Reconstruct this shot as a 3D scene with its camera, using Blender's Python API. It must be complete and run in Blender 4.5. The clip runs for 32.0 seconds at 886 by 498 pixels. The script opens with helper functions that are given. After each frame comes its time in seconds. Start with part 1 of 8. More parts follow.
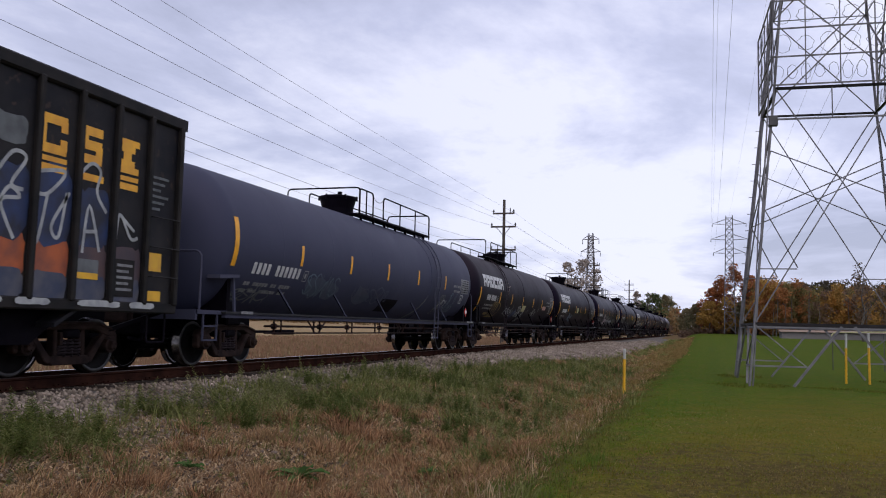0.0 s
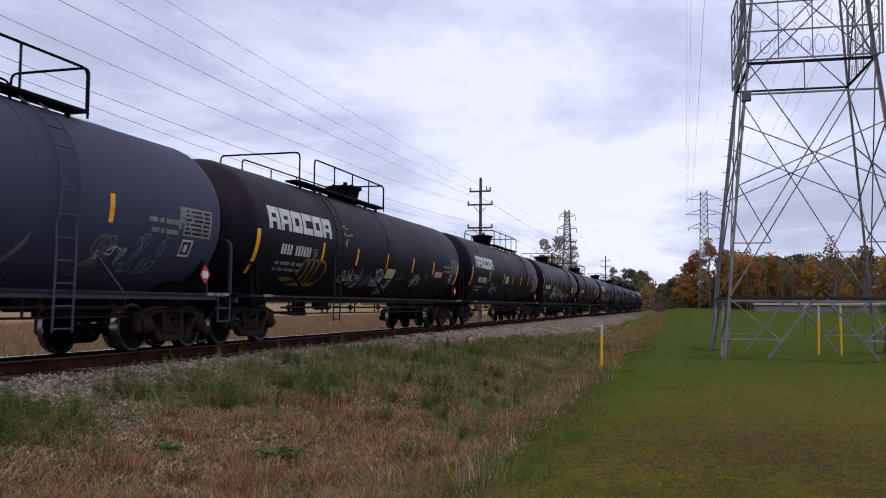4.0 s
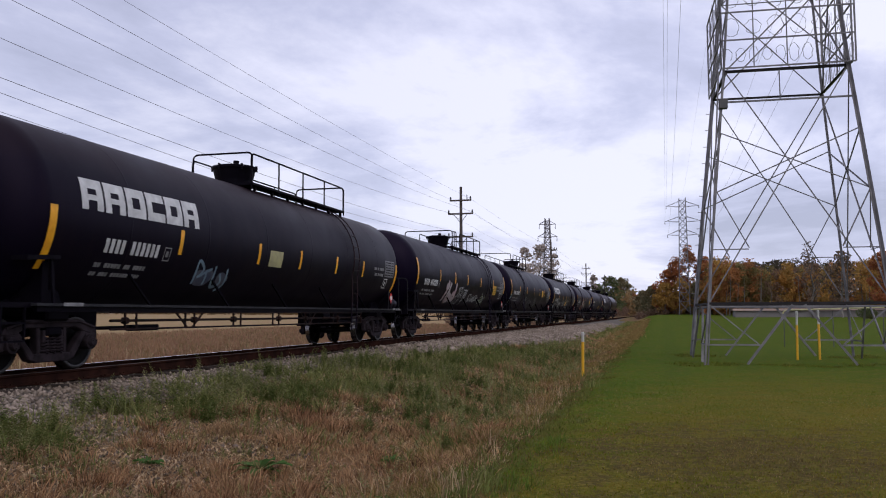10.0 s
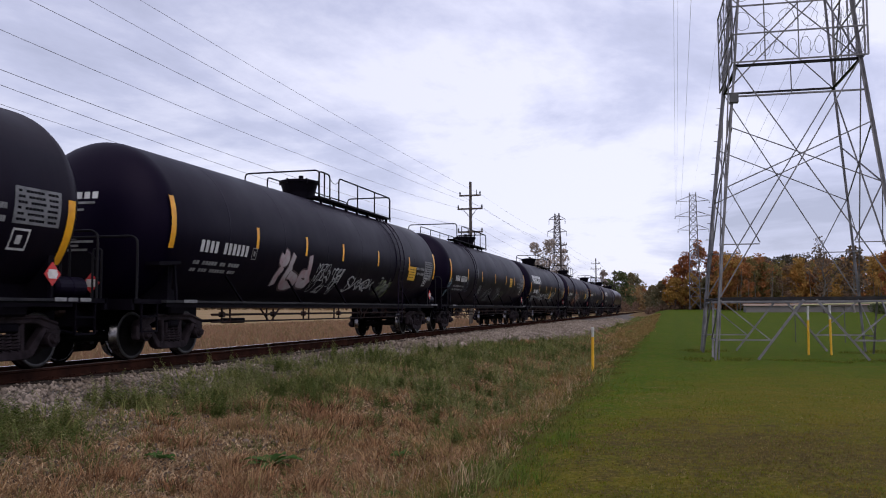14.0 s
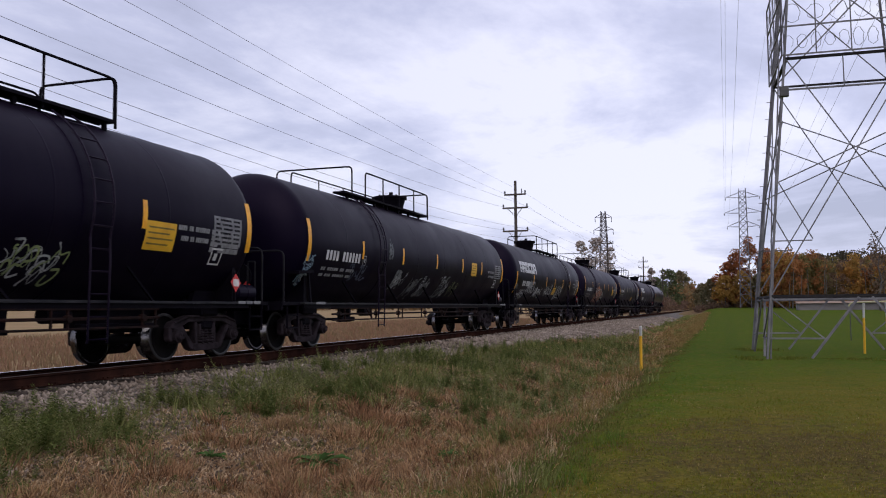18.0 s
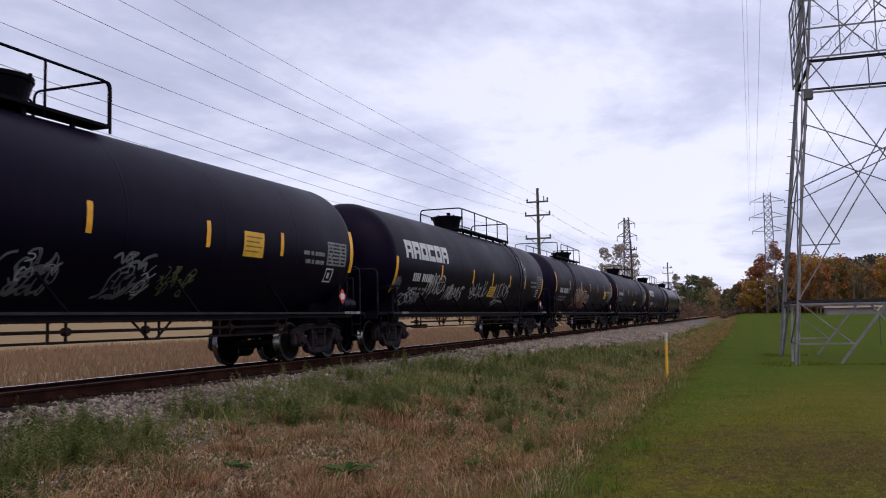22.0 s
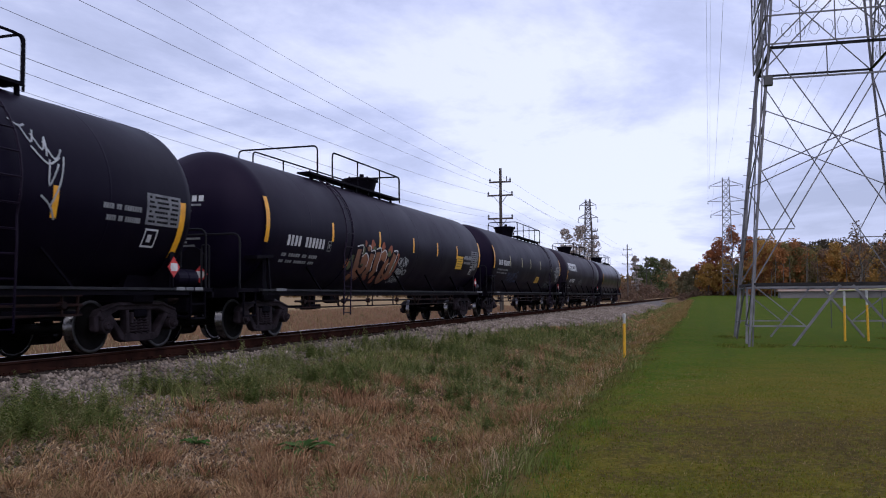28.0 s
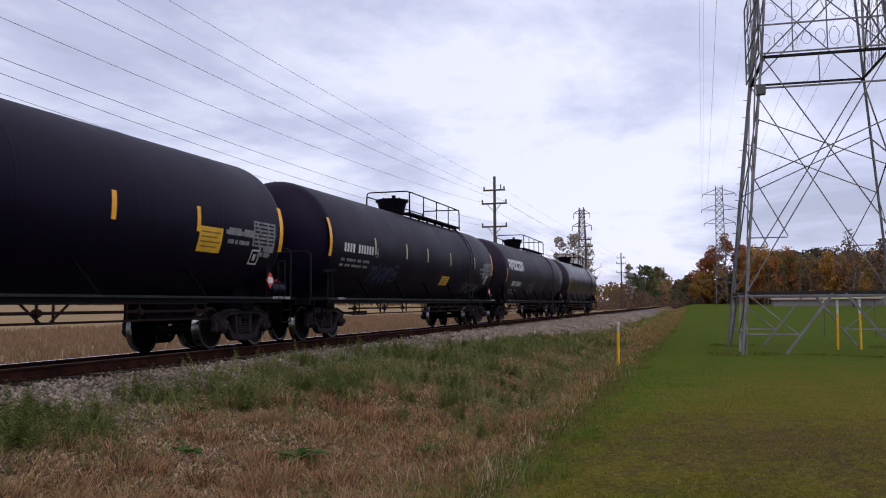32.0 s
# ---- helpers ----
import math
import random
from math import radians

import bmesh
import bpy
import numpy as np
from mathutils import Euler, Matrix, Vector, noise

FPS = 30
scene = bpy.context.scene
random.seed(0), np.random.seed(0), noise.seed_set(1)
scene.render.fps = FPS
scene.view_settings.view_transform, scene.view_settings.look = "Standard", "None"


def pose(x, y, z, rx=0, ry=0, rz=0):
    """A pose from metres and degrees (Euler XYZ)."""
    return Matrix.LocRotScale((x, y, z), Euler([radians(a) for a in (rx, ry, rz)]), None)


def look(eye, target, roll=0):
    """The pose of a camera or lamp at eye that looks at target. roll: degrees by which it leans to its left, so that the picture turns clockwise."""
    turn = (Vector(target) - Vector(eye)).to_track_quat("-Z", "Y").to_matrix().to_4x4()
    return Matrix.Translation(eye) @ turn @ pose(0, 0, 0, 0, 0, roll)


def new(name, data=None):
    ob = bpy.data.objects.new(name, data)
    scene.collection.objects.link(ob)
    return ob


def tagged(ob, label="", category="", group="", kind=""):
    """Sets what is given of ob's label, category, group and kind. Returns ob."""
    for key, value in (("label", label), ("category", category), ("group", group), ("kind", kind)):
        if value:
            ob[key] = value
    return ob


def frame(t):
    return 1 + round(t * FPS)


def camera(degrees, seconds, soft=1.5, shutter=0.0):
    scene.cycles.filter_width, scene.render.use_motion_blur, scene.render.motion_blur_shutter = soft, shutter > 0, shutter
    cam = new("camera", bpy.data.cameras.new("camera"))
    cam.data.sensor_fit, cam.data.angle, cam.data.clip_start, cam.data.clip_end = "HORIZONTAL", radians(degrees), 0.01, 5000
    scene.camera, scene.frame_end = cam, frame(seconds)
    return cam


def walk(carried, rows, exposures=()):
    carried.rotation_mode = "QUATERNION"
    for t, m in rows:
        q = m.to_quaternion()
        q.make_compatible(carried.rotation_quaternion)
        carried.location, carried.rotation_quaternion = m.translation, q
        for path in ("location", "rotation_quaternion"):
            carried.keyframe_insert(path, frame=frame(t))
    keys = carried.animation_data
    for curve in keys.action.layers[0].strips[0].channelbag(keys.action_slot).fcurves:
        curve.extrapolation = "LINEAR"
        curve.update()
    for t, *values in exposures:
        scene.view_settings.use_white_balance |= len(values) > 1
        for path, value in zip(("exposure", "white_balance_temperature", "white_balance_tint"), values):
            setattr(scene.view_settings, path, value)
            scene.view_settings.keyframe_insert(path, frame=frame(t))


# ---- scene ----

# ---------------------------------------------------------------- camera
EYE_Z = 1.65
cam = camera(55.3, 32.0, soft=1.05, shutter=0.2)
PATH = [
    (0, 95.205, -1.352, 17.380), (0.5, 94.899, -1.092, 18.147), (1, 94.343, -0.641, 18.651),
    (1.5, 94.037, -0.411, 18.526), (2, 93.916, -0.517, 18.151), (2.5, 93.915, -0.560, 17.420),
    (3, 94.004, -0.428, 16.754), (3.5, 93.719, -0.565, 15.997), (5.5, 94.660, -0.278, 15.645),
    (6, 95.096, -0.292, 14.893), (6.5, 95.128, -0.259, 14.451), (7, 95.100, -0.274, 14.317),
    (7.5, 95.016, -0.270, 14.122), (8, 94.840, -0.239, 14.087), (8.5, 94.694, -0.231, 14.165),
    (9, 94.447, -0.000, 14.601), (9.5, 94.518, 0.085, 14.748), (10, 94.406, 0.203, 14.642),
    (10.5, 94.189, 0.280, 14.189), (11, 93.845, 0.345, 14.076), (11.5, 93.770, 0.384, 14.023),
    (12, 93.776, 0.375, 14.057), (12.5, 94.026, 0.220, 14.116), (13, 94.074, 0.129, 14.396),
    (13.5, 94.095, 0.121, 14.926), (14, 94.079, 0.215, 15.293), (14.5, 94.236, 0.186, 15.856),
    (15, 94.603, 0.164, 16.593), (15.5, 94.571, 0.159, 17.534), (17.5, 94.187, 0.751, 18.093),
    (18, 94.078, 0.544, 18.394), (18.5, 93.918, 0.458, 18.360), (19, 94.232, 0.621, 18.508),
    (19.5, 94.493, 0.689, 18.851), (20, 94.646, 0.771, 19.677), (20.5, 94.913, 0.907, 20.549),
    (21, 95.024, 1.037, 21.094), (21.5, 94.984, 0.973, 20.619), (22, 94.672, 1.112, 19.981),
    (22.5, 94.553, 1.065, 19.988), (23, 94.510, 1.021, 20.097), (23.5, 94.584, 0.947, 20.130),
    (24, 94.566, 0.918, 20.210), (24.5, 94.642, 0.612, 20.362), (26.5, 94.557, 0.412, 19.568),
    (27, 93.886, 0.823, 18.301), (27.5, 93.397, 0.682, 17.529), (28, 93.206, 0.416, 17.357),
    (28.5, 93.138, 0.393, 17.251), (29, 93.065, 0.252, 17.131), (29.5, 93.063, 0.215, 17.107),
    (30, 93.367, 0.405, 17.198), (30.5, 93.588, 0.396, 17.197), (31, 93.727, 0.385, 17.066),
    (31.5, 93.765, 0.414, 16.997), (32, 93.746, 0.372, 16.950),
]
walk(cam, [(t, pose(0, 0, EYE_Z, a, b, c)) for t, a, b, c in PATH],
     [(0, 0.17, 6450, 10), (3, 0.17, 6350, 10), (6, 0.17, 6650, 10), (7, 0.17, 6900, 9), (8.2, 0.17, 6900, 9), (9, 0.17, 6600, 10), (11, 0.17, 6480, 11),
      (20, 0.17, 6480, 11), (24.5, 0.17, 6480, 11), (27, 0.17, 6480, 11), (28, 0.17, 5950, 12.5), (30.2, 0.17, 5950, 12.5), (31.5, 0.17, 6400, 10), (32, 0.17, 6450, 10)])

# ---------------------------------------------------------------- sky and light
RAIL = 0.77          # top of the rails in the middle of the track
CANT = 2.3           # degrees by which the track leans away from the lawn
DATUM = 0.10         # height over the rails from which car bodies are drawn
WHEEL_R = 0.42       # rolling radius
TRACK_X = -9.9       # middle of the track
world = bpy.data.worlds.new("overcast_sky")
scene.world = world
world.use_nodes = True
wn, wl = world.node_tree.nodes, world.node_tree.links
wn.clear()


def wnode(kind, **kw):
    n = wn.new(kind)
    for k, v in kw.items():
        n.inputs[k].default_value = v
    return n


sky = wn.new("ShaderNodeTexSky")
sky.sky_type = "NISHITA"
sky.sun_disc = False
sky.sun_elevation = radians(46)
sky.sun_rotation = radians(142)
clear_sky = wnode("ShaderNodeBackground", Strength=0.1)
wl.new(sky.outputs[0], clear_sky.inputs["Color"])
way = wn.new("ShaderNodeTexCoord")
split = wn.new("ShaderNodeSeparateXYZ")
wl.new(way.outputs["Generated"], split.inputs[0])
lift = wn.new("ShaderNodeMath")
lift.operation = "MAXIMUM"
lift.inputs[1].default_value = 0.0
wl.new(split.outputs["Z"], lift.inputs[0])
lift2 = wn.new("ShaderNodeMath")
lift2.operation = "ADD"
lift2.inputs[1].default_value = 0.16
wl.new(lift.outputs[0], lift2.inputs[0])
flat = []
for axis in "XY":
    d = wn.new("ShaderNodeMath")
    d.operation = "DIVIDE"
    wl.new(split.outputs[axis], d.inputs[0])
    wl.new(lift2.outputs[0], d.inputs[1])
    flat.append(d)
plane = wn.new("ShaderNodeCombineXYZ")
wl.new(flat[0].outputs[0], plane.inputs[0])
wl.new(flat[1].outputs[0], plane.inputs[1])
shift = wn.new("ShaderNodeMapping")
shift.inputs["Location"].default_value = (1.9, 0.55, 0)
shift.inputs["Scale"].default_value = (1.0, 0.8, 1)
wl.new(plane.outputs[0], shift.inputs[0])
billow = wnode("ShaderNodeTexNoise", Scale=1.0, Detail=9.0, Roughness=0.6, Distortion=0.25)
wl.new(shift.outputs[0], billow.inputs["Vector"])
big = wnode("ShaderNodeTexNoise", Scale=0.35, Detail=2.0)
wl.new(shift.outputs[0], big.inputs["Vector"])
both = wn.new("ShaderNodeMath")
both.operation = "MULTIPLY_ADD"
both.inputs[1].default_value = 0.45
wl.new(big.outputs["Fac"], both.inputs[0])
half_b = wn.new("ShaderNodeMath")
half_b.operation = "MULTIPLY"
half_b.inputs[1].default_value = 0.6
wl.new(billow.outputs["Fac"], half_b.inputs[0])
wl.new(half_b.outputs[0], both.inputs[2])
shade = wn.new("ShaderNodeValToRGB")
r_el = shade.color_ramp.elements
r_el[0].position, r_el[0].color = 0.42, (0.40, 0.42, 0.57, 1)
r_el[1].position, r_el[1].color = 0.575, (0.79, 0.797, 0.965, 1)
e = r_el.new(0.50)
e.color = (0.545, 0.565, 0.755, 1)
low_sky = wn.new("ShaderNodeMapRange")
low_sky.interpolation_type = "SMOOTHSTEP"
low_sky.inputs["From Min"].default_value = 0.2
low_sky.inputs["From Max"].default_value = 0.02
low_sky.inputs["To Max"].default_value = 0.045
wl.new(split.outputs["Z"], low_sky.inputs["Value"])
thin = wn.new("ShaderNodeMath")
wl.new(both.outputs[0], thin.inputs[0])
wl.new(low_sky.outputs[0], thin.inputs[1])
wl.new(thin.outputs[0], shade.inputs[0])
glow = wn.new("ShaderNodeVectorMath")
glow.operation = "DOT_PRODUCT"
glow.inputs[1].default_value = Vector((0.22, 0.92, 0.34)).normalized()
wl.new(way.outputs["Generated"], glow.inputs[0])
veil = wn.new("ShaderNodeMapRange")
veil.inputs["From Min"].default_value = 0.70
veil.inputs["From Max"].default_value = 1.0
veil.inputs["To Min"].default_value = 0.97
veil.inputs["To Max"].default_value = 1.1
wl.new(glow.outputs["Value"], veil.inputs["Value"])
cloud = wnode("ShaderNodeBackground", Strength=1.0)
wl.new(veil.outputs[0], cloud.inputs["Strength"])
wl.new(shade.outputs[0], cloud.inputs["Color"])
mix_w = wnode("ShaderNodeMixShader", Fac=0.88)
wl.new(clear_sky.outputs[0], mix_w.inputs[1])
wl.new(cloud.outputs[0], mix_w.inputs[2])
wout = wn.new("ShaderNodeOutputWorld")
wl.new(mix_w.outputs[0], wout.inputs["Surface"])

sun = new("sun", bpy.data.lights.new("sun", "SUN"))
sun.data.energy = 0.8
sun.data.angle = radians(45)
sun.data.color = (1.0, 0.96, 0.9)
sun.matrix_world = look((7, -9, 12), (0, 0, 0))


# ---------------------------------------------------------------- materials
def mat(name, c1, c2=None, scale=3.0, rough=0.6, metal=0.0, bump=0.0, bump_scale=60.0, spec=0.5, vary=0.0,
        island=0.0, low=0.35, high=0.65, where="Object", stretch=(1, 1, 1), rough_vary=0.0, c3=None, c3_scale=20.0,
        c3_low=0.62, c3_high=0.7):
    """A procedural surface: two colours by a coarse noise, fine stains of a third, relief, and variation by piece."""
    m = bpy.data.materials.new(name)
    m.use_nodes = True
    n, l = m.node_tree.nodes, m.node_tree.links
    b = n["Principled BSDF"]
    b.inputs["Roughness"].default_value = rough
    b.inputs["Metallic"].default_value = metal
    b.inputs["Specular IOR Level"].default_value = spec
    if where == "Position":
        src = n.new("ShaderNodeNewGeometry").outputs["Position"]
    else:
        src = n.new("ShaderNodeTexCoord").outputs["Object"]
    mp = n.new("ShaderNodeMapping")
    mp.inputs["Scale"].default_value = stretch
    l.new(src, mp.inputs[0])
    src = mp.outputs[0]
    noise1 = n.new("ShaderNodeTexNoise")
    noise1.inputs["Scale"].default_value = scale
    noise1.inputs["Detail"].default_value = 5
    l.new(src, noise1.inputs["Vector"])
    rng = n.new("ShaderNodeMapRange")
    rng.inputs["From Min"].default_value = low
    rng.inputs["From Max"].default_value = high
    l.new(noise1.outputs["Fac"], rng.inputs["Value"])
    mx = n.new("ShaderNodeMix")
    mx.data_type = "RGBA"
    mx.inputs["A"].default_value = (*c1, 1)
    mx.inputs["B"].default_value = (*(c2 or tuple(v * 0.75 for v in c1)), 1)
    l.new(rng.outputs[0], mx.inputs["Factor"])
    col = mx.outputs["Result"]
    if c3:
        n3 = n.new("ShaderNodeTexNoise")
        n3.inputs["Scale"].default_value = c3_scale
        n3.inputs["Detail"].default_value = 6
        l.new(src, n3.inputs["Vector"])
        r3 = n.new("ShaderNodeMapRange")
        r3.inputs["From Min"].default_value = c3_low
        r3.inputs["From Max"].default_value = c3_high
        l.new(n3.outputs["Fac"], r3.inputs["Value"])
        m3 = n.new("ShaderNodeMix")
        m3.data_type = "RGBA"
        l.new(r3.outputs[0], m3.inputs["Factor"])
        l.new(col, m3.inputs["A"])
        m3.inputs["B"].default_value = (*c3, 1)
        col = m3.outputs["Result"]
    for kind, amount in (("o", vary), ("i", island)):
        if amount:
            if kind == "o":
                rnd = n.new("ShaderNodeObjectInfo").outputs["Random"]
            else:
                rnd = n.new("ShaderNodeNewGeometry").outputs["Random Per Island"]
            vr = n.new("ShaderNodeMapRange")
            vr.inputs["To Min"].default_value = 1 - amount
            vr.inputs["To Max"].default_value = 1 + amount
            l.new(rnd, vr.inputs["Value"])
            hs = n.new("ShaderNodeHueSaturation")
            l.new(vr.outputs[0], hs.inputs["Value"])
            l.new(col, hs.inputs["Color"])
            col = hs.outputs[0]
    l.new(col, b.inputs["Base Color"])
    if rough_vary:
        rr = n.new("ShaderNodeMapRange")
        rr.inputs["To Min"].default_value = rough - rough_vary
        rr.inputs["To Max"].default_value = min(1, rough + rough_vary)
        l.new(noise1.outputs["Fac"], rr.inputs["Value"])
        l.new(rr.outputs[0], b.inputs["Roughness"])
    if bump:
        nb = n.new("ShaderNodeTexNoise")
        nb.inputs["Scale"].default_value = bump_scale
        nb.inputs["Detail"].default_value = 4
        l.new(src, nb.inputs["Vector"])
        bp = n.new("ShaderNodeBump")
        bp.inputs["Strength"].default_value = bump
        bp.inputs["Distance"].default_value = 0.02
        l.new(nb.outputs["Fac"], bp.inputs["Height"])
        l.new(bp.outputs[0], b.inputs["Normal"])
    return m


def tank_paint(name, base, dust_sheen, rough, dust_sheen_amount, sheen=0.2, low=0.15, high=1.35):
    """Weathered tank paint: a dusty crown with sky sheen painted into its colour, vertical runs, fine grime."""
    m = bpy.data.materials.new(name)
    m.use_nodes = True
    n, l = m.node_tree.nodes, m.node_tree.links
    b = n["Principled BSDF"]
    b.inputs["Specular IOR Level"].default_value = 0.5 if rough < 0.3 else sheen
    b.inputs["Specular Tint"].default_value = (0.84, 0.68, 1.0, 1)
    tc = n.new("ShaderNodeTexCoord")
    sp = n.new("ShaderNodeSeparateXYZ")
    l.new(tc.outputs["Object"], sp.inputs[0])
    nz = n.new("ShaderNodeTexNoise")
    nz.inputs["Scale"].default_value = 0.9
    nz.inputs["Detail"].default_value = 6
    l.new(tc.outputs["Object"], nz.inputs["Vector"])
    runs_map = n.new("ShaderNodeMapping")
    runs_map.inputs["Scale"].default_value = (1.6, 4.0, 0.8)
    l.new(tc.outputs["Object"], runs_map.inputs[0])
    runs = n.new("ShaderNodeTexNoise")
    runs.inputs["Scale"].default_value = 1.0
    runs.inputs["Detail"].default_value = 5
    l.new(runs_map.outputs[0], runs.inputs["Vector"])
    crown = n.new("ShaderNodeMapRange")
    crown.inputs["From Min"].default_value = low
    crown.inputs["From Max"].default_value = high
    l.new(sp.outputs["Z"], crown.inputs["Value"])
    a = n.new("ShaderNodeMath")
    a.operation = "MULTIPLY"
    l.new(crown.outputs[0], a.inputs[0])
    l.new(nz.outputs["Fac"], a.inputs[1])
    r2 = n.new("ShaderNodeMapRange")
    r2.inputs["From Min"].default_value = 0.5
    r2.inputs["From Max"].default_value = 0.8
    r2.inputs["To Max"].default_value = 0.1
    l.new(runs.outputs["Fac"], r2.inputs["Value"])
    s = n.new("ShaderNodeMath")
    s.operation = "ADD"
    l.new(a.outputs[0], s.inputs[0])
    l.new(r2.outputs[0], s.inputs[1])
    k = n.new("ShaderNodeMath")
    k.operation = "MULTIPLY"
    k.use_clamp = True
    k.inputs[1].default_value = dust_sheen_amount
    l.new(s.outputs[0], k.inputs[0])
    mx = n.new("ShaderNodeMix")
    mx.data_type = "RGBA"
    mx.inputs["A"].default_value = (*base, 1)
    mx.inputs["B"].default_value = (*dust_sheen, 1)
    l.new(k.outputs[0], mx.inputs["Factor"])
    l.new(mx.outputs["Result"], b.inputs["Base Color"])
    rr = n.new("ShaderNodeMapRange")
    rr.inputs["To Min"].default_value = max(0.05, rough - 0.1)
    rr.inputs["To Max"].default_value = rough + 0.15
    l.new(nz.outputs["Fac"], rr.inputs["Value"])
    l.new(rr.outputs[0], b.inputs["Roughness"])
    dent = n.new("ShaderNodeTexNoise")
    dent.inputs["Scale"].default_value = 1.6
    l.new(tc.outputs["Object"], dent.inputs["Vector"])
    bp = n.new("ShaderNodeBump")
    bp.inputs["Strength"].default_value = 0.25
    bp.inputs["Distance"].default_value = 0.02
    l.new(dent.outputs["Fac"], bp.inputs["Height"])
    l.new(bp.outputs[0], b.inputs["Normal"])
    return m


# The purplish crown colours paint in the sky sheen on the upper flanks.
M_TANK = tank_paint("black_tank_paint", (0.0022, 0.001, 0.0066), (0.034, 0.0235, 0.037), 0.42, 0.6, 0.085, 0.4, 1.6)
M_TANK_DUSTY = tank_paint("dusty_black_paint", (0.0035, 0.0022, 0.0055), (0.05, 0.036, 0.034), 0.55, 0.8, 0.18)
M_TANK_CROWN = tank_paint("rust_crowned_black_paint", (0.0028, 0.0016, 0.0062), (0.055, 0.03, 0.022), 0.46, 0.6, 0.11, 0.65, 1.5)
M_TANK_DARK = tank_paint("jet_black_tank_paint", (0.0022, 0.001, 0.0064), (0.032, 0.0225, 0.034), 0.42, 0.6, 0.08, 0.4, 1.6)
M_TANK_NAVY = tank_paint("blue_black_tank_paint", (0.004, 0.0023, 0.0095), (0.05, 0.036, 0.052), 0.46, 0.65, 0.1, 0.1, 1.6)
M_TANK_GREY = tank_paint("slate_grey_paint", (0.041, 0.045, 0.076), (0.072, 0.07, 0.088), 0.6, 0.6)
M_TANK_SOOT = tank_paint("faded_charcoal_paint", (0.012, 0.0085, 0.0145), (0.06, 0.045, 0.052), 0.5, 0.9, 0.14)
M_TANK_GLOSS = tank_paint("glossy_black_paint", (0.012, 0.009, 0.0145), (0.045, 0.036, 0.042), 0.3, 0.5, 0.25)
M_FRAME = mat("black_frame_steel", (0.0022, 0.0014, 0.004), (0.0046, 0.0034, 0.0064), 2.5, 0.6, bump=0.1, spec=0.05)
M_PIPE = mat("worn_black_pipe", (0.006, 0.0055, 0.0085), (0.012, 0.011, 0.013), 4, 0.6, spec=0.12)
M_SILL = mat("worn_sill_steel", (0.011, 0.011, 0.015), (0.026, 0.025, 0.028), 3.5, 0.55, spec=0.15)
M_RUSTPIPE = mat("rusty_brake_rod", (0.026, 0.009, 0.0075), (0.009, 0.006, 0.006), 5, 0.75, spec=0.2)
M_TRUCK = mat("cast_steel_grime", (0.036, 0.027, 0.032), (0.012, 0.0085, 0.0105), 4, 0.7, bump=0.3, bump_scale=30, spec=0.08)
M_TRUCK_RUST = mat("rusty_cast_steel", (0.036, 0.022, 0.0185), (0.0125, 0.0082, 0.0082), 4, 0.75, bump=0.3, bump_scale=30, spec=0.08)
M_WHEEL = mat("wheel_steel", (0.003, 0.0027, 0.003), (0.007, 0.006, 0.006), 5, 0.6, spec=0.06)
M_TREAD = mat("worn_tread", (0.2, 0.19, 0.195), (0.07, 0.065, 0.065), 8, 0.24, metal=1.0)
M_RIM = mat("worn_wheel_rim", (0.05, 0.047, 0.047), (0.015, 0.014, 0.014), 5, 0.4, metal=0.5)
M_YELLOW = mat("reflective_yellow_tape", (0.88, 0.42, 0.012), (0.7, 0.31, 0.012), 6, 0.4)
M_YELLOW_PALE = mat("faded_yellow_label", (0.45, 0.42, 0.2), (0.34, 0.31, 0.17), 6, 0.5)
M_YSIGN = mat("yellow_label", (0.75, 0.42, 0.02), (0.6, 0.32, 0.02), 5, 0.45)
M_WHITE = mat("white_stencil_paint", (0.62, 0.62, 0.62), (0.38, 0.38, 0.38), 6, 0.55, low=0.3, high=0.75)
M_STENCIL = mat("grey_stencil_paint", (0.24, 0.24, 0.245), (0.14, 0.14, 0.145), 7, 0.6)
M_TABLE = mat("worn_grey_table_paint", (0.19, 0.19, 0.2), (0.11, 0.11, 0.12), 5, 0.6)
M_PINK = mat("faded_pink_label", (0.5, 0.3, 0.27), (0.4, 0.22, 0.2), 6, 0.5)
M_RED = mat("placard_red", (0.6, 0.03, 0.025), (0.45, 0.03, 0.03), 6, 0.45)
M_PLACARD = mat("placard_white", (0.72, 0.7, 0.68), (0.55, 0.52, 0.5), 6, 0.45)
M_SPRAY = mat("white_spray_paint", (0.42, 0.43, 0.43), (0.25, 0.26, 0.27), 5, 0.6)
M_SPRAY_TAN = mat("tan_spray_paint", (0.3, 0.24, 0.18), (0.2, 0.16, 0.13), 5, 0.6)
M_SPRAY_WHITE = mat("bright_white_spray_paint", (0.68, 0.68, 0.68), (0.5, 0.5, 0.51), 6, 0.6)
M_SPRAY_DIM = mat("thin_grey_spray_paint", (0.13, 0.14, 0.145), (0.07, 0.075, 0.08), 4, 0.6)
M_SPRAY_BLUE = mat("pale_blue_spray_paint", (0.2, 0.3, 0.37), (0.12, 0.18, 0.24), 4, 0.6)
M_SPRAY_HAZE = mat("faded_blue_spray_paint", (0.1, 0.15, 0.19), (0.055, 0.07, 0.1), 3, 0.6)
M_SPRAY_VEIL = mat("thin_blue_overspray", (0.04, 0.055, 0.09), (0.042, 0.046, 0.076), 2.5, 0.6)
M_SPRAY_DEEP = mat("dark_blue_spray_paint", (0.018, 0.035, 0.11), (0.014, 0.015, 0.026), 2.5, 0.6)
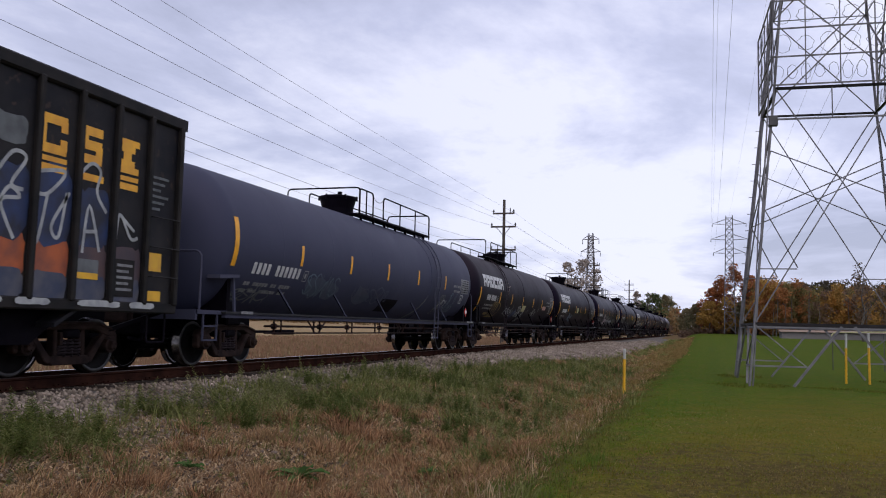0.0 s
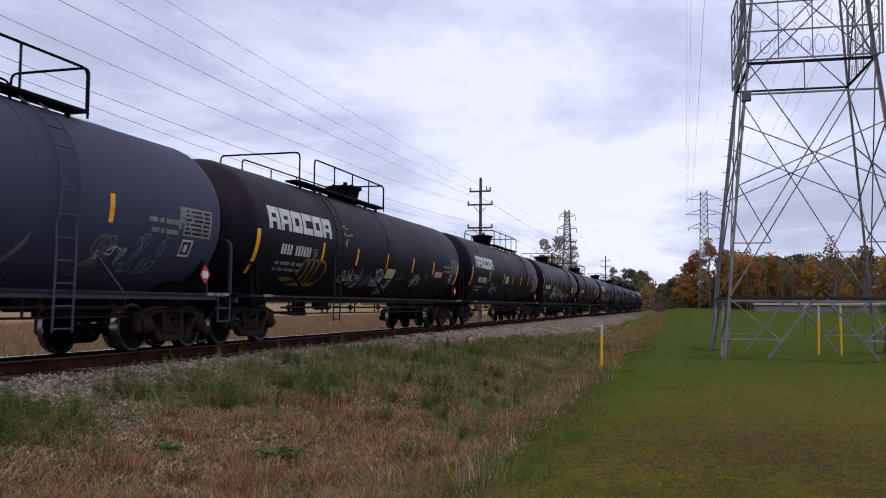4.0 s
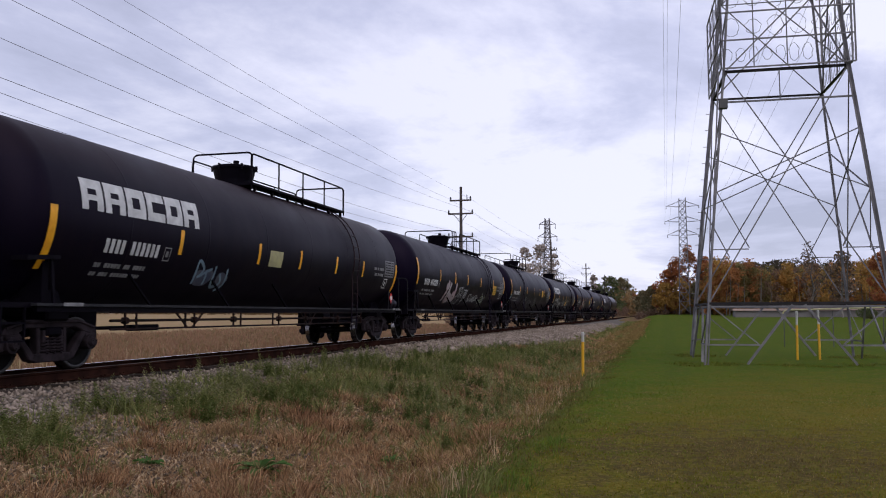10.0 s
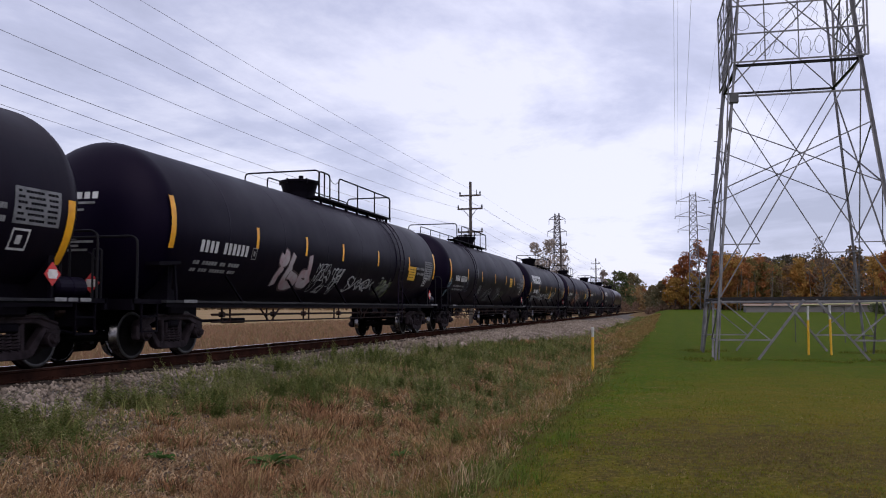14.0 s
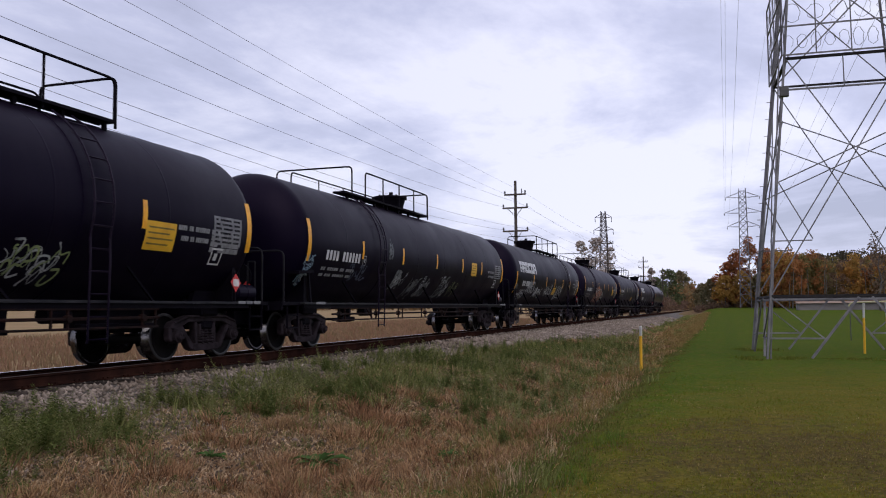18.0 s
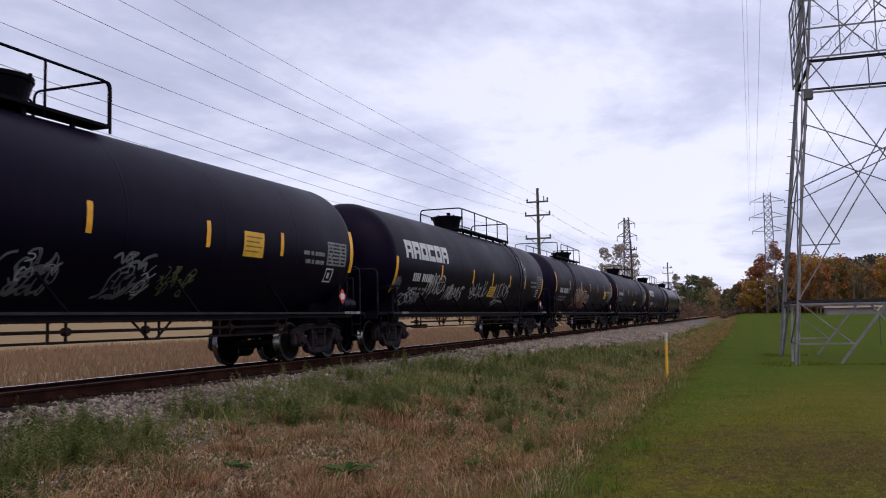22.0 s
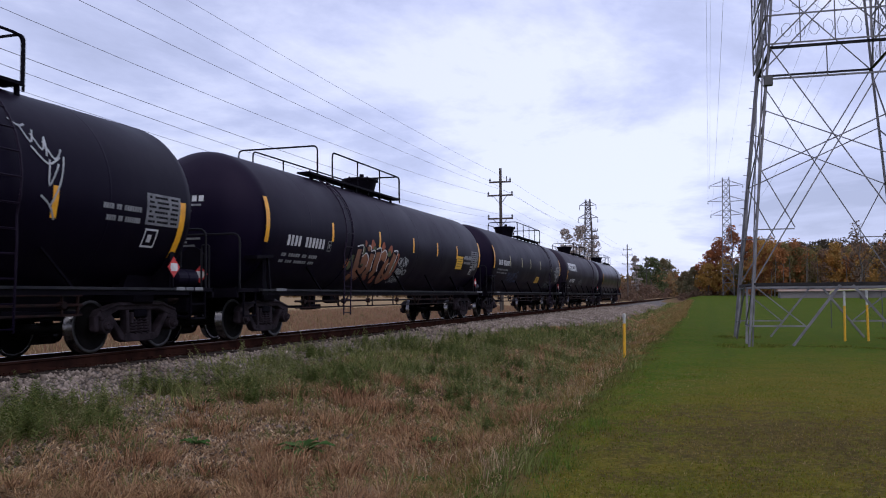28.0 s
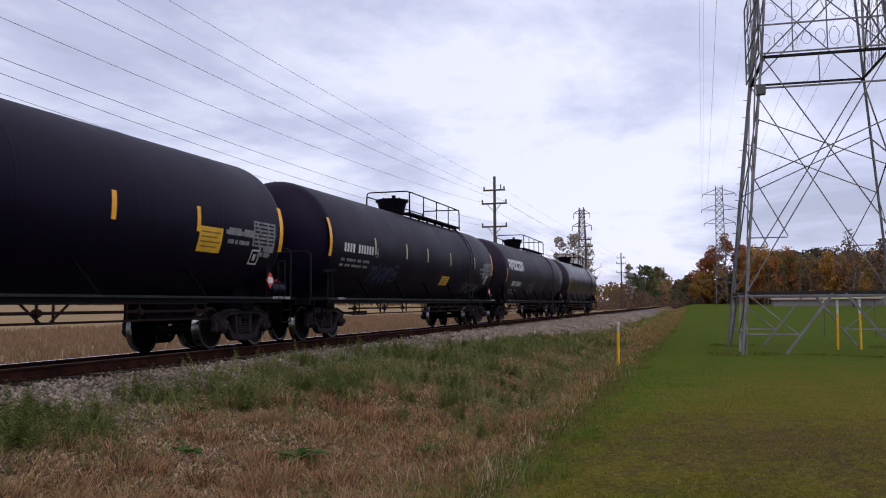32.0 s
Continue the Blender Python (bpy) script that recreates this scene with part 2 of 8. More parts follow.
M_SPRAY_GREEN = mat("yellow_green_spray_paint", (0.26, 0.32, 0.12), (0.16, 0.2, 0.1), 4, 0.6)
M_SPRAY_ORANGE = mat("orange_spray_paint", (0.42, 0.1, 0.03), (0.2, 0.06, 0.035), 3, 0.6)
M_SPRAY_RUST = mat("brown_spray_paint", (0.29, 0.105, 0.042), (0.19, 0.088, 0.058), 4, 0.6)
M_SPRAY_GREEN_DARK = mat("dull_green_spray_paint", (0.1, 0.12, 0.05), (0.06, 0.07, 0.03), 4, 0.6)
M_SPRAY_ROSE = mat("dusky_rose_spray_paint", (0.085, 0.05, 0.05), (0.05, 0.035, 0.045), 3, 0.6)
M_SPRAY_DUSK = mat("blue_grey_spray_paint", (0.035, 0.045, 0.085), (0.09, 0.09, 0.11), 3, 0.6)
M_SPRAY_PINK = mat("rose_spray_paint", (0.34, 0.22, 0.24), (0.4, 0.37, 0.38), 4, 0.6)
M_SPRAY_GOLD = mat("dull_gold_spray_paint", (0.24, 0.16, 0.03), (0.12, 0.08, 0.02), 5, 0.6)
M_HOPPER = mat("hopper_black_paint", (0.011, 0.011, 0.015), (0.026, 0.024, 0.025), 1.6, 0.6, c3=(0.045, 0.032, 0.027), c3_scale=6, spec=0.15)
M_HOPPER_RIB = mat("hopper_rib_paint", (0.008, 0.008, 0.009), (0.02, 0.017, 0.016), 2.5, 0.6, spec=0.15)
M_EMBLEM = mat("yellow_lettering_paint", (0.85, 0.43, 0.03), (0.65, 0.3, 0.03), 3, 0.55)
M_COAL = mat("coal_load", (0.02, 0.02, 0.021), (0.05, 0.048, 0.047), 6, 0.7, bump=0.8, bump_scale=9)
M_RAIL = mat("rusty_rail", (0.042, 0.018, 0.0125), (0.02, 0.01, 0.008), 3, 0.9, bump=0.15, where="Position", spec=0.0)
M_RAILTOP = mat("polished_rail_head", (0.75, 0.72, 0.7), (0.6, 0.57, 0.54), 1.5, 0.16, metal=1.0, where="Position")
# Near rail head: the missing sky reflection is put in as dull brown.
M_RAILTOP_SHADED = mat("shaded_rail_head", (0.13, 0.1, 0.09), (0.075, 0.055, 0.05), 1.5, 0.8, where="Position", spec=0.08)
M_TIE = mat("creosoted_timber", (0.03, 0.021, 0.017), (0.065, 0.05, 0.042), 2.5, 0.9, bump=0.4, bump_scale=25, vary=0.3, stretch=(1, 6, 6), spec=0.1)
M_STONE = mat("limestone_ballast", (0.31, 0.25, 0.205), (0.17, 0.13, 0.1), 1.2, 0.9, island=0.5, where="Position", spec=0.05)
M_GRIT = mat("dull_grit", (0.2, 0.152, 0.122), (0.1, 0.075, 0.06), 1.2, 0.9, island=0.5, where="Position", spec=0.05)
M_BED = mat("ballast_bed", (0.2, 0.175, 0.158), (0.095, 0.08, 0.07), 14, 0.95, spec=0.05, bump=1.0, bump_scale=16, where="Position",
            c3=(0.13, 0.112, 0.096), c3_scale=0.7, c3_low=0.5, c3_high=0.7)
M_STEEL = mat("galvanised_steel", (0.21, 0.2, 0.21), (0.125, 0.118, 0.126), 2.5, 0.6, metal=0.0, where="Position", spec=0.3)
M_BEAM = mat("blackened_beam_steel", (0.014, 0.012, 0.014), (0.03, 0.026, 0.026), 3, 0.7, where="Position", spec=0.2)
M_STEEL_DARK = mat("weathered_steel", (0.045, 0.045, 0.05), (0.08, 0.075, 0.075), 3, 0.6, where="Position")
M_POLE = mat("weathered_pole_wood", (0.09, 0.072, 0.06), (0.05, 0.04, 0.034), 2, 0.85, stretch=(6, 6, 0.6), bump=0.3)
M_CABLE = mat("aluminium_cable", (0.12, 0.12, 0.13), (0.09, 0.09, 0.1), 1, 0.5, where="Position")
M_POST_Y = mat("yellow_marker_plastic", (0.75, 0.4, 0.015), (0.62, 0.32, 0.015), 3, 0.45)
M_POST_W = mat("grey_white_marker_cap", (0.5, 0.49, 0.46), (0.35, 0.34, 0.32), 5, 0.5)
M_BARK = mat("grey_bark", (0.11, 0.095, 0.08), (0.06, 0.05, 0.044), 2, 0.9, stretch=(4, 4, 0.7), where="Position")
M_PALEBARK = mat("pale_bark", (0.22, 0.2, 0.18), (0.14, 0.125, 0.11), 1.5, 0.85, where="Position")
M_WALL_FAR = mat("weathered_concrete", (0.19, 0.172, 0.168), (0.15, 0.135, 0.13), 0.5, 0.8, where="Position")
M_ROOF_FAR = mat("tan_roofing", (0.3, 0.2, 0.14), (0.24, 0.16, 0.11), 0.5, 0.8, where="Position")


def leaf_mat(name, colours, scale, island=0.35, rough=0.7):
    """Foliage whose hue drifts over the place and varies from leaf to leaf."""
    m = bpy.data.materials.new(name)
    m.use_nodes = True
    n, l = m.node_tree.nodes, m.node_tree.links
    b = n["Principled BSDF"]
    b.inputs["Roughness"].default_value = rough
    b.inputs["Specular IOR Level"].default_value = 0.06
    g = n.new("ShaderNodeNewGeometry")
    nz = n.new("ShaderNodeTexNoise")
    nz.inputs["Scale"].default_value = scale
    nz.inputs["Detail"].default_value = 3
    l.new(g.outputs["Position"], nz.inputs["Vector"])
    add = n.new("ShaderNodeMath")
    add.operation = "MULTIPLY_ADD"
    add.inputs[1].default_value = 0.22
    l.new(g.outputs["Random Per Island"], add.inputs[0])
    l.new(nz.outputs["Fac"], add.inputs[2])
    ramp = n.new("ShaderNodeValToRGB")
    el = ramp.color_ramp.elements
    k = len(colours)
    for i, c in enumerate(colours):
        p = 0.4 + 0.45 * i / (k - 1)
        if i < 2:
            q = el[i]
            q.position = p
        else:
            q = el.new(p)
        q.color = (*c, 1)
    l.new(add.outputs[0], ramp.inputs[0])
    vr = n.new("ShaderNodeMapRange")
    vr.inputs["To Min"].default_value = 1 - island
    vr.inputs["To Max"].default_value = 1 + island
    l.new(g.outputs["Random Per Island"], vr.inputs["Value"])
    hs = n.new("ShaderNodeHueSaturation")
    l.new(vr.outputs[0], hs.inputs["Value"])
    l.new(ramp.outputs[0], hs.inputs["Color"])
    l.new(hs.outputs[0], b.inputs["Base Color"])
    tr = n.new("ShaderNodeBsdfTranslucent")
    l.new(hs.outputs[0], tr.inputs["Color"])
    ms = n.new("ShaderNodeMixShader")
    ms.inputs["Fac"].default_value = 0.4
    l.new(b.outputs[0], ms.inputs[1])
    l.new(tr.outputs[0], ms.inputs[2])
    l.new(ms.outputs[0], n["Material Output"].inputs["Surface"])
    return m


M_LAWN_DEAD = leaf_mat("dead_lawn_stems", [(0.13, 0.085, 0.036), (0.26, 0.18, 0.08), (0.11, 0.075, 0.032), (0.17, 0.115, 0.05)], 2.0, 0.3)
M_CLIPPING = leaf_mat("bleached_clippings", [(0.331, 0.234, 0.108), (0.258, 0.189, 0.063), (0.386, 0.288, 0.153), (0.184, 0.117, 0.054)], 2.0, 0.4)
M_LAWN_BLADE = leaf_mat("mown_grass", [(0.163, 0.16, 0.0199), (0.131, 0.162, 0.0145), (0.105, 0.16, 0.0107), (0.084, 0.155, 0.00842)], 0.6, 0.3)
M_LAWN_TIRED = leaf_mat("yellowing_mown_grass", [(0.258, 0.168, 0.0342), (0.215, 0.164, 0.0228), (0.161, 0.152, 0.016), (0.118, 0.139, 0.0114)], 0.9, 0.35)
M_DRY = leaf_mat("dry_brown_grass", [(0.199, 0.108, 0.0563), (0.342, 0.201, 0.097), (0.456, 0.299, 0.155), (0.228, 0.126, 0.064)], 1.3, 0.5)
M_THATCH = leaf_mat("brown_thatch", [(0.05, 0.034, 0.022), (0.13, 0.08, 0.046), (0.24, 0.165, 0.1), (0.07, 0.045, 0.028)], 2.0, 0.5)
M_STRAW = leaf_mat("pale_straw", [(0.6, 0.4508, 0.2904), (0.4, 0.2548, 0.1452), (0.52, 0.392, 0.2464), (0.26, 0.1568, 0.088)], 2.5, 0.55)
M_MOUND = leaf_mat("brown_grass_mounds", [(0.142, 0.078, 0.0418), (0.342, 0.18, 0.0931), (0.418, 0.26, 0.142), (0.19, 0.13, 0.057)], 0.8, 0.45)
M_FRINGE = leaf_mat("tan_dry_grass", [(0.354, 0.232, 0.0924), (0.295, 0.187, 0.0714), (0.236, 0.178, 0.0588), (0.394, 0.265, 0.118)], 1.1, 0.35)
M_WEED = leaf_mat("green_weeds", [(0.146, 0.155, 0.0504), (0.178, 0.204, 0.0594), (0.248, 0.24, 0.0882), (0.124, 0.148, 0.045)], 0.9, 0.4)
M_WEED_DEEP = leaf_mat("deep_green_weeds", [(0.09, 0.113, 0.03), (0.12, 0.151, 0.04), (0.15, 0.167, 0.05)], 0.9, 0.4)
M_WEED_PALE = leaf_mat("pale_green_weeds", [(0.26, 0.27, 0.105), (0.33, 0.31, 0.15), (0.21, 0.24, 0.09)], 1.4, 0.35)
M_EDGE = leaf_mat("ragged_edge_grass", [(0.24, 0.165, 0.06), (0.15, 0.145, 0.036), (0.12, 0.14, 0.03), (0.19, 0.145, 0.048)], 1.2, 0.4)
M_PYLON_GRASS = leaf_mat("uncut_olive_grass", [(0.15, 0.139, 0.0308), (0.113, 0.139, 0.0198), (0.196, 0.163, 0.0385)], 0.9, 0.35)
M_FRESH = leaf_mat("fresh_green_grass", [(0.144, 0.152, 0.0385), (0.09, 0.147, 0.022), (0.108, 0.166, 0.0275), (0.158, 0.162, 0.044)], 1.6, 0.35)
M_DOCK = leaf_mat("broad_green_leaf", [(0.085, 0.17, 0.045), (0.115, 0.21, 0.06)], 2.0, 0.3)
M_FIELDG = leaf_mat("tan_meadow", [(0.229, 0.18, 0.0918), (0.32, 0.194, 0.113), (0.286, 0.164, 0.108), (0.217, 0.162, 0.0842), (0.343, 0.218, 0.124)], 0.35, 0.14)
M_AUTUMN = leaf_mat("autumn_woods", [(0.15, 0.12, 0.065), (0.21, 0.13, 0.065), (0.24, 0.145, 0.06), (0.16, 0.125, 0.065)], 0.06, 0.15)
M_WOOD_RUST = leaf_mat("rust_brown_wood", [(0.308, 0.128, 0.063), (0.392, 0.177, 0.063), (0.28, 0.14, 0.0735)], 0.2, 0.15)
M_WOOD_GOLD = leaf_mat("ochre_wood", [(0.432, 0.244, 0.06), (0.351, 0.219, 0.07), (0.459, 0.219, 0.055)], 0.2, 0.15)
M_WOOD_OLIVE = leaf_mat("olive_brown_wood", [(0.23, 0.168, 0.068), (0.176, 0.154, 0.062), (0.27, 0.186, 0.07)], 0.2, 0.15)
M_WOOD_GREY = leaf_mat("grey_brown_wood", [(0.23, 0.15, 0.0935), (0.189, 0.12, 0.0825), (0.27, 0.168, 0.0935)], 0.2, 0.15)
M_RUSTLEAF = leaf_mat("rust_red_leaves", [(0.294, 0.0978, 0.0483), (0.392, 0.149, 0.0525), (0.252, 0.0978, 0.0578), (0.35, 0.172, 0.063)], 0.3, 0.2)
M_HILL = leaf_mat("hazy_wooded_hill", [(0.07, 0.067, 0.05), (0.095, 0.08, 0.055), (0.12, 0.088, 0.06)], 0.05, 0.1)
M_GOLDLEAF = leaf_mat("golden_leaves", [(0.432, 0.253, 0.06), (0.36, 0.218, 0.065), (0.432, 0.196, 0.055)], 0.3, 0.2)
M_GREENLEAF = leaf_mat("dark_green_leaves", [(0.079, 0.104, 0.045), (0.114, 0.136, 0.059), (0.173, 0.136, 0.062)], 0.3, 0.25)
M_OLIVELEAF = leaf_mat("hazy_olive_leaves", [(0.149, 0.142, 0.077), (0.196, 0.168, 0.0935), (0.23, 0.163, 0.088)], 0.3, 0.2)
M_PALELEAF = leaf_mat("pale_thin_leaves", [(0.180, 0.132, 0.091), (0.144, 0.096, 0.063)], 0.5, 0.4)
M_PALECROWN = leaf_mat("bleached_leaves", [(0.46, 0.4, 0.36), (0.38, 0.32, 0.28)], 0.5, 0.3)
M_BRUSH = leaf_mat("brown_brush", [(0.13, 0.09, 0.07), (0.2, 0.125, 0.085), (0.11, 0.09, 0.06)], 0.3, 0.3)


def ground_mat():
    """Lawn, rough grass bank and meadow on one sheet, each beginning where the mower or the railway left it."""
    m = bpy.data.materials.new("ground_cover")
    m.use_nodes = True
    n, l = m.node_tree.nodes, m.node_tree.links
    b = n["Principled BSDF"]
    b.inputs["Roughness"].default_value = 0.95
    b.inputs["Specular IOR Level"].default_value = 0.02
    g = n.new("ShaderNodeNewGeometry")
    sp = n.new("ShaderNodeSeparateXYZ")
    l.new(g.outputs["Position"], sp.inputs[0])

    def noise_at(scale, detail=4):
        t = n.new("ShaderNodeTexNoise")
        t.inputs["Scale"].default_value = scale
        t.inputs["Detail"].default_value = detail
        l.new(g.outputs["Position"], t.inputs["Vector"])
        return t.outputs["Fac"]

    def math_node(op, a, c, d=None):
        t = n.new("ShaderNodeMath")
        t.operation = op
        for i, v in enumerate((a, c, d)):
            if v is None:
                continue
            if isinstance(v, (int, float)):
                t.inputs[i].default_value = v
            else:
                l.new(v, t.inputs[i])
        return t.outputs[0]

    def blend(f, a, c):
        t = n.new("ShaderNodeMix")
        t.data_type = "RGBA"
        l.new(f, t.inputs["Factor"])
        for key, v in (("A", a), ("B", c)):
            if isinstance(v, tuple):
                t.inputs[key].default_value = (*v, 1)
            else:
                l.new(v, t.inputs[key])
        return t.outputs["Result"]

    def ramp(v, lo, hi):
        t = n.new("ShaderNodeMapRange")
        t.inputs["From Min"].default_value = lo
        t.inputs["From Max"].default_value = hi
        l.new(v, t.inputs["Value"])
        return t.outputs[0]

    fine = noise_at(22, 6)
    mid = noise_at(0.9, 5)
    wide = noise_at(0.28, 4)
    patch = noise_at(1.7, 6)
    lawn = blend(ramp(wide, 0.4, 0.64), (0.056, 0.106, 0.007), (0.078, 0.118, 0.009))
    lawn = blend(ramp(patch, 0.48, 0.68), lawn, (0.096, 0.1, 0.016))
    # mower lanes run along the bank
    lane = math_node("SINE", math_node("MULTIPLY_ADD", mid, 1.6, math_node("MULTIPLY", sp.outputs["X"], 2.9)), 0)
    lane = math_node("MULTIPLY", ramp(lane, 0.1, 1.0), ramp(wide, 0.35, 0.75))
    lawn = blend(lane, lawn, (0.054, 0.094, 0.01))
    # thin, worn and yellowing turf round one bare patch
    off = n.new("ShaderNodeVectorMath")
    off.operation = "DISTANCE"
    flat_at = n.new("ShaderNodeVectorMath")
    flat_at.operation = "MULTIPLY"
    flat_at.inputs[1].default_value = (0.8, 0.74, 0.0)
    l.new(g.outputs["Position"], flat_at.inputs[0])
    l.new(flat_at.outputs[0], off.inputs[0])
    off.inputs[1].default_value = (0.72, 7.7, 0)
    # yellowing turf away from the bank and short of the pylon
    near_y = ramp(math_node("MULTIPLY_ADD", noise_at(0.5, 5), 14.0, sp.outputs["Y"]), 34.0, 21.0)
    slant = math_node("MULTIPLY_ADD", sp.outputs["Y"], -0.2, sp.outputs["X"])
    near_x = ramp(math_node("MULTIPLY_ADD", noise_at(0.8, 5), 4.0, slant), -2.6, -0.4)
    tired = math_node("MULTIPLY", math_node("MULTIPLY", near_y, near_x), ramp(noise_at(1.1, 6), 0.3, 0.6))
    lawn = blend(math_node("MULTIPLY", tired, 0.9), lawn, (0.175, 0.132, 0.018))
    lawn = blend(math_node("MULTIPLY", ramp(noise_at(2.6, 6), 0.52, 0.66), 0.55), lawn, (0.052, 0.088, 0.01))
    close = ramp(math_node("MULTIPLY_ADD", noise_at(0.5, 5), 10.0, sp.outputs["Y"]), 33.0, 17.0)
    lawn = blend(math_node("MULTIPLY", math_node("MULTIPLY", close, near_x), 0.5), lawn, (0.14, 0.106, 0.018))
    worn = math_node("MULTIPLY_ADD", patch, -7.5, off.outputs["Value"])
    lawn = blend(math_node("MULTIPLY", ramp(worn, -1.0, -2.4), math_node("MULTIPLY", ramp(noise_at(3.5, 5), 0.34, 0.52), 0.85)), lawn, (0.082, 0.056, 0.025))
    lawn = blend(math_node("MULTIPLY", ramp(fine, 0.46, 0.6), 0.5), lawn, (0.045, 0.048, 0.011))
    lawn = blend(math_node("MULTIPLY", math_node("MULTIPLY", ramp(noise_at(14, 5), 0.52, 0.66), close), 0.6), lawn, (0.23, 0.175, 0.045))
    lawn = blend(math_node("MULTIPLY", ramp(noise_at(6.0, 6), 0.49, 0.64), 0.45), lawn, (0.15, 0.13, 0.018))
    bank = blend(ramp(mid, 0.4, 0.62), (0.2, 0.115, 0.063), (0.12, 0.078, 0.045))
    bank = blend(ramp(noise_at(0.55, 5), 0.47, 0.6), bank, (0.12, 0.108, 0.032))
    bank = blend(ramp(fine, 0.5, 0.72), bank, (0.23, 0.14, 0.086))
    meadow = blend(ramp(wide, 0.4, 0.62), (0.34, 0.22, 0.125), (0.27, 0.2, 0.1))
    meadow = blend(ramp(fine, 0.5, 0.75), meadow, (0.33, 0.25, 0.13))
    edge = math_node("ADD", math_node("MULTIPLY", sp.outputs["Y"], 0.0115), sp.outputs["X"])
    edge = math_node("MULTIPLY_ADD", mid, 1.3, edge)
    edge = math_node("MULTIPLY_ADD", patch, 0.9, edge)
    is_lawn = ramp(edge, -1.3, -0.2)
    is_meadow = ramp(math_node("MULTIPLY_ADD", mid, 1.5, sp.outputs["X"]), -11.2, -11.6)
    col = blend(is_lawn, bank, lawn)
    col = blend(is_meadow, col, meadow)
    l.new(col, b.inputs["Base Color"])
    bp = n.new("ShaderNodeBump")
    bp.inputs["Strength"].default_value = 0.7
    bp.inputs["Distance"].default_value = 0.05
    l.new(noise_at(25, 5), bp.inputs["Height"])
    l.new(bp.outputs[0], b.inputs["Normal"])
    return m


M_GROUND = ground_mat()


# ---------------------------------------------------------------- building helpers
def finish(name, bm, material, smooth=False):
    me = bpy.data.meshes.new(name)
    bm.to_mesh(me)
    bm.free()
    for m in material if isinstance(material, (list, tuple)) else (material,):
        me.materials.append(m)
    if smooth:
        me.shade_smooth()
    return me


def part(name, data, material=None, parent=None, label="", at=None, smooth=False):
    """Links a bmesh (or a mesh made before) as one object under a thing or a part."""
    me = data if isinstance(data, bpy.types.Mesh) else finish(name, data, material, smooth)
    ob = new(name, me)
    if parent:
        ob.parent = parent
    if at is not None:
        ob.matrix_basis = at
    if label:
        ob["label"] = label
    return ob


def thing(name, label, category, at=None, group="", kind=""):
    ob = new(name)
    ob.empty_display_size = 0.2
    if at is not None:
        ob.matrix_basis = at
    return tagged(ob, label, category, group, kind)


def box(bm, c, s, m=None, bevel=0.0):
    r = bmesh.ops.create_cube(bm, size=1.0)
    t = Matrix.Translation(c) @ (m or Matrix()) @ Matrix.Diagonal((*s, 1))
    bmesh.ops.transform(bm, matrix=t, verts=r["verts"])
    if bevel:
        es = list({ed for v in r["verts"] for ed in v.link_edges})
        bmesh.ops.bevel(bm, geom=es, offset=bevel, segments=1, affect="EDGES")
    return bm


def rod(bm, a, b, r, n=8, r2=None):
    """A round bar from a to b."""
    a, b = Vector(a), Vector(b)
    d = b - a
    res = bmesh.ops.create_cone(bm, cap_ends=True, segments=n, radius1=r, radius2=r if r2 is None else r2, depth=d.length)
    m = Matrix.Translation((a + b) / 2) @ d.to_track_quat("Z", "Y").to_matrix().to_4x4()
    bmesh.ops.transform(bm, matrix=m, verts=res["verts"])
    return bm


def bar(bm, a, b, w, h=None):
    """A square-edged bar from a to b."""
    a, b = Vector(a), Vector(b)
    d = b - a
    res = bmesh.ops.create_cube(bm, size=1.0)
    m = Matrix.Translation((a + b) / 2) @ d.to_track_quat("Z", "Y").to_matrix().to_4x4() @ Matrix.Diagonal((w, h or w, d.length, 1))
    bmesh.ops.transform(bm, matrix=m, verts=res["verts"])
    return bm


def angle_iron(bm, a, b, w, t=0.012):
    """An L-shaped steel section from a to b."""
    a, b = Vector(a), Vector(b)
    d = b - a
    q = d.to_track_quat("Z", "Y").to_matrix().to_4x4()
    for off, s in (((0, w / 2), (t, w)), ((w / 2, 0), (w, t))):
        res = bmesh.ops.create_cube(bm, size=1.0)
        m = Matrix.Translation((a + b) / 2) @ q @ Matrix.Translation((off[0], off[1], 0)) @ Matrix.Diagonal((s[0], s[1], d.length, 1))
        bmesh.ops.transform(bm, matrix=m, verts=res["verts"])
    return bm


def bent(bm, pts, r, n=6):
    """A pipe swept through points, closed at its ends."""
    pts = [Vector(p) for p in pts]
    q = None
    rings = []
    for i, p in enumerate(pts):
        d = (pts[min(i + 1, len(pts) - 1)] - pts[max(i - 1, 0)]).normalized()
        if q is None:
            q = d.orthogonal().normalized()
        else:
            q = (q - d * q.dot(d)).normalized()
        u = d.cross(q)
        rings.append([bm.verts.new(p + r * (math.cos(2 * math.pi * k / n) * q + math.sin(2 * math.pi * k / n) * u)) for k in range(n)])
    for r0, r1 in zip(rings, rings[1:]):
        for k in range(n):
            bm.faces.new((r0[k], r0[(k + 1) % n], r1[(k + 1) % n], r1[k]))
    bm.faces.new(rings[0][::-1])
    bm.faces.new(rings[-1])
    return bm


def rounded(p, q, s, rad, k=4):
    """Points that round the corner q between p and s."""
    p, q, s = Vector(p), Vector(q), Vector(s)
    a, b = q + (p - q).normalized() * rad, q + (s - q).normalized() * rad
    return [(a * (1 - t) ** 2 + q * 2 * t * (1 - t) + b * t * t) for t in [i / k for i in range(k + 1)]]


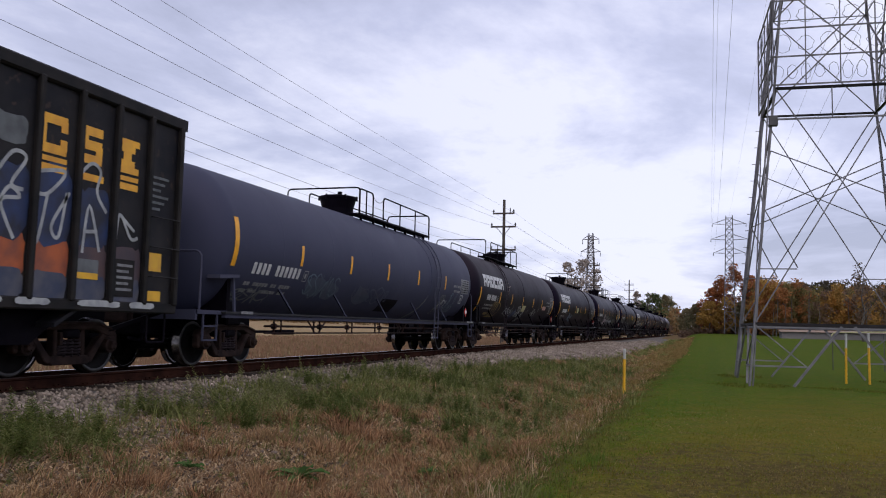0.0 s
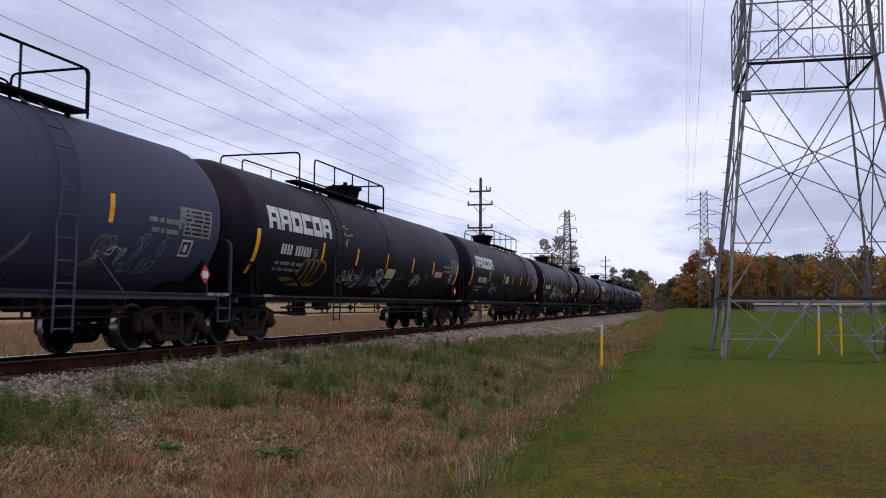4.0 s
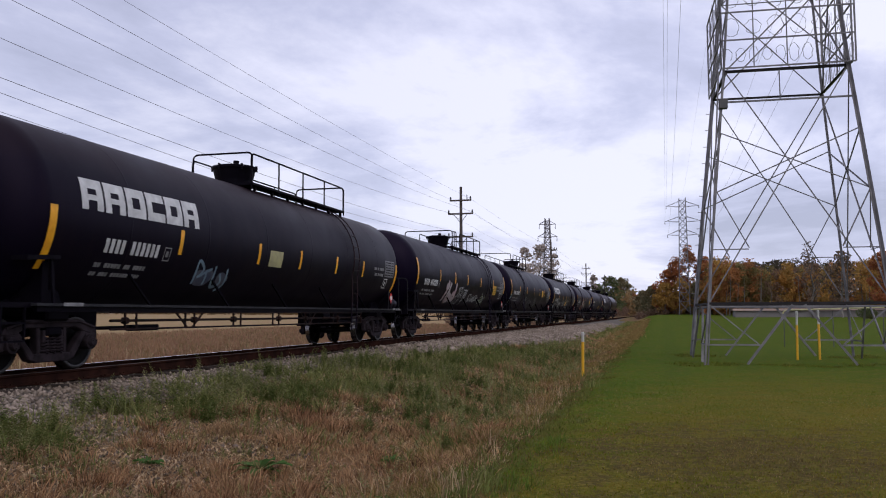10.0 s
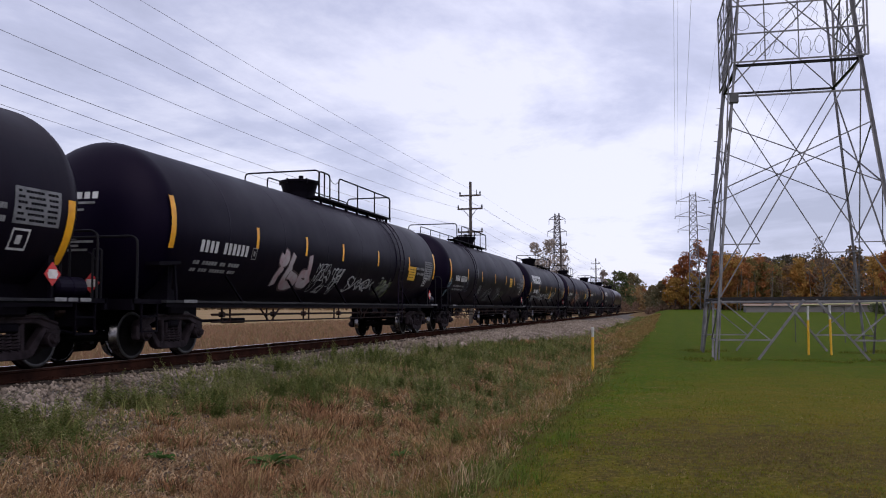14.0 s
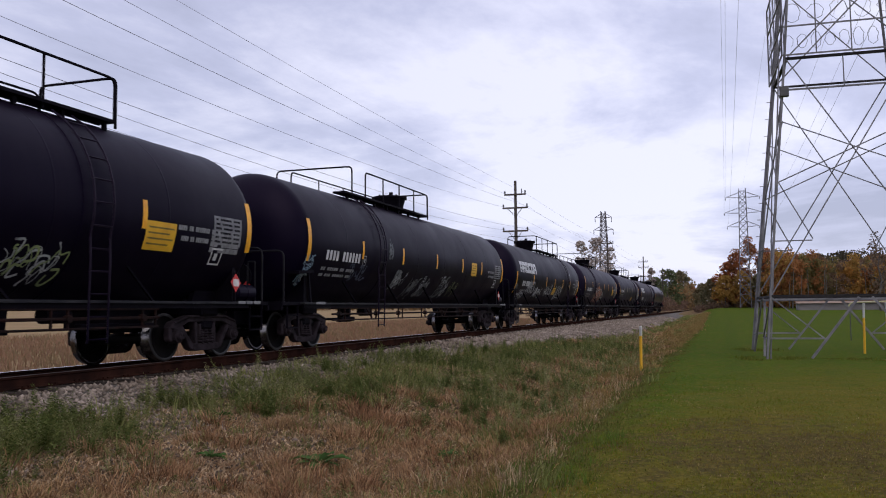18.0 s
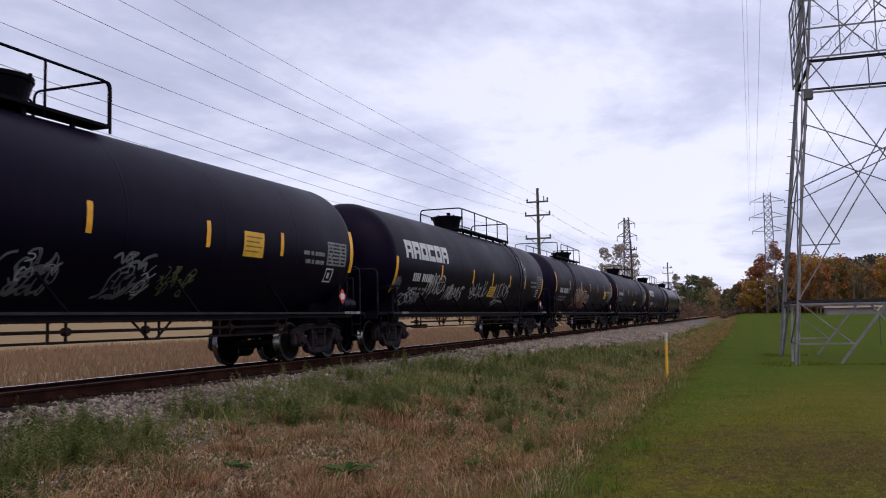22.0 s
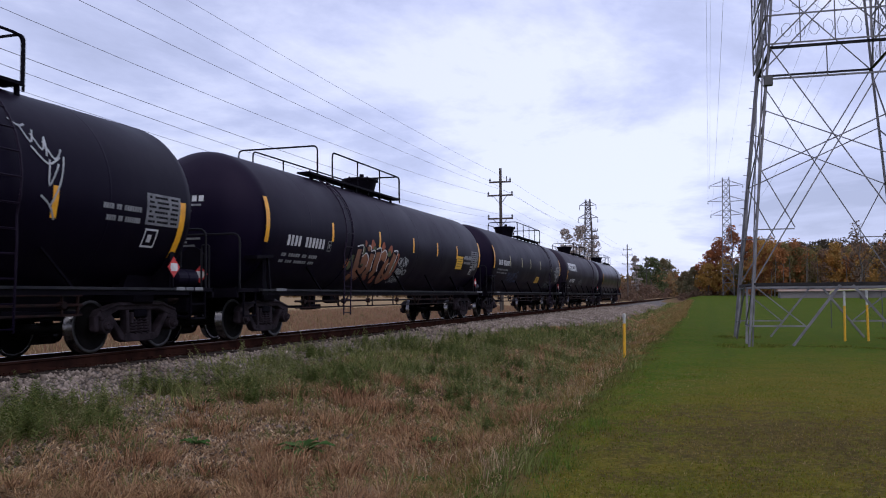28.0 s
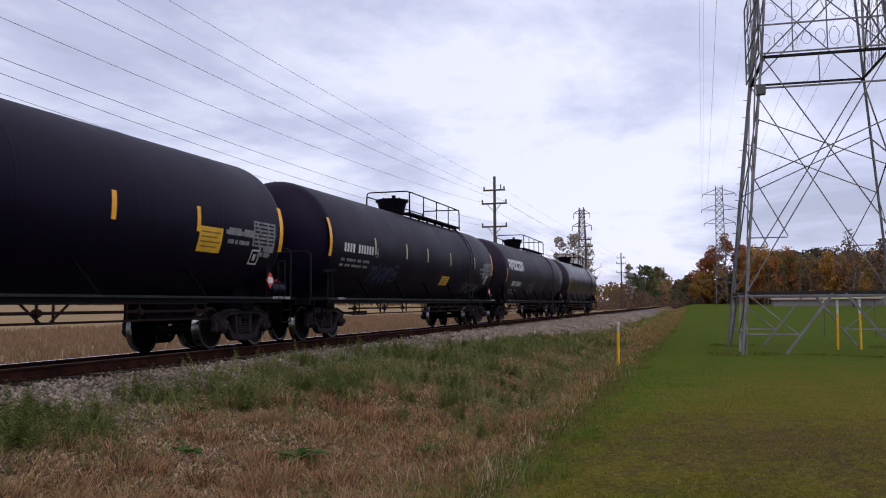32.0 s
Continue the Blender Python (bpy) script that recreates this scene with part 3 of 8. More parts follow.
def hoop(bm, pts, r, rad=0.15, n=6):
    """A pipe through points with its inner corners rounded."""
    out = [Vector(pts[0])]
    for i in range(1, len(pts) - 1):
        out += rounded(pts[i - 1], pts[i], pts[i + 1], rad)
    out.append(Vector(pts[-1]))
    return bent(bm, out, r, n)


def lathe(bm, profile, n=48, axis="y", cap=False):
    """Turns (along, radius) pairs about an axis."""
    rings = []
    for a, r in profile:
        ring = []
        for i in range(n):
            t = 2 * math.pi * i / n
            c, s = r * math.cos(t), r * math.sin(t)
            ring.append(bm.verts.new((c, a, s) if axis == "y" else (a, c, s) if axis == "x" else (c, s, a)))
        rings.append(ring)
    for r0, r1 in zip(rings, rings[1:]):
        for i in range(n):
            j = (i + 1) % n
            bm.faces.new((r0[i], r0[j], r1[j], r1[i]))
    if cap:
        bm.faces.new(rings[0])
        bm.faces.new(rings[-1])
    bmesh.ops.recalc_face_normals(bm, faces=bm.faces[:])
    return bm


def raw_mesh(name, verts, faces_flat, sizes, material):
    """A large mesh straight from arrays."""
    me = bpy.data.meshes.new(name)
    verts = np.asarray(verts, np.float32)
    sizes = np.asarray(sizes, np.int32)
    me.vertices.add(len(verts))
    me.vertices.foreach_set("co", verts.ravel())
    me.loops.add(int(sizes.sum()))
    me.loops.foreach_set("vertex_index", np.asarray(faces_flat, np.int32).ravel())
    me.polygons.add(len(sizes))
    me.polygons.foreach_set("loop_start", np.concatenate(([0], np.cumsum(sizes)[:-1])).astype(np.int32))
    me.update(calc_edges=True)
    me.validate()
    me.materials.append(material)
    return me


def extrude(bm, pts, x0, x1):
    """A flat outline in the y-z plane given thickness along x."""
    a = [bm.verts.new((x0, y, z)) for y, z in pts]
    b = [bm.verts.new((x1, y, z)) for y, z in pts]
    n = len(pts)
    fs = [bm.faces.new(a), bm.faces.new(b[::-1])]
    for i in range(n):
        fs.append(bm.faces.new((a[i], b[i], b[(i + 1) % n], a[(i + 1) % n])))
    bmesh.ops.recalc_face_normals(bm, faces=fs)
    return bm


# ---------------------------------------------------------------- the ground
def smoothstep(a, b, v):
    t = np.clip((np.asarray(v, float) - a) / (b - a), 0, 1)
    return t * t * (3 - 2 * t)


SECTION_X = [-600, -60, -14, -12.6, -7.5, -6.6, -4.9, -3.6, -2.9, -1.6, -0.9, 600]
SECTION_Z = [5.5, 0.35, 0.2, 0.3, 0.34, 0.22, -0.02, -0.24, -0.27, -0.05, 0.0, 0.0]


def ground_z(x, y):
    x, y = np.asarray(x, float), np.asarray(y, float)
    z = np.interp(x, SECTION_X, SECTION_Z)
    low, high = 0.35 * smoothstep(60, 260, y), 1.9 * smoothstep(40, 260, y)
    rise = low + (high - low) * smoothstep(-4.2 - 0.008 * y, -1.4 - 0.008 * y, x)
    bumps = 0.03 * np.sin(x * 1.7 + 0.6 * np.sin(y * 0.9)) * np.sin(y * 1.1 + 0.4) + 0.02 * np.sin(x * 3.1 + y * 2.3)
    lawn = np.clip((x + 1.5) / 2, 0, 1)
    fade = 1 - 0.8 * smoothstep(60, 120, y)
    return z + rise + bumps * (1 - 0.9 * lawn) * fade


def sheet(name, xs, ys, zf, material):
    gx, gy = np.meshgrid(xs, ys)
    gz = zf(gx, gy)
    nx, ny = len(xs), len(ys)
    idx = np.arange(nx * ny).reshape(ny, nx)
    f = np.stack([idx[:-1, :-1], idx[:-1, 1:], idx[1:, 1:], idx[1:, :-1]], -1).reshape(-1, 4)
    me = raw_mesh(name, np.stack([gx, gy, gz], -1).reshape(-1, 3), f, np.full(len(f), 4), material)
    me.shade_smooth()
    return me


gxs = np.concatenate([[-2500, -900, -400, -200, -120, -80, -50, -35, -25, -20], np.arange(-17, 8.01, 0.3),
                      [9, 11, 14, 18, 24, 32, 45, 60, 90, 130, 200, 400, 900, 2500]])
gys = np.concatenate([[-2500, -900, -300, -150, -80, -40, -20, -10, -4], np.arange(0, 45, 0.4), np.arange(45, 90, 1.5),
                      np.arange(90, 300, 8), [320, 400, 600, 1000, 2500]])
ground = part("ground", sheet("ground", gxs, gys, ground_z, M_GROUND))
tagged(ground, "mown green lawn, dry grassy railway bank and tan meadow", "ground", kind="structure")

BED_X = [-12.9, -11.75, -11.3, -8.6, -8.15, -7.45, -6.9, -6.3]
BED_Z = [0.2, 0.42, 0.53, 0.585, 0.5, 0.33, 0.1, -0.5]


def bed_z(x, y):
    """The ballast's shoulder spreads wider further along."""
    x = np.asarray(x, float)
    wide = 1 + 0.9 * smoothstep(22, 50, y)
    xx = np.where(x > -8.6, -8.6 + (x + 8.6) / wide, x)
    return np.interp(xx, BED_X, BED_Z) + 0.015 * np.sin(7 * x + 3 * np.sin(2.1 * y)) * np.sin(5 * y)


ballast_bed = part("ballast_bed", sheet("ballast_bed", np.linspace(-12.9, -2.8, 70),
                   np.concatenate([[-200, -100, -40, -10], np.arange(0, 50, 0.3), np.arange(50, 130, 2), np.arange(130, 420, 12)]), bed_z, M_BED))
tagged(ballast_bed, "grey crushed-stone ballast bank under the railway track", "ballast", kind="structure")

rng = np.random.default_rng(7)


def stones(name, n, xs, ys, zf, smin, smax, material, seed):
    """Crushed stones, each a knocked-about octahedron half sunk into what it lies on."""
    r = np.random.default_rng(seed)
    x, y = r.uniform(*xs, n), ys[0] + (ys[1] - ys[0]) * r.random(n) ** 1.5
    z = zf(x, y)
    s = r.uniform(smin, smax, n) * (1 + 0.4 * (y > 25))
    base = np.array([(1, 0, 0), (-1, 0, 0), (0, 1, 0), (0, -1, 0), (0, 0, 1), (0, 0, -1)], float)
    v = base[None] * s[:, None, None] * r.uniform(0.6, 1.25, (n, 6, 1)) + r.normal(0, 0.12, (n, 6, 3)) * s[:, None, None]
    a = r.uniform(0, 2 * np.pi, n)
    c, sn = np.cos(a)[:, None], np.sin(a)[:, None]
    v = np.stack([v[..., 0] * c - v[..., 1] * sn, v[..., 0] * sn + v[..., 1] * c, v[..., 2] * 0.8], -1)
    v += np.stack([x, y, z + 0.3 * s], -1)[:, None]
    f = np.array([(0, 2, 4), (2, 1, 4), (1, 3, 4), (3, 0, 4), (2, 0, 5), (1, 2, 5), (3, 1, 5), (0, 3, 5)])
    faces = (f[None] + 6 * np.arange(n)[:, None, None]).reshape(-1, 3)
    return raw_mesh(name, v.reshape(-1, 3), faces, np.full(len(faces), 3), material)


tagged(part("ballast_stones", stones("ballast_stones", 34000, (-9.06, -6.6), (5, 80), bed_z, 0.022, 0.05, M_STONE, 3)),
       "loose pale grey crushed stones on the shoulder of the track", "ballast", kind="stuff")
tagged(part("ballast_stones", stones("ballast_stones", 24000, (-7.6, -3.0), (21, 110), lambda x, y: bed_z(x, y) - 3 * (bed_z(x, y) < ground_z(x, y)), 0.03, 0.06, M_STONE, 5)),
       "pale crushed stones spread wide beside the track", "ballast", kind="stuff")
tagged(part("scattered_stones", stones("scattered_stones", 4500, (-7.4, -4.4), (5, 24), ground_z, 0.01, 0.034, M_GRIT, 4)),
       "pale stones scattered down the dry grass bank", "stones", kind="stuff")

tagged(part("scattered_stones", stones("scattered_stones", 900, (-7.3, -4.2), (5.2, 11.5), ground_z, 0.014, 0.036, M_GRIT, 6)),
       "pale pebbles and grit on trampled bare ground", "stones", kind="stuff")


tagged(part("scattered_stones", stones("scattered_stones", 2600, (-7.9, -6.1), (5.2, 10.5), lambda x, y: np.maximum(ground_z(x, y), bed_z(x, y)) - 3 * (np.sin(2.3 * x + 1.0) * np.sin(1.9 * y + x) < 0.1), 0.02, 0.042, M_STONE, 8)),
       "pale crushed stones spilled down the bank in drifts", "stones", kind="stuff")

# ---------------------------------------------------------------- the track
track = thing("railway_track", "single railway track with rusty rails on dark timber sleepers", "railway track", kind="structure")
for sx in (0.75, -0.75):
    prof = [(-0.07, -0.17), (0.07, -0.17), (0.07, -0.155), (0.015, -0.135), (0.012, -0.045), (0.036, -0.035), (0.036, -0.006),
            (-0.036, -0.006), (-0.036, -0.035), (-0.012, -0.045), (-0.015, -0.135), (-0.07, -0.155)]
    bm = bmesh.new()
    up = RAIL + sx * math.sin(radians(CANT))
    ends = [[bm.verts.new((TRACK_X + sx + x, y, up + z)) for x, z in prof] for y in (-250, 420)]
    for i in range(len(prof)):
        j = (i + 1) % len(prof)
        bm.faces.new((ends[0][i], ends[0][j], ends[1][j], ends[1][i]))
    bmesh.ops.recalc_face_normals(bm, faces=bm.faces[:])
    rail = part("rail", bm, M_RAIL, track, "rust-brown steel rail")
    bm = bmesh.new()
    box(bm, (TRACK_X + sx, 85, up - 0.0035), (0.058, 670, 0.006))
    part("running_surface", bm, M_RAILTOP if sx < 0 else M_RAILTOP_SHADED, rail, "bright worn running surface" if sx < 0 else "running surface coloured dull brown, without the sky's reflection")


# ---------------------------------------------------------------- the train
# way travelled by the train since the start
TRAVEL = [(0, 0), (1, 4.06), (2, 8.1), (4, 16.06), (15, 59.6), (24, 94.86), (32, 126.2)]
TANK_R, TANK_Z = 1.5, 2.32
CARS, WHEELS = [], []


TRUCK_SIZE = 0.94
AXLE = 0.84          # from the middle of a truck to each axle


def build_wheelset():
    bm = bmesh.new()
    k = WHEEL_R / 0.42
    for s in (1, -1):
        prof = [(0.83, 0.09), (0.83, 0.14), (0.80, 0.17), (0.782, 0.23), (0.785, 0.30), (0.80, 0.345), (0.815, 0.356), (0.818, 0.395), (0.81, 0.409), (0.70, 0.42),
                (0.685, 0.445), (0.672, 0.445), (0.668, 0.37), (0.70, 0.35), (0.725, 0.30), (0.715, 0.17), (0.68, 0.14), (0.68, 0.09)]
        lathe(bm, [(s * a, r * k) for a, r in prof], 48, "x")
    rod(bm, (-1.0, 0, 0), (1.0, 0, 0), 0.085, 14)
    for f in bm.faces:
        rr = (f.calc_center_median().yz).length / k
        x = abs(f.calc_center_median().x)
        f.material_index = 2 if 0.356 < rr < 0.412 and x > 0.8 else 1 if rr > 0.40 and 0.66 < x < 0.82 else 0
        f.smooth = len(f.verts) == 4
    return finish("wheelset", bm, [M_WHEEL, M_TREAD, M_RIM])


def build_side_frame():
    """Cast side frame: broad top chord, two sloping legs with three-cornered windows, spring seat, pedestals with bearing adapters."""
    bm = bmesh.new()
    BOX_Z = WHEEL_R / TRUCK_SIZE
    pieces = [
        [(-1.09, 0.60), (-1.0, 0.71), (-0.66, 0.80), (-0.50, 0.83), (0.50, 0.83), (0.66, 0.80), (1.0, 0.71), (1.09, 0.60), (0.95, 0.575), (0.74, 0.63),
         (0.56, 0.70), (-0.56, 0.70), (-0.74, 0.63), (-0.95, 0.575)],
        [(-0.45, 0.20), (-0.37, 0.16), (0.37, 0.16), (0.45, 0.20), (0.40, 0.30), (-0.40, 0.30)],
        [(-0.90, 0.64), (-0.76, 0.68), (-0.39, 0.27), (-0.44, 0.18), (-0.51, 0.21), (-0.72, 0.48), (-0.80, 0.575)],
        [(0.90, 0.64), (0.76, 0.68), (0.39, 0.27), (0.44, 0.18), (0.51, 0.21), (0.72, 0.48), (0.80, 0.575)],
        [(-0.34, 0.26), (-0.26, 0.26), (-0.26, 0.74), (-0.34, 0.74)],
        [(0.34, 0.26), (0.26, 0.26), (0.26, 0.74), (0.34, 0.74)],
        [(-1.11, 0.62), (-1.01, 0.62), (-1.01, 0.37), (-1.07, 0.35), (-1.11, 0.40)],
        [(1.11, 0.62), (1.01, 0.62), (1.01, 0.37), (1.07, 0.35), (1.11, 0.40)]]
    for i, p in enumerate(pieces):
        extrude(bm, p, -0.085 + 0.004 * i, 0.085 - 0.004 * i)
    bmesh.ops.bevel(bm, geom=bm.edges[:], offset=0.014, segments=1, affect="EDGES")
    # stiffening lip along the chord and the legs
    bent(bm, [(0.08, -1.0, 0.69), (0.088, -0.62, 0.795), (0.088, 0.62, 0.795), (0.08, 1.0, 0.69)], 0.03, 6)
    for s in (1, -1):
        rod(bm, (-0.08, s * 0.89, BOX_Z), (0.11, s * 0.89, BOX_Z), 0.125, 18)
        rod(bm, (0.11, s * 0.89, BOX_Z), (0.17, s * 0.89, BOX_Z), 0.085, 14, 0.07)
        for a in range(3):
            t = a * 2.094 + 0.5
            rod(bm, (0.17, s * 0.89 + 0.045 * math.cos(t), BOX_Z + 0.045 * math.sin(t)), (0.19, s * 0.89 + 0.045 * math.cos(t), BOX_Z + 0.045 * math.sin(t)), 0.014, 6)
        box(bm, (0, s * 0.89, BOX_Z + 0.125), (0.18, 0.22, 0.06), bevel=0.012)
        # friction wedge and its cap beside the springs
        box(bm, (0.03, s * 0.2, 0.56), (0.12, 0.07, 0.2), bevel=0.01)
    bmesh.ops.scale(bm, vec=(1, TRUCK_SIZE, TRUCK_SIZE), verts=bm.verts[:])
    return finish("side_frame", bm, M_TRUCK)


def build_spring():
    bm = bmesh.new()
    pts = [(0.068 * math.cos(a), 0.068 * math.sin(a), 0.295 + 0.25 * a / (10 * math.pi)) for a in np.linspace(0, 10 * math.pi, 70)]
    bent(bm, pts, 0.017, 4)
    bmesh.ops.scale(bm, vec=(1, TRUCK_SIZE, TRUCK_SIZE), verts=bm.verts[:])
    return finish("spring", bm, M_TRUCK)


def build_bolster():
    bm = bmesh.new()
    box(bm, (0, 0, 0.60), (2.22, 0.34, 0.13), bevel=0.02)
    box(bm, (0, 0, 0.76), (0.6, 0.44, 0.2))
    for s in (1, -1):
        box(bm, (s * 1.09, 0, 0.60), (0.06, 0.28, 0.11), bevel=0.015)
        bar(bm, (-0.7, s * 0.37, 0.40), (0.7, s * 0.37, 0.40), 0.09)
        box(bm, (0.75, s * 0.39, 0.46), (0.10, 0.05, 0.30))
        box(bm, (-0.75, s * 0.39, 0.46), (0.10, 0.05, 0.30))
        box(bm, (s * 0.63, 0, 0.70), (0.16, 0.3, 0.1))
    bar(bm, (0.2, -0.7, 0.56), (0.2, 0.7, 0.40), 0.05)
    return finish("truck", bm, M_FRAME)


ME_WHEELSET, ME_FRAME_SIDE, ME_SPRING, ME_BOLSTER = build_wheelset(), build_side_frame(), build_spring(), build_bolster()
ME_FRAME_RUST = ME_FRAME_SIDE.copy()
ME_FRAME_RUST.materials[0] = M_TRUCK_RUST


def truck(car, y, rusty=False):
    t = part("truck", ME_BOLSTER, parent=car, at=pose(0, y, -DATUM, 0, -CANT), label="four-wheel truck with cast side frames")
    for s in (1, -1):
        part("side_frame", ME_FRAME_RUST if rusty else ME_FRAME_SIDE, parent=t, at=pose(s * 1.0, 0, 0, 0, 0, 0 if s > 0 else 180))
        for dy in (-0.15, 0.0, 0.15):
            part("spring", ME_SPRING, parent=t, at=pose(s * 1.03, dy, 0))
        w = part("wheelset", ME_WHEELSET, parent=t, at=pose(0, s * AXLE, WHEEL_R))
        WHEELS.append((w, s * AXLE, 23.0 * len(WHEELS)))


def skin(bm, y0, y1, z0, z1, lift=0.006, ny=1, r=TANK_R, lean=0.0):
    """A patch that follows the tank's side, between two heights and two places along it."""
    a0, a1 = math.asin((z0 - TANK_Z) / r), math.asin((z1 - TANK_Z) / r)
    k = max(2, int((a1 - a0) / 0.09) + 1)
    rows = []
    for i in range(k + 1):
        a = a0 + (a1 - a0) * i / k
        sh = lean * (i / k)
        rows.append([bm.verts.new(((r + lift) * math.cos(a), y + sh, TANK_Z + (r + lift) * math.sin(a))) for y in np.linspace(y0, y1, ny + 1)])
    for p, q in zip(rows, rows[1:]):
        for i in range(ny):
            bm.faces.new((p[i], p[i + 1], q[i + 1], q[i]))
    return bm


def skin_pt(y, z, lift=0.008, r=TANK_R):
    a = math.asin(max(-0.99, min(0.99, (z - TANK_Z) / r)))
    return Vector(((r + lift) * math.cos(a), y, TANK_Z + (r + lift) * math.sin(a)))


def ribbon(bm, pts, w, lift=0.009):
    """A painted stroke through (along, height) points on the tank's side."""
    n = len(pts)
    rows = []
    for i, (y, z) in enumerate(pts):
        p, q = pts[max(0, i - 1)], pts[min(n - 1, i + 1)]
        dy, dz = q[0] - p[0], q[1] - p[1]
        d = math.hypot(dy, dz) or 1
        oy, oz = -dz / d * w / 2, dy / d * w / 2
        rows.append((bm.verts.new(skin_pt(y + oy, z + oz, lift)), bm.verts.new(skin_pt(y - oy, z - oz, lift))))
    for a, b in zip(rows, rows[1:]):
        bm.faces.new((a[0], a[1], b[1], b[0]))


def curve_pts(ctrl, k=5):
    """Smooth points through control points."""
    out = []
    for i in range(len(ctrl) - 1):
        p0, p1, p2, p3 = (ctrl[max(0, min(len(ctrl) - 1, j))] for j in (i - 1, i, i + 1, i + 2))
        for s in range(k):
            t = s / k
            out.append(tuple(0.5 * (2 * b + (c - a) * t + (2 * a - 5 * b + 4 * c - d) * t * t + (3 * b - a - 3 * c + d) * t ** 3)
                             for a, b, c, d in zip(p0, p1, p2, p3)))
    out.append(tuple(ctrl[-1]))
    return out


def scrawl(car, y0, y1, z0, z1, material, seed, w=0.045, signs=5, label="illegible sprayed scrawl", lift=0.009):
    """A sprayed tag: looping strokes that can't be read."""
    r = random.Random(seed)
    step = (y1 - y0) / signs
    lean = r.uniform(0.05, 0.25)
    hz = (z1 - z0) / 2
    for i in range(signs):
        cy, cz = y0 + step * (i + 0.5), (z0 + z1) / 2 + r.uniform(-0.12, 0.12) * hz
        kind = r.randint(0, 3)
        hw, hh = step * r.uniform(0.5, 0.8), hz * r.uniform(0.65, 1.0)
        ph = r.uniform(0, 6.28)
        if kind == 0:      # loop with a tail
            pts = [(hw * math.cos(ph + t), hh * 0.75 * math.sin(ph + t)) for t in np.linspace(0, r.uniform(4.5, 7.5), 9)]
            pts.append((hw * r.uniform(0.6, 1.4), -hh * r.uniform(0.6, 1.2)))
        elif kind == 1:    # two humps
            pts = [(-hw, -hh), (-hw * 0.8, hh * 0.8), (-hw * 0.3, hh * 0.3), (-hw * 0.2, -hh * 0.6), (0, hh * 0.7), (hw * 0.5, hh * 0.5), (hw * 0.6, -hh * 0.7), (hw, -hh * 0.4)]
        elif kind == 2:    # double curve
            pts = [(hw * 0.8, hh * 0.7), (0, hh), (-hw * 0.8, hh * 0.5), (0, 0), (hw * 0.8, -hh * 0.4), (0, -hh), (-hw * 0.9, -hh * 0.7)]
        else:              # upright with a flourish
            pts = [(-hw * 0.6, hh * 1.1), (-hw * 0.5, 0), (-hw * 0.5, -hh), (0, -hh * 0.2), (hw * 0.6, hh * 0.6), (hw * 0.2, 0), (hw, -hh)]
        pts = [(cy + p + lean * q + r.uniform(-0.05, 0.05) * step, cz + q + r.uniform(-0.06, 0.06) * hz) for p, q in pts]
        bm = bmesh.new()
        ribbon(bm, curve_pts(pts, 4), w * r.uniform(0.75, 1.2), lift + 0.0006 * i)
        if r.random() < 0.6:
            more = [(cy + hw * math.cos(2.2 * q + ph) * r.uniform(0.3, 1), cz + hh * math.sin(2.6 * q + ph) * r.uniform(0.3, 1)) for q in range(4)]
            ribbon(bm, curve_pts(more, 4), w * 0.55, lift + 0.0006 * i + 0.0002)
        if r.random() < 0.35:
            a = cy + r.uniform(-0.5, 0.5) * step
            ribbon(bm, curve_pts([(a, cz + hh), (a + 0.05 * step, cz), (a + r.uniform(-0.4, 0.4) * step, cz - hh)], 4), w * 0.7, lift + 0.0006 * i + 0.0003)
        part("graffiti", bm, material, car, label)


def strokes(car, lines, w, material, label, lift=0.009, smooth=5):
    """Sprayed strokes through a few (along, height) points each."""
    for i, ln in enumerate(lines):
        bm = bmesh.new()
        ribbon(bm, curve_pts(ln, smooth), w, lift + 0.0005 * i)
        part("graffiti", bm, material, car, label)


def tangle(car, y, z, a, b, material, seed, n=7, w=0.022, lift=0.009, label="sprayed tag that cannot be read"):
    """A sprayed blot: short wandering strokes laid over one another round (y, z), half length a and half height b."""
    r = random.Random(seed)
    for i in range(n):
        py, pz = y + r.uniform(-0.85, 0.85) * a, z + r.uniform(-0.6, 0.6) * b
        pts = [(py, pz)]
        way = r.uniform(0, 6.28)
        for k in range(r.randint(3, 6)):
            way += r.uniform(0.5, 1.9) * r.choice((1, 1, -1))
            st = r.uniform(0.35, 0.75) * b
            py = min(max(py + 0.8 * st * math.cos(way), y - a), y + a)
            pz = min(max(pz + st * math.sin(way), z - b), z + b)
            pts.append((py + 0.25 * (pz - z), pz))
        bm = bmesh.new()
        ribbon(bm, curve_pts(pts, 4), w * r.uniform(0.5, 1.5), lift + 0.0005 * i)
        part("graffiti", bm, material, car, label)


def spots(car, places, material, label, lift=0.005):
    """Small sprayed patches at (along, height, half length, half height)."""
    for i, (y, z, a, b) in enumerate(places):
        bm = bmesh.new()
        ring = [bm.verts.new(skin_pt(y + a * math.cos(t) * (1 + 0.2 * math.sin(3 * t + i)), z + b * math.sin(t) * (1 + 0.15 * math.cos(2 * t + i)), lift + 0.0004 * i))
                for t in [2 * math.pi * k / 14 for k in range(14)]]
        mid = bm.verts.new(skin_pt(y, z, lift + 0.0004 * i))
        for k in range(14):
            bm.faces.new((mid, ring[k], ring[(k + 1) % 14]))
        part("graffiti", bm, material, car, label)


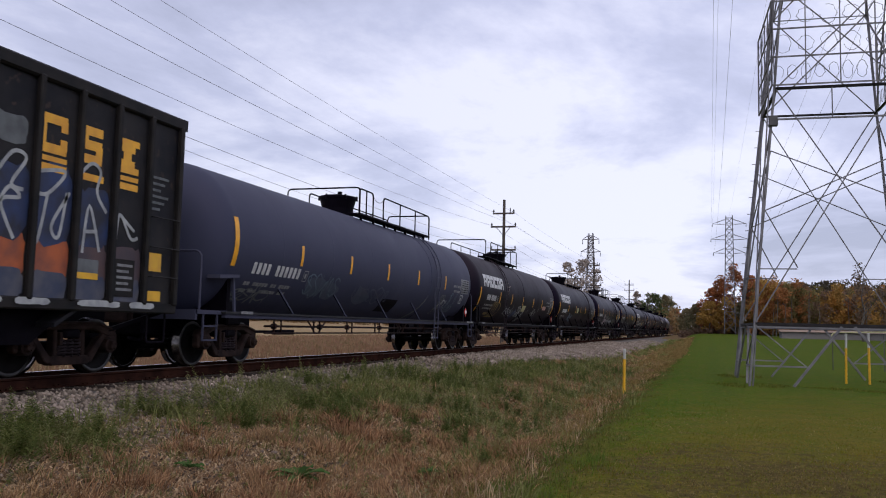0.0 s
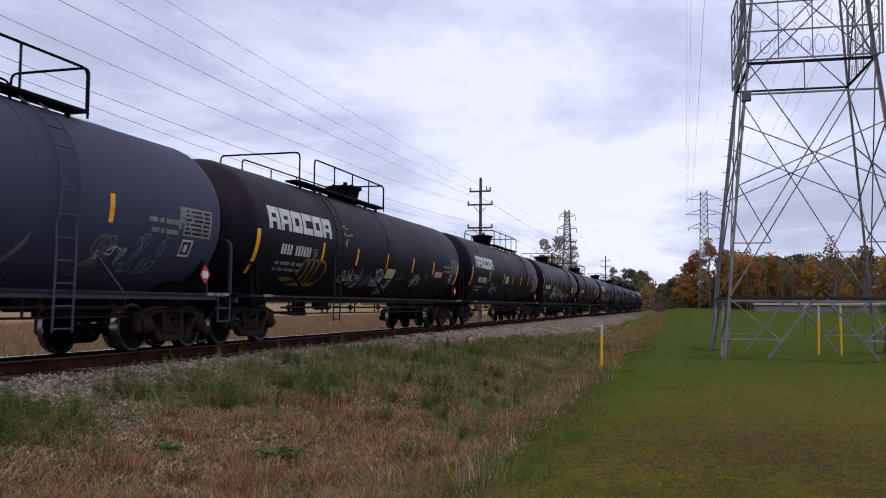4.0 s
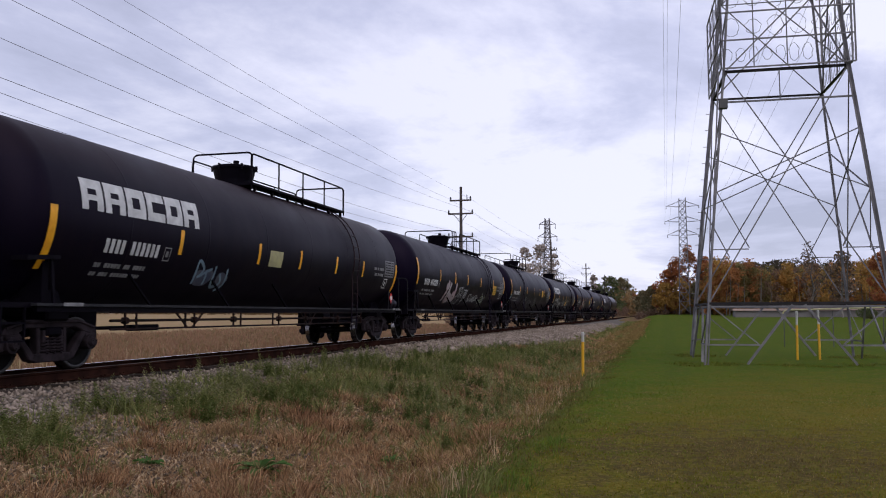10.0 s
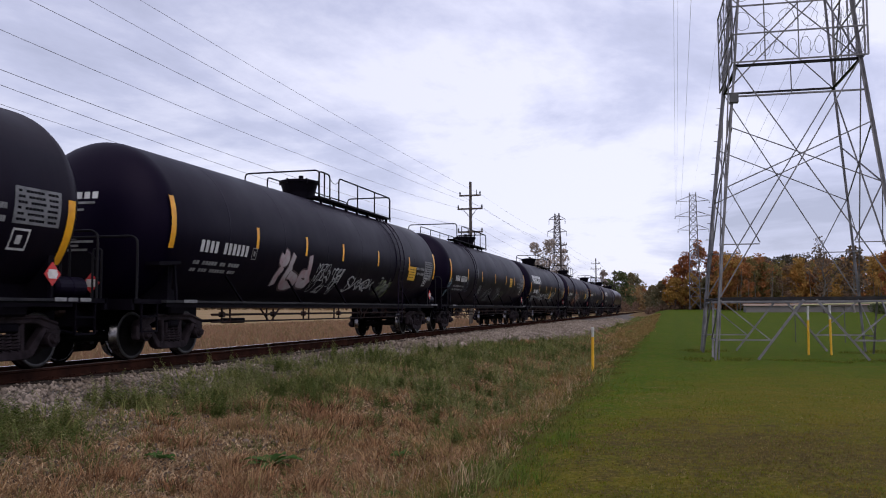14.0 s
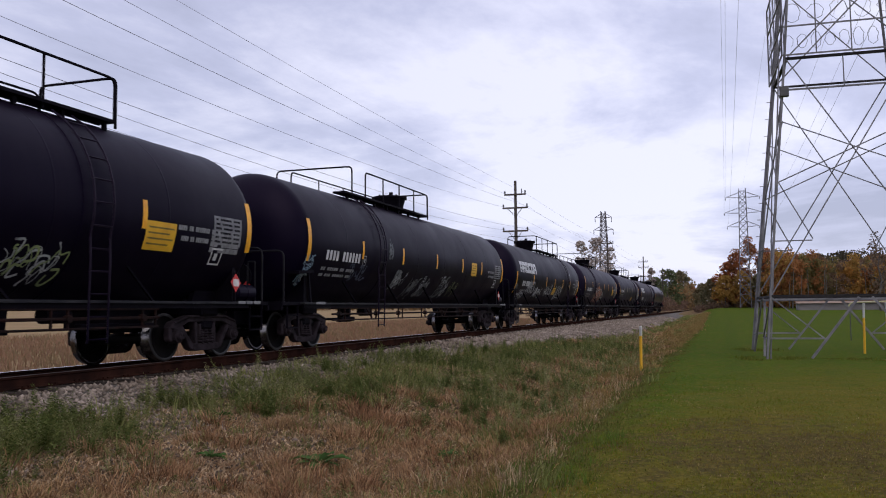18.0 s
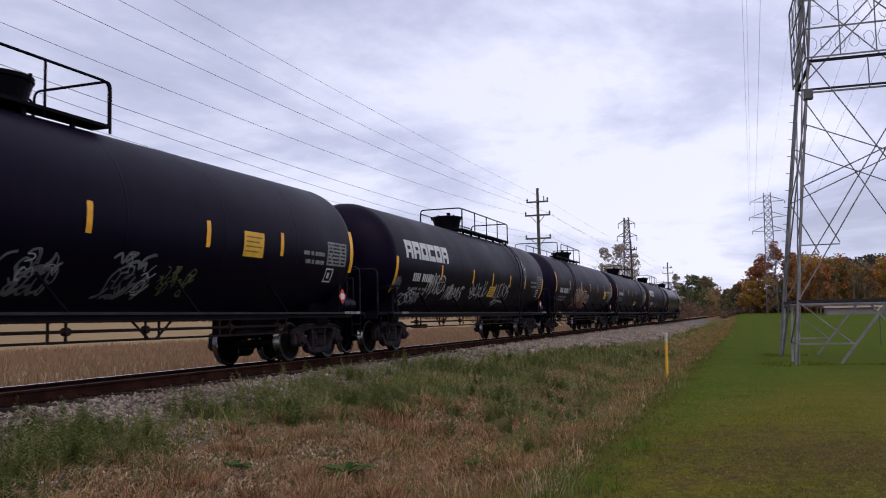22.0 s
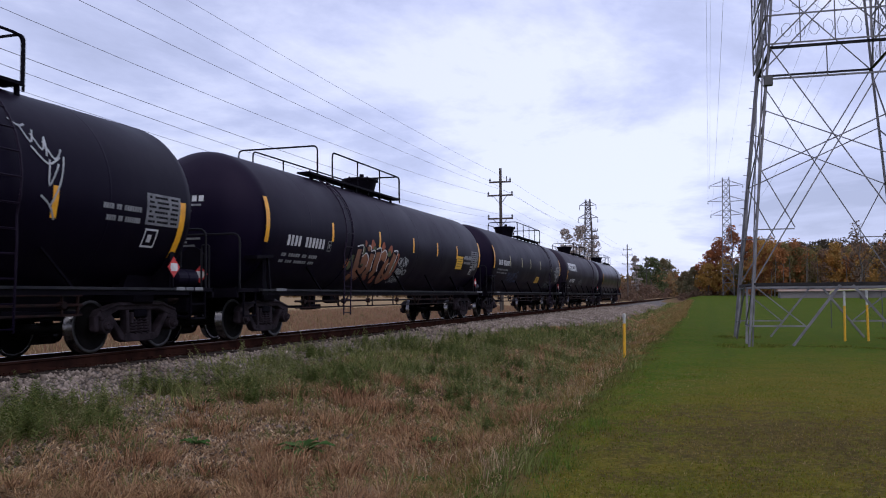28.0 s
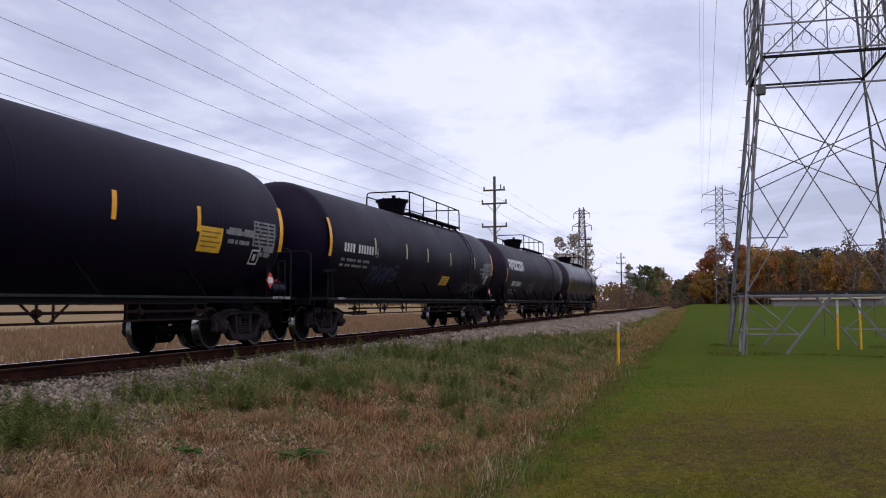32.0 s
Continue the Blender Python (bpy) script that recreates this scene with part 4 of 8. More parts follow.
def blocks(car, name, y0, y1, z0, z1, signs, material, label, gap=0.22, single=False):
    """A row of plain painted bars in place of lettering."""
    bm = bmesh.new()
    step = (y1 - y0) / len(signs)
    for i, s in enumerate(signs):
        if s == " ":
            continue
        a, b = y0 + step * i, y0 + step * (i + 1 - gap)
        if s == "o":      # open block: four strokes round a gap
            t, u = (b - a) * 0.3, (z1 - z0) * 0.31
            skin(bm, a, b, z1 - u, z1)
            skin(bm, a, b, z0, z0 + u)
            skin(bm, a, a + t, z0 + u, z1 - u)
            skin(bm, b - t, b, z0 + u, z1 - u)
        elif s in "cu":   # open block with one side broken
            t, u = (b - a) * 0.3, (z1 - z0) * 0.31
            skin(bm, a, b, z1 - u, z1)
            skin(bm, a, a + t, z0, z1 - u)
            if s == "c":
                skin(bm, a + t, b, z0, z0 + u)
            else:
                skin(bm, b - t, b, z0, z1 - u)
                skin(bm, a + t, b - t, z0 + (z1 - z0) * 0.32, z0 + (z1 - z0) * 0.5)
        elif s == "h":    # block parted by a slot
            m = (z0 + z1) / 2
            skin(bm, a, b, m + 0.015, z1)
            skin(bm, a, b, z0, m - 0.015)
        else:
            skin(bm, a, b, z0, z1)
        if single:
            part(name, bm, material, car, label)
            bm = bmesh.new()
    if single:
        bm.free()
    else:
        part(name, bm, material, car, label)["kind"] = "stuff"


def tank_car(c, half, paint, label, plat, opening, ladder, stripes, stripe_z, dome=0.0, logo=None, marks=None, panels=(), end_marks=True,
             rusty=False, pale_stripes=False, bands=(), bracket=True, dome_r=0.5, trim=None):
    """A bogie tank car, built round the middle of its tank, its heights from a datum over the rails."""
    car = thing("tank_car", label, "tank car", pose(TRACK_X, c, RAIL + DATUM), "freight train")
    CARS.append((car, c))
    h = half
    pipe, trim = trim or M_PIPE, trim or M_FRAME
    bm = bmesh.new()
    hd = 0.74
    th = h + 0.3
    prof = [(-th + hd * (1 - math.sin(a)), TANK_R * math.cos(a) ** 0.9) for a in np.linspace(math.pi / 2 - 0.02, 0, 12)]
    prof = prof + [(y, TANK_R) for y in np.linspace(-th + hd, th - hd, 9)[1:-1]] + [(-y, r) for y, r in prof[::-1]]
    lathe(bm, prof, 72, "y", cap=True)
    part("tank", bm, paint, car, at=pose(0, 0, TANK_Z), smooth=True)
    for y in bands:
        bm = bmesh.new()
        lathe(bm, [(y - 0.035, TANK_R), (y - 0.03, TANK_R + 0.012), (y + 0.03, TANK_R + 0.012), (y + 0.035, TANK_R)], 72, "y")
        part("jacket_band", bm, paint, car, at=pose(0, 0, TANK_Z), smooth=False)
    for y in np.arange(-h + 2.3, h - 1.5, 2.45):
        if min([abs(y - b) for b in bands] + [9]) > 0.4:
            bm = bmesh.new()
            lathe(bm, [(y - 0.022, TANK_R), (y - 0.01, TANK_R + 0.0022), (y + 0.01, TANK_R + 0.0022), (y + 0.022, TANK_R)], 72, "y")
            part("weld_seam", bm, paint, car, at=pose(0, 0, TANK_Z), smooth=True)
    # underframe
    bm = bmesh.new()
    box(bm, (0, 0, 0.93), (0.5, 2 * h + 0.5, 0.14))
    for s in (1, -1):
        box(bm, (0, s * (h - 0.85), 1.02), (1.5, 0.9, 0.5), bevel=0.05)
        for x in (1, -1):
            extrude(bm, [(s * (h - 1.35), 0.95), (s * (h - 0.45), 0.95), (s * (h - 0.75), 1.55), (s * (h - 1.05), 1.55)], x * 0.9 - 0.05, x * 0.9 + 0.05)
    part("underframe", bm, M_FRAME, car)
    for s in (1, -1):
        bm = bmesh.new()
        box(bm, (0, s * (h - 1.15), 0.7), (0.72, 3.7, 0.4), bevel=0.03)
        box(bm, (0, s * (h - 1.05), 0.8), (2.3, 0.5, 0.2), bevel=0.03)
        part("stub_sill", bm, M_FRAME, car)
    for x in (1.42, -1.42):
        # bar added to draw the dark band below the walkway
        bm = bmesh.new()
        box(bm, (x * 0.985, 0, 0.875), (0.08, 2 * h - 0.5, 0.075))
        part("under_walkway_bar", bm, trim, car)
        bm = bmesh.new()
        box(bm, (x, 0, 0.935), (0.12, 2 * h - 0.4, 0.04))
        part("side_walkway", bm, M_SILL, car, "thin grey walkway along the tank")
        for i, y in enumerate(np.linspace(-h + 3.0, h - 3.0, 5)):
            bm = bmesh.new()
            bar(bm, (x * 0.98, y, 0.95), (x * 0.86, y - 0.45, 1.52), 0.05, 0.03)
            part("walkway_brace", bm, trim, car)
    # brake rods under the walkway
    for z, rr in ((0.83, 0.018), (0.69, 0.024), (0.545, 0.018)):
        bm = bmesh.new()
        rod(bm, (1.05, -h + 2.4, z), (1.05, h - 2.4, z), rr, 6)
        part("brake_rod", bm, M_RUSTPIPE, car, "rusty brake rod")
    for i, y in enumerate(np.linspace(-h + 2.8, h - 2.8, 7)):
        if i % 3 == 1:
            for d in (-0.55, 0.55):
                bm = bmesh.new()
                bar(bm, (1.05, y + 0.16 + d, 0.88), (1.05, y + 0.16 + d * 0.15, 0.54), 0.028)
                part("rod_brace", bm, M_RUSTPIPE, car)
        bm = bmesh.new()
        for d in (0, 0.32):
            bar(bm, (1.05, y + d, 0.53), (1.05, y + d, 0.9), 0.03)
        bar(bm, (1.05, y, 0.54), (1.05, y + 0.32, 0.54), 0.03)
        rod(bm, (1.0, y + 0.32 * (i % 2), 0.69), (1.1, y + 0.32 * (i % 2), 0.69), 0.058, 8)
        part("rod_hanger", bm, M_RUSTPIPE, car)
    # outlet legs and brake gear by the ladder
    leg = ladder + (0.05 if ladder < 0 else -0.95)
    for d in (0, 0.36):
        bm = bmesh.new()
        bar(bm, (0.35, leg + d, 0.95), (0.35, leg + d * 0.85, 0.5), 0.17, 0.12)
        box(bm, (0.35, leg + d * 0.85, 0.5), (0.2, 0.22, 0.05), bevel=0.01)
        part("outlet_leg", bm, M_FRAME, car)
    for s in (1, -1):
        bm = bmesh.new()
        box(bm, (0.85, s * (h - 3.6), 0.56), (0.12, 0.85, 0.11), bevel=0.015)
        rod(bm, (0.85, s * (h - 3.2), 0.57), (0.85, s * (h - 2.2), 0.57), 0.03, 8)
        part("brake_lever", bm, M_FRAME, car)
    bm = bmesh.new()
    rod(bm, (0.45, leg + 1.0, 0.74), (0.45, leg + 1.5, 0.74), 0.12, 14)
    part("brake_cylinder", bm, M_FRAME, car)
    if not rusty:
        bm = bmesh.new()
        lathe(bm, [(h + 0.08, 0.1), (h + 0.13, 0.16), (h + 0.4, 0.16), (h + 0.41, 0.168), (h + 0.45, 0.168), (h + 0.46, 0.16), (h + 0.7, 0.16), (h + 0.75, 0.1)], 20, "y", cap=True)
        tank = part("air_reservoir", bm, M_TANK, car, "small round air reservoir", at=pose(1.17, -0.5, 1.125))
    # ends: platform, handrail across, coupler, steps
    for s in (1, -1):
        bm = bmesh.new()
        box(bm, (0, s * (h + 0.1), 0.93), (2.75, 1.0, 0.07))
        box(bm, (0, s * (h + 0.58), 0.88), (2.75, 0.06, 0.18))
        e = part("end_platform", bm, trim, car)
        bm = bmesh.new()
        ring = [(1.3 * k / 8, 2.3 - math.sqrt(max(0.0, 1.47 ** 2 - (1.3 * k / 8) ** 2))) for k in range(-8, 9)]
        va = [[bm.verts.new((x, s * (h - 0.55) + d, z)) for x, z in [(1.3, 0.9)] + ring[::-1] + [(-1.3, 0.9)]] for d in (-0.06, 0.06)]
        bm.faces.new(va[0])
        bm.faces.new(va[1][::-1])
        for k in range(len(va[0])):
            j = (k + 1) % len(va[0])
            bm.faces.new((va[0][k], va[0][j], va[1][j], va[1][k]))
        part("tank_saddle", bm, M_FRAME, car)
        bm = bmesh.new()
        y = s * (h + 0.42)
        hoop(bm, [(1.32, y, 0.95), (1.32, y, 2.02), (-1.32, y, 2.02), (-1.32, y, 0.95)], 0.022, 0.16)
        for x in (0.72, 0.55, -0.5):
            rod(bm, (x, y + s * 0.12, 0.95), (x, y + s * 0.12, 1.75), 0.02, 6)
        hoop(bm, [(0.72, y + s * 0.12, 1.72), (0.72, y + s * 0.12, 1.8), (0.55, y + s * 0.12, 1.8), (0.55, y + s * 0.12, 1.7)], 0.02, 0.04)
        part("end_handrail", bm, pipe, e, "worn dark pipe handrail")
        bm = bmesh.new()
        rod(bm, (0.3, s * (h + 0.42), 1.5), (0.3, s * (h + 0.47), 1.5), 0.28, 18)
        part("hand_brake_wheel", bm, M_FRAME, e)
        for k, dy in enumerate((-0.26, 0.0, 0.27) if s > 0 else (0.0, 0.21)):
            bm = bmesh.new()
            box(bm, (1.485, s * (h - (0.3 if s > 0 else 0.85)) + dy, 0.94), (0.01, 0.235 - 0.03 * (k == 1), 0.055), bevel=0.004)
            part("sill_marking", bm, M_TABLE if k == 1 else M_STENCIL, car, "worn pale conspicuity strip")
        for x in (1.36, -1.36):
            bm = bmesh.new()
            for d in (-0.22, 0.22):
                bar(bm, (x, s * (h + 0.12) + d, 0.93), (x, s * (h + 0.12) + d, 0.42), 0.035, 0.02)
            for z in (0.43, 0.68):
                bar(bm, (x, s * (h + 0.12) - 0.22, z), (x, s * (h + 0.12) + 0.22, z), 0.03)
            part("sill_step", bm, trim, e)
        bm = bmesh.new()
        box(bm, (0, s * (h + 0.55), 0.84), (0.34, 0.5, 0.26), bevel=0.04)
        box(bm, (0, s * (h + 0.72), 0.84), (0.26, 0.16, 0.34), bevel=0.05)
        part("coupler", bm, M_TRUCK_RUST, car)
        bm = bmesh.new()
        hoop(bm, [(0.25, s * (h + 0.5), 0.75), (0.3, s * (h + 0.62), 0.4), (0.2, s * (h + 0.85), 0.45)], 0.03, 0.08)
        part("air_hose", bm, M_FRAME, car)
        # placards
        for dx, dy, rz in ((1.4, s * (h - 0.65), 0), (0.5, s * (h + 0.5), 90)):
            if s < 0 and rz == 0:
                continue
            holder = pose(dx, dy, 1.3 if rz == 0 else 1.24, 0, 0, rz if s > 0 or rz == 0 else -90)
            bm = bmesh.new()
            extrude(bm, [(-0.165, 0), (0, -0.17), (0.165, 0), (0, 0.17)], 0, 0.012)
            p = part("placard", bm, M_RED, car, "red and white hazard placard", at=holder)
            bm = bmesh.new()
            extrude(bm, [(-0.1, 0.0), (-0.08, 0.065), (0.08, 0.065), (0.1, 0.0), (0.08, -0.065), (-0.08, -0.065)], 0.011, 0.016)
            part("placard_panel", bm, M_PLACARD, p)
            bm = bmesh.new()
            bar(bm, (-0.025, 0, -0.34), (-0.025, 0, 0.1), 0.05, 0.03)
            part("placard_bracket", bm, M_FRAME, p)
        truck(car, s * (h - 1.05), rusty)
    if bracket:
        bm = bmesh.new()
        bar(bm, (1.40, -h + 0.62, 0.95), (1.34, -h + 0.62, 1.62), 0.05, 0.04)
        extrude(bm, [(-h + 0.05, 1.55), (-h + 0.72, 1.6), (-h + 0.72, 1.66), (-h + 0.05, 1.62)], 1.15, 1.42)
        part("push_pole_bracket", bm, trim, car)
    # dome, platform, railings, ladder
    top = TANK_Z + TANK_R
    bm = bmesh.new()
    lathe(bm, [(top - 0.12, dome_r * 0.84), (top + 0.05, dome_r * 0.87), (top + 0.3, dome_r), (top + 0.32, dome_r * 1.05), (top + 0.38, dome_r * 1.05), (top + 0.4, dome_r * 0.9), (top + 0.43, dome_r * 0.4)], 28, "z", cap=True)
    d = part("dome", bm, M_FRAME, car, "black valve housing", at=pose(0, dome, 0.1), smooth=False)
    for a in range(6):
        t = a * math.pi / 3 + 0.3
        bm = bmesh.new()
        rod(bm, (dome_r * 1.05 * math.cos(t), dome_r * 1.05 * math.sin(t), top + 0.28), (dome_r * 1.05 * math.cos(t), dome_r * 1.05 * math.sin(t), top + 0.41), 0.028, 6)
        part("hatch_bolt", bm, M_FRAME, d)
    bm = bmesh.new()
    rod(bm, (0.1, -0.1, top + 0.44), (0.1, -0.1, top + 0.52), 0.07, 8)
    part("hatch_knob", bm, M_FRAME, d)
    p0, p1 = plat
    zt = top - 0.02
    bm = bmesh.new()
    for x in (0.62, -0.62):
        box(bm, (x, (p0 + p1) / 2, zt), (0.36, p1 - p0, 0.05))
        for y in np.arange(p0 + 0.3, p1, 0.9):
            box(bm, (x * 1.12, y, zt - 0.12), (0.06, 0.06, 0.26))
    part("top_platform", bm, M_FRAME, car, "black grating platform along the crown")
    rt = zt + 0.7
    bm = bmesh.new()
    xn = 0.76
    o0, o1 = opening if opening else (None, None)
    runs = [(p0, p1)] if not opening else ([(p0, o0)] if o0 - p0 > 0.6 else []) + ([(o1, p1)] if p1 - o1 > 0.6 else [])
    for a, b in runs:
        hoop(bm, [(xn, a, zt), (xn, a, rt), (xn, b, rt), (xn, b, zt)], 0.022, 0.14)
        for y in np.linspace(a, b, max(2, int((b - a) / 1.25)) + 1)[1:-1]:
            rod(bm, (xn, y, zt - 0.1), (xn, y, rt), 0.02, 6)
    part("side_railing", bm, M_FRAME, car, "black pipe railing")
    if opening and o0 - p0 > 0.6:
        bm = bmesh.new()
        bent(bm, [(xn, o0 + (o1 - o0) * f, rt - 0.08 - 0.5 * f * (1 - f)) for f in (0, 0.2, 0.4, 0.6, 0.8, 1)], 0.008, 4)
        part("safety_chain", bm, M_FRAME, car, "thin chain hung across the gap in the railing")
    bm = bmesh.new()
    hoop(bm, [(-xn, p0, zt), (-xn, p0, rt - 0.1), (-xn, p1, rt - 0.1), (-xn, p1, zt)], 0.02, 0.14)
    for y in np.linspace(p0, p1, 5)[1:-1]:
        rod(bm, (-xn, y, zt), (-xn, y, rt - 0.1), 0.018, 6)
    part("far_railing", bm, M_FRAME, car)
    for y in ((o0 if opening and o0 - p0 < 0.6 else p0) if opening else p0, p1):
        bm = bmesh.new()
        xf = -1.45 if opening and y != p1 else -xn
        hoop(bm, [(xn, y + 0.03, zt - 0.1), (xn, y + 0.03, rt + 0.03), (xf, y + 0.03, rt + 0.03), (xf, y + 0.03, zt - (0.35 if xf < -1 else 0))], 0.022, 0.13)
        part("end_railing", bm, M_FRAME, car)
    lad = part("ladder", bmesh.new(), M_FRAME, car)
    for dy in (-0.2, 0.2):
        bm = bmesh.new()
        pts = [(1.50, ladder + dy, 0.35), (1.53, ladder + dy, 1.5)]
        for a in np.linspace(-0.3, 1.05, 9):
            pts.append(((TANK_R + 0.09) * math.cos(a), ladder + dy, TANK_Z + (TANK_R + 0.09) * math.sin(a)))
        bent(bm, pts, 0.018, 5)
        part("stile", bm, paint, lad)
    for z in np.arange(0.4, 1.9, 0.32):
        bm = bmesh.new()
        rod(bm, (1.51, ladder - 0.2, z), (1.51, ladder + 0.2, z), 0.014, 5)
        part("rung", bm, paint, lad)
    for a in np.arange(-0.2, 1.05, 0.21):
        x, z = (TANK_R + 0.09) * math.cos(a), TANK_Z + (TANK_R + 0.09) * math.sin(a)
        bm = bmesh.new()
        rod(bm, (x, ladder - 0.2, z), (x, ladder + 0.2, z), 0.014, 5)
        part("rung", bm, paint, lad)
    # markings
    for i, (y, tall) in enumerate(stripes):
        bm = bmesh.new()
        zz = stripe_z + ((-0.18 if logo else 0.05) if tall > 0.7 else 0.0)
        w = 0.075 if tall > 0.7 else 0.055
        skin(bm, y - w, y + w, zz - tall / 2, zz + tall / 2)
        part("reflector_strip", bm, M_YELLOW_PALE if pale_stripes and tall < 0.7 else M_YELLOW, car, "upright yellow reflective strip")
    def head_bar(x0, x1, z0, z1, m):
        """A painted bar that follows the dished end of the tank."""
        bm = bmesh.new()
        rows = []
        for x in (x0, (x0 + x1) / 2, x1):
            col = []
            for z in (z0, z1):
                a = math.acos(min(1, (math.hypot(x, z - TANK_Z) / TANK_R) ** (1 / 0.9)))
                col.append(bm.verts.new((x, -th + hd * (1 - math.sin(a)) - 0.012, z)))
            rows.append(col)
        for p, q in zip(rows, rows[1:]):
            bm.faces.new((p[0], q[0], q[1], p[1]))
        part("end_stencil", bm, m, car, "small white stencilled bar")

    if end_marks:
        for k in range(6):
            head_bar(-0.45 + 0.15 * k, -0.345 + 0.15 * k, 2.7, 2.82, M_WHITE)
        for x0, x1, z in ((-0.3, -0.02, 2.61), (0.04, 0.36, 2.61), (0.0, 0.16, 2.49), (-0.3, 0.02, 2.0), (-0.26, 0.34, 1.94), (-0.3, 0.05, 1.87), (-0.28, 0.22, 1.8)):
            head_bar(x0, x1, z, z + 0.04, M_STENCIL)
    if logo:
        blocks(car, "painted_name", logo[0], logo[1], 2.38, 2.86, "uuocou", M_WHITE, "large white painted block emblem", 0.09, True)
    if marks:
        y0, y1, z = marks
        blocks(car, "car_mark", y0, y1, z - 0.11, z + 0.11, "bbbb bbbbbb", M_WHITE, "white painted mark as plain bars", 0.36, True)
        blocks(car, "lettering", y0 - 0.1, y1 - 0.25, z - 0.34, z - 0.27, "bb bbbbb bb bbbb", M_STENCIL, "small grey stencilled lines", 0.12)
        blocks(car, "lettering", y0 - 0.1, y1 - 0.3, z - 0.47, z - 0.41, "bb bbb bbbbbb bbb", M_STENCIL, "small grey stencilled lines", 0.12)
        bm = bmesh.new()
        a = y1 + 0.12
        for u in ((a, a + 0.02, z - 0.13, z + 0.07), (a + 0.18, a + 0.2, z - 0.13, z + 0.07), (a, a + 0.2, z + 0.07, z + 0.09), (a, a + 0.2, z - 0.15, z - 0.13), (a + 0.06, a + 0.14, z - 0.08, z + 0.02)):
            skin(bm, *u)
        part("plate_stencil", bm, M_STENCIL, car, "small square stencil")
    for y0, y1, z0, z1, m, lab in panels:
        if m is M_STENCIL:
            k = max(1, int((z1 - z0) / 0.085))
            for i in range(k):
                z = z1 - (z1 - z0) * (i + 1) / k
                blocks(car, "lettering", y0, y1 - 0.12 * (i % 3 == 1), z + 0.012, z + (z1 - z0) / k, "bbbb bbbbb"[i % 4:], M_STENCIL, lab, 0.05)
            continue
        bm = bmesh.new()
        skin(bm, y0, y1, z0, z1)
        part("label_panel", bm, m, car, lab)
        if m is M_YSIGN:
            bm = bmesh.new()
            for i in range(4):
                zz = z1 - (z1 - z0) * (0.2 + 0.19 * i)
                skin(bm, y0 + 0.06, y1 - 0.06 - 0.1 * (i % 2), zz - 0.018, zz + 0.008, 0.009)
            part("label_lines", bm, M_SPRAY_GOLD, car, "faint illegible lines on the label")["kind"] = "stuff"
    if end_marks:
        for i in range(2):
            blocks(car, "lettering", h - 2.5 + 0.1 * i, h - 1.62, 2.12 - 0.17 * i, 2.2 - 0.17 * i, "bbbb bb bbbbbbb", M_STENCIL, "small grey stencilled lines", 0.1)
        bm = bmesh.new()
        skin(bm, h - 1.5, h - 0.62, 1.95, 2.45)
        table = part("label_panel", bm, M_TABLE, car, "grey stencilled table")
        for i in range(6):
            blocks(car, "lettering", h - 1.44, h - 0.68, 1.99 + 0.077 * i, 2.025 + 0.077 * i, "bbb bbbbb bbb"[i % 3:], M_FRAME, "dark lines of the table", 0.06)
        bm = bmesh.new()
        a = h - 1.45
        for u in ((a, a + 0.03, 1.62, 1.86), (a + 0.3, a + 0.33, 1.62, 1.86), (a, a + 0.33, 1.86, 1.89), (a, a + 0.33, 1.6, 1.63), (a + 0.1, a + 0.2, 1.68, 1.8)):
            skin(bm, *u)
        part("plate_stencil", bm, M_WHITE, car, "square white stencil")
    return car


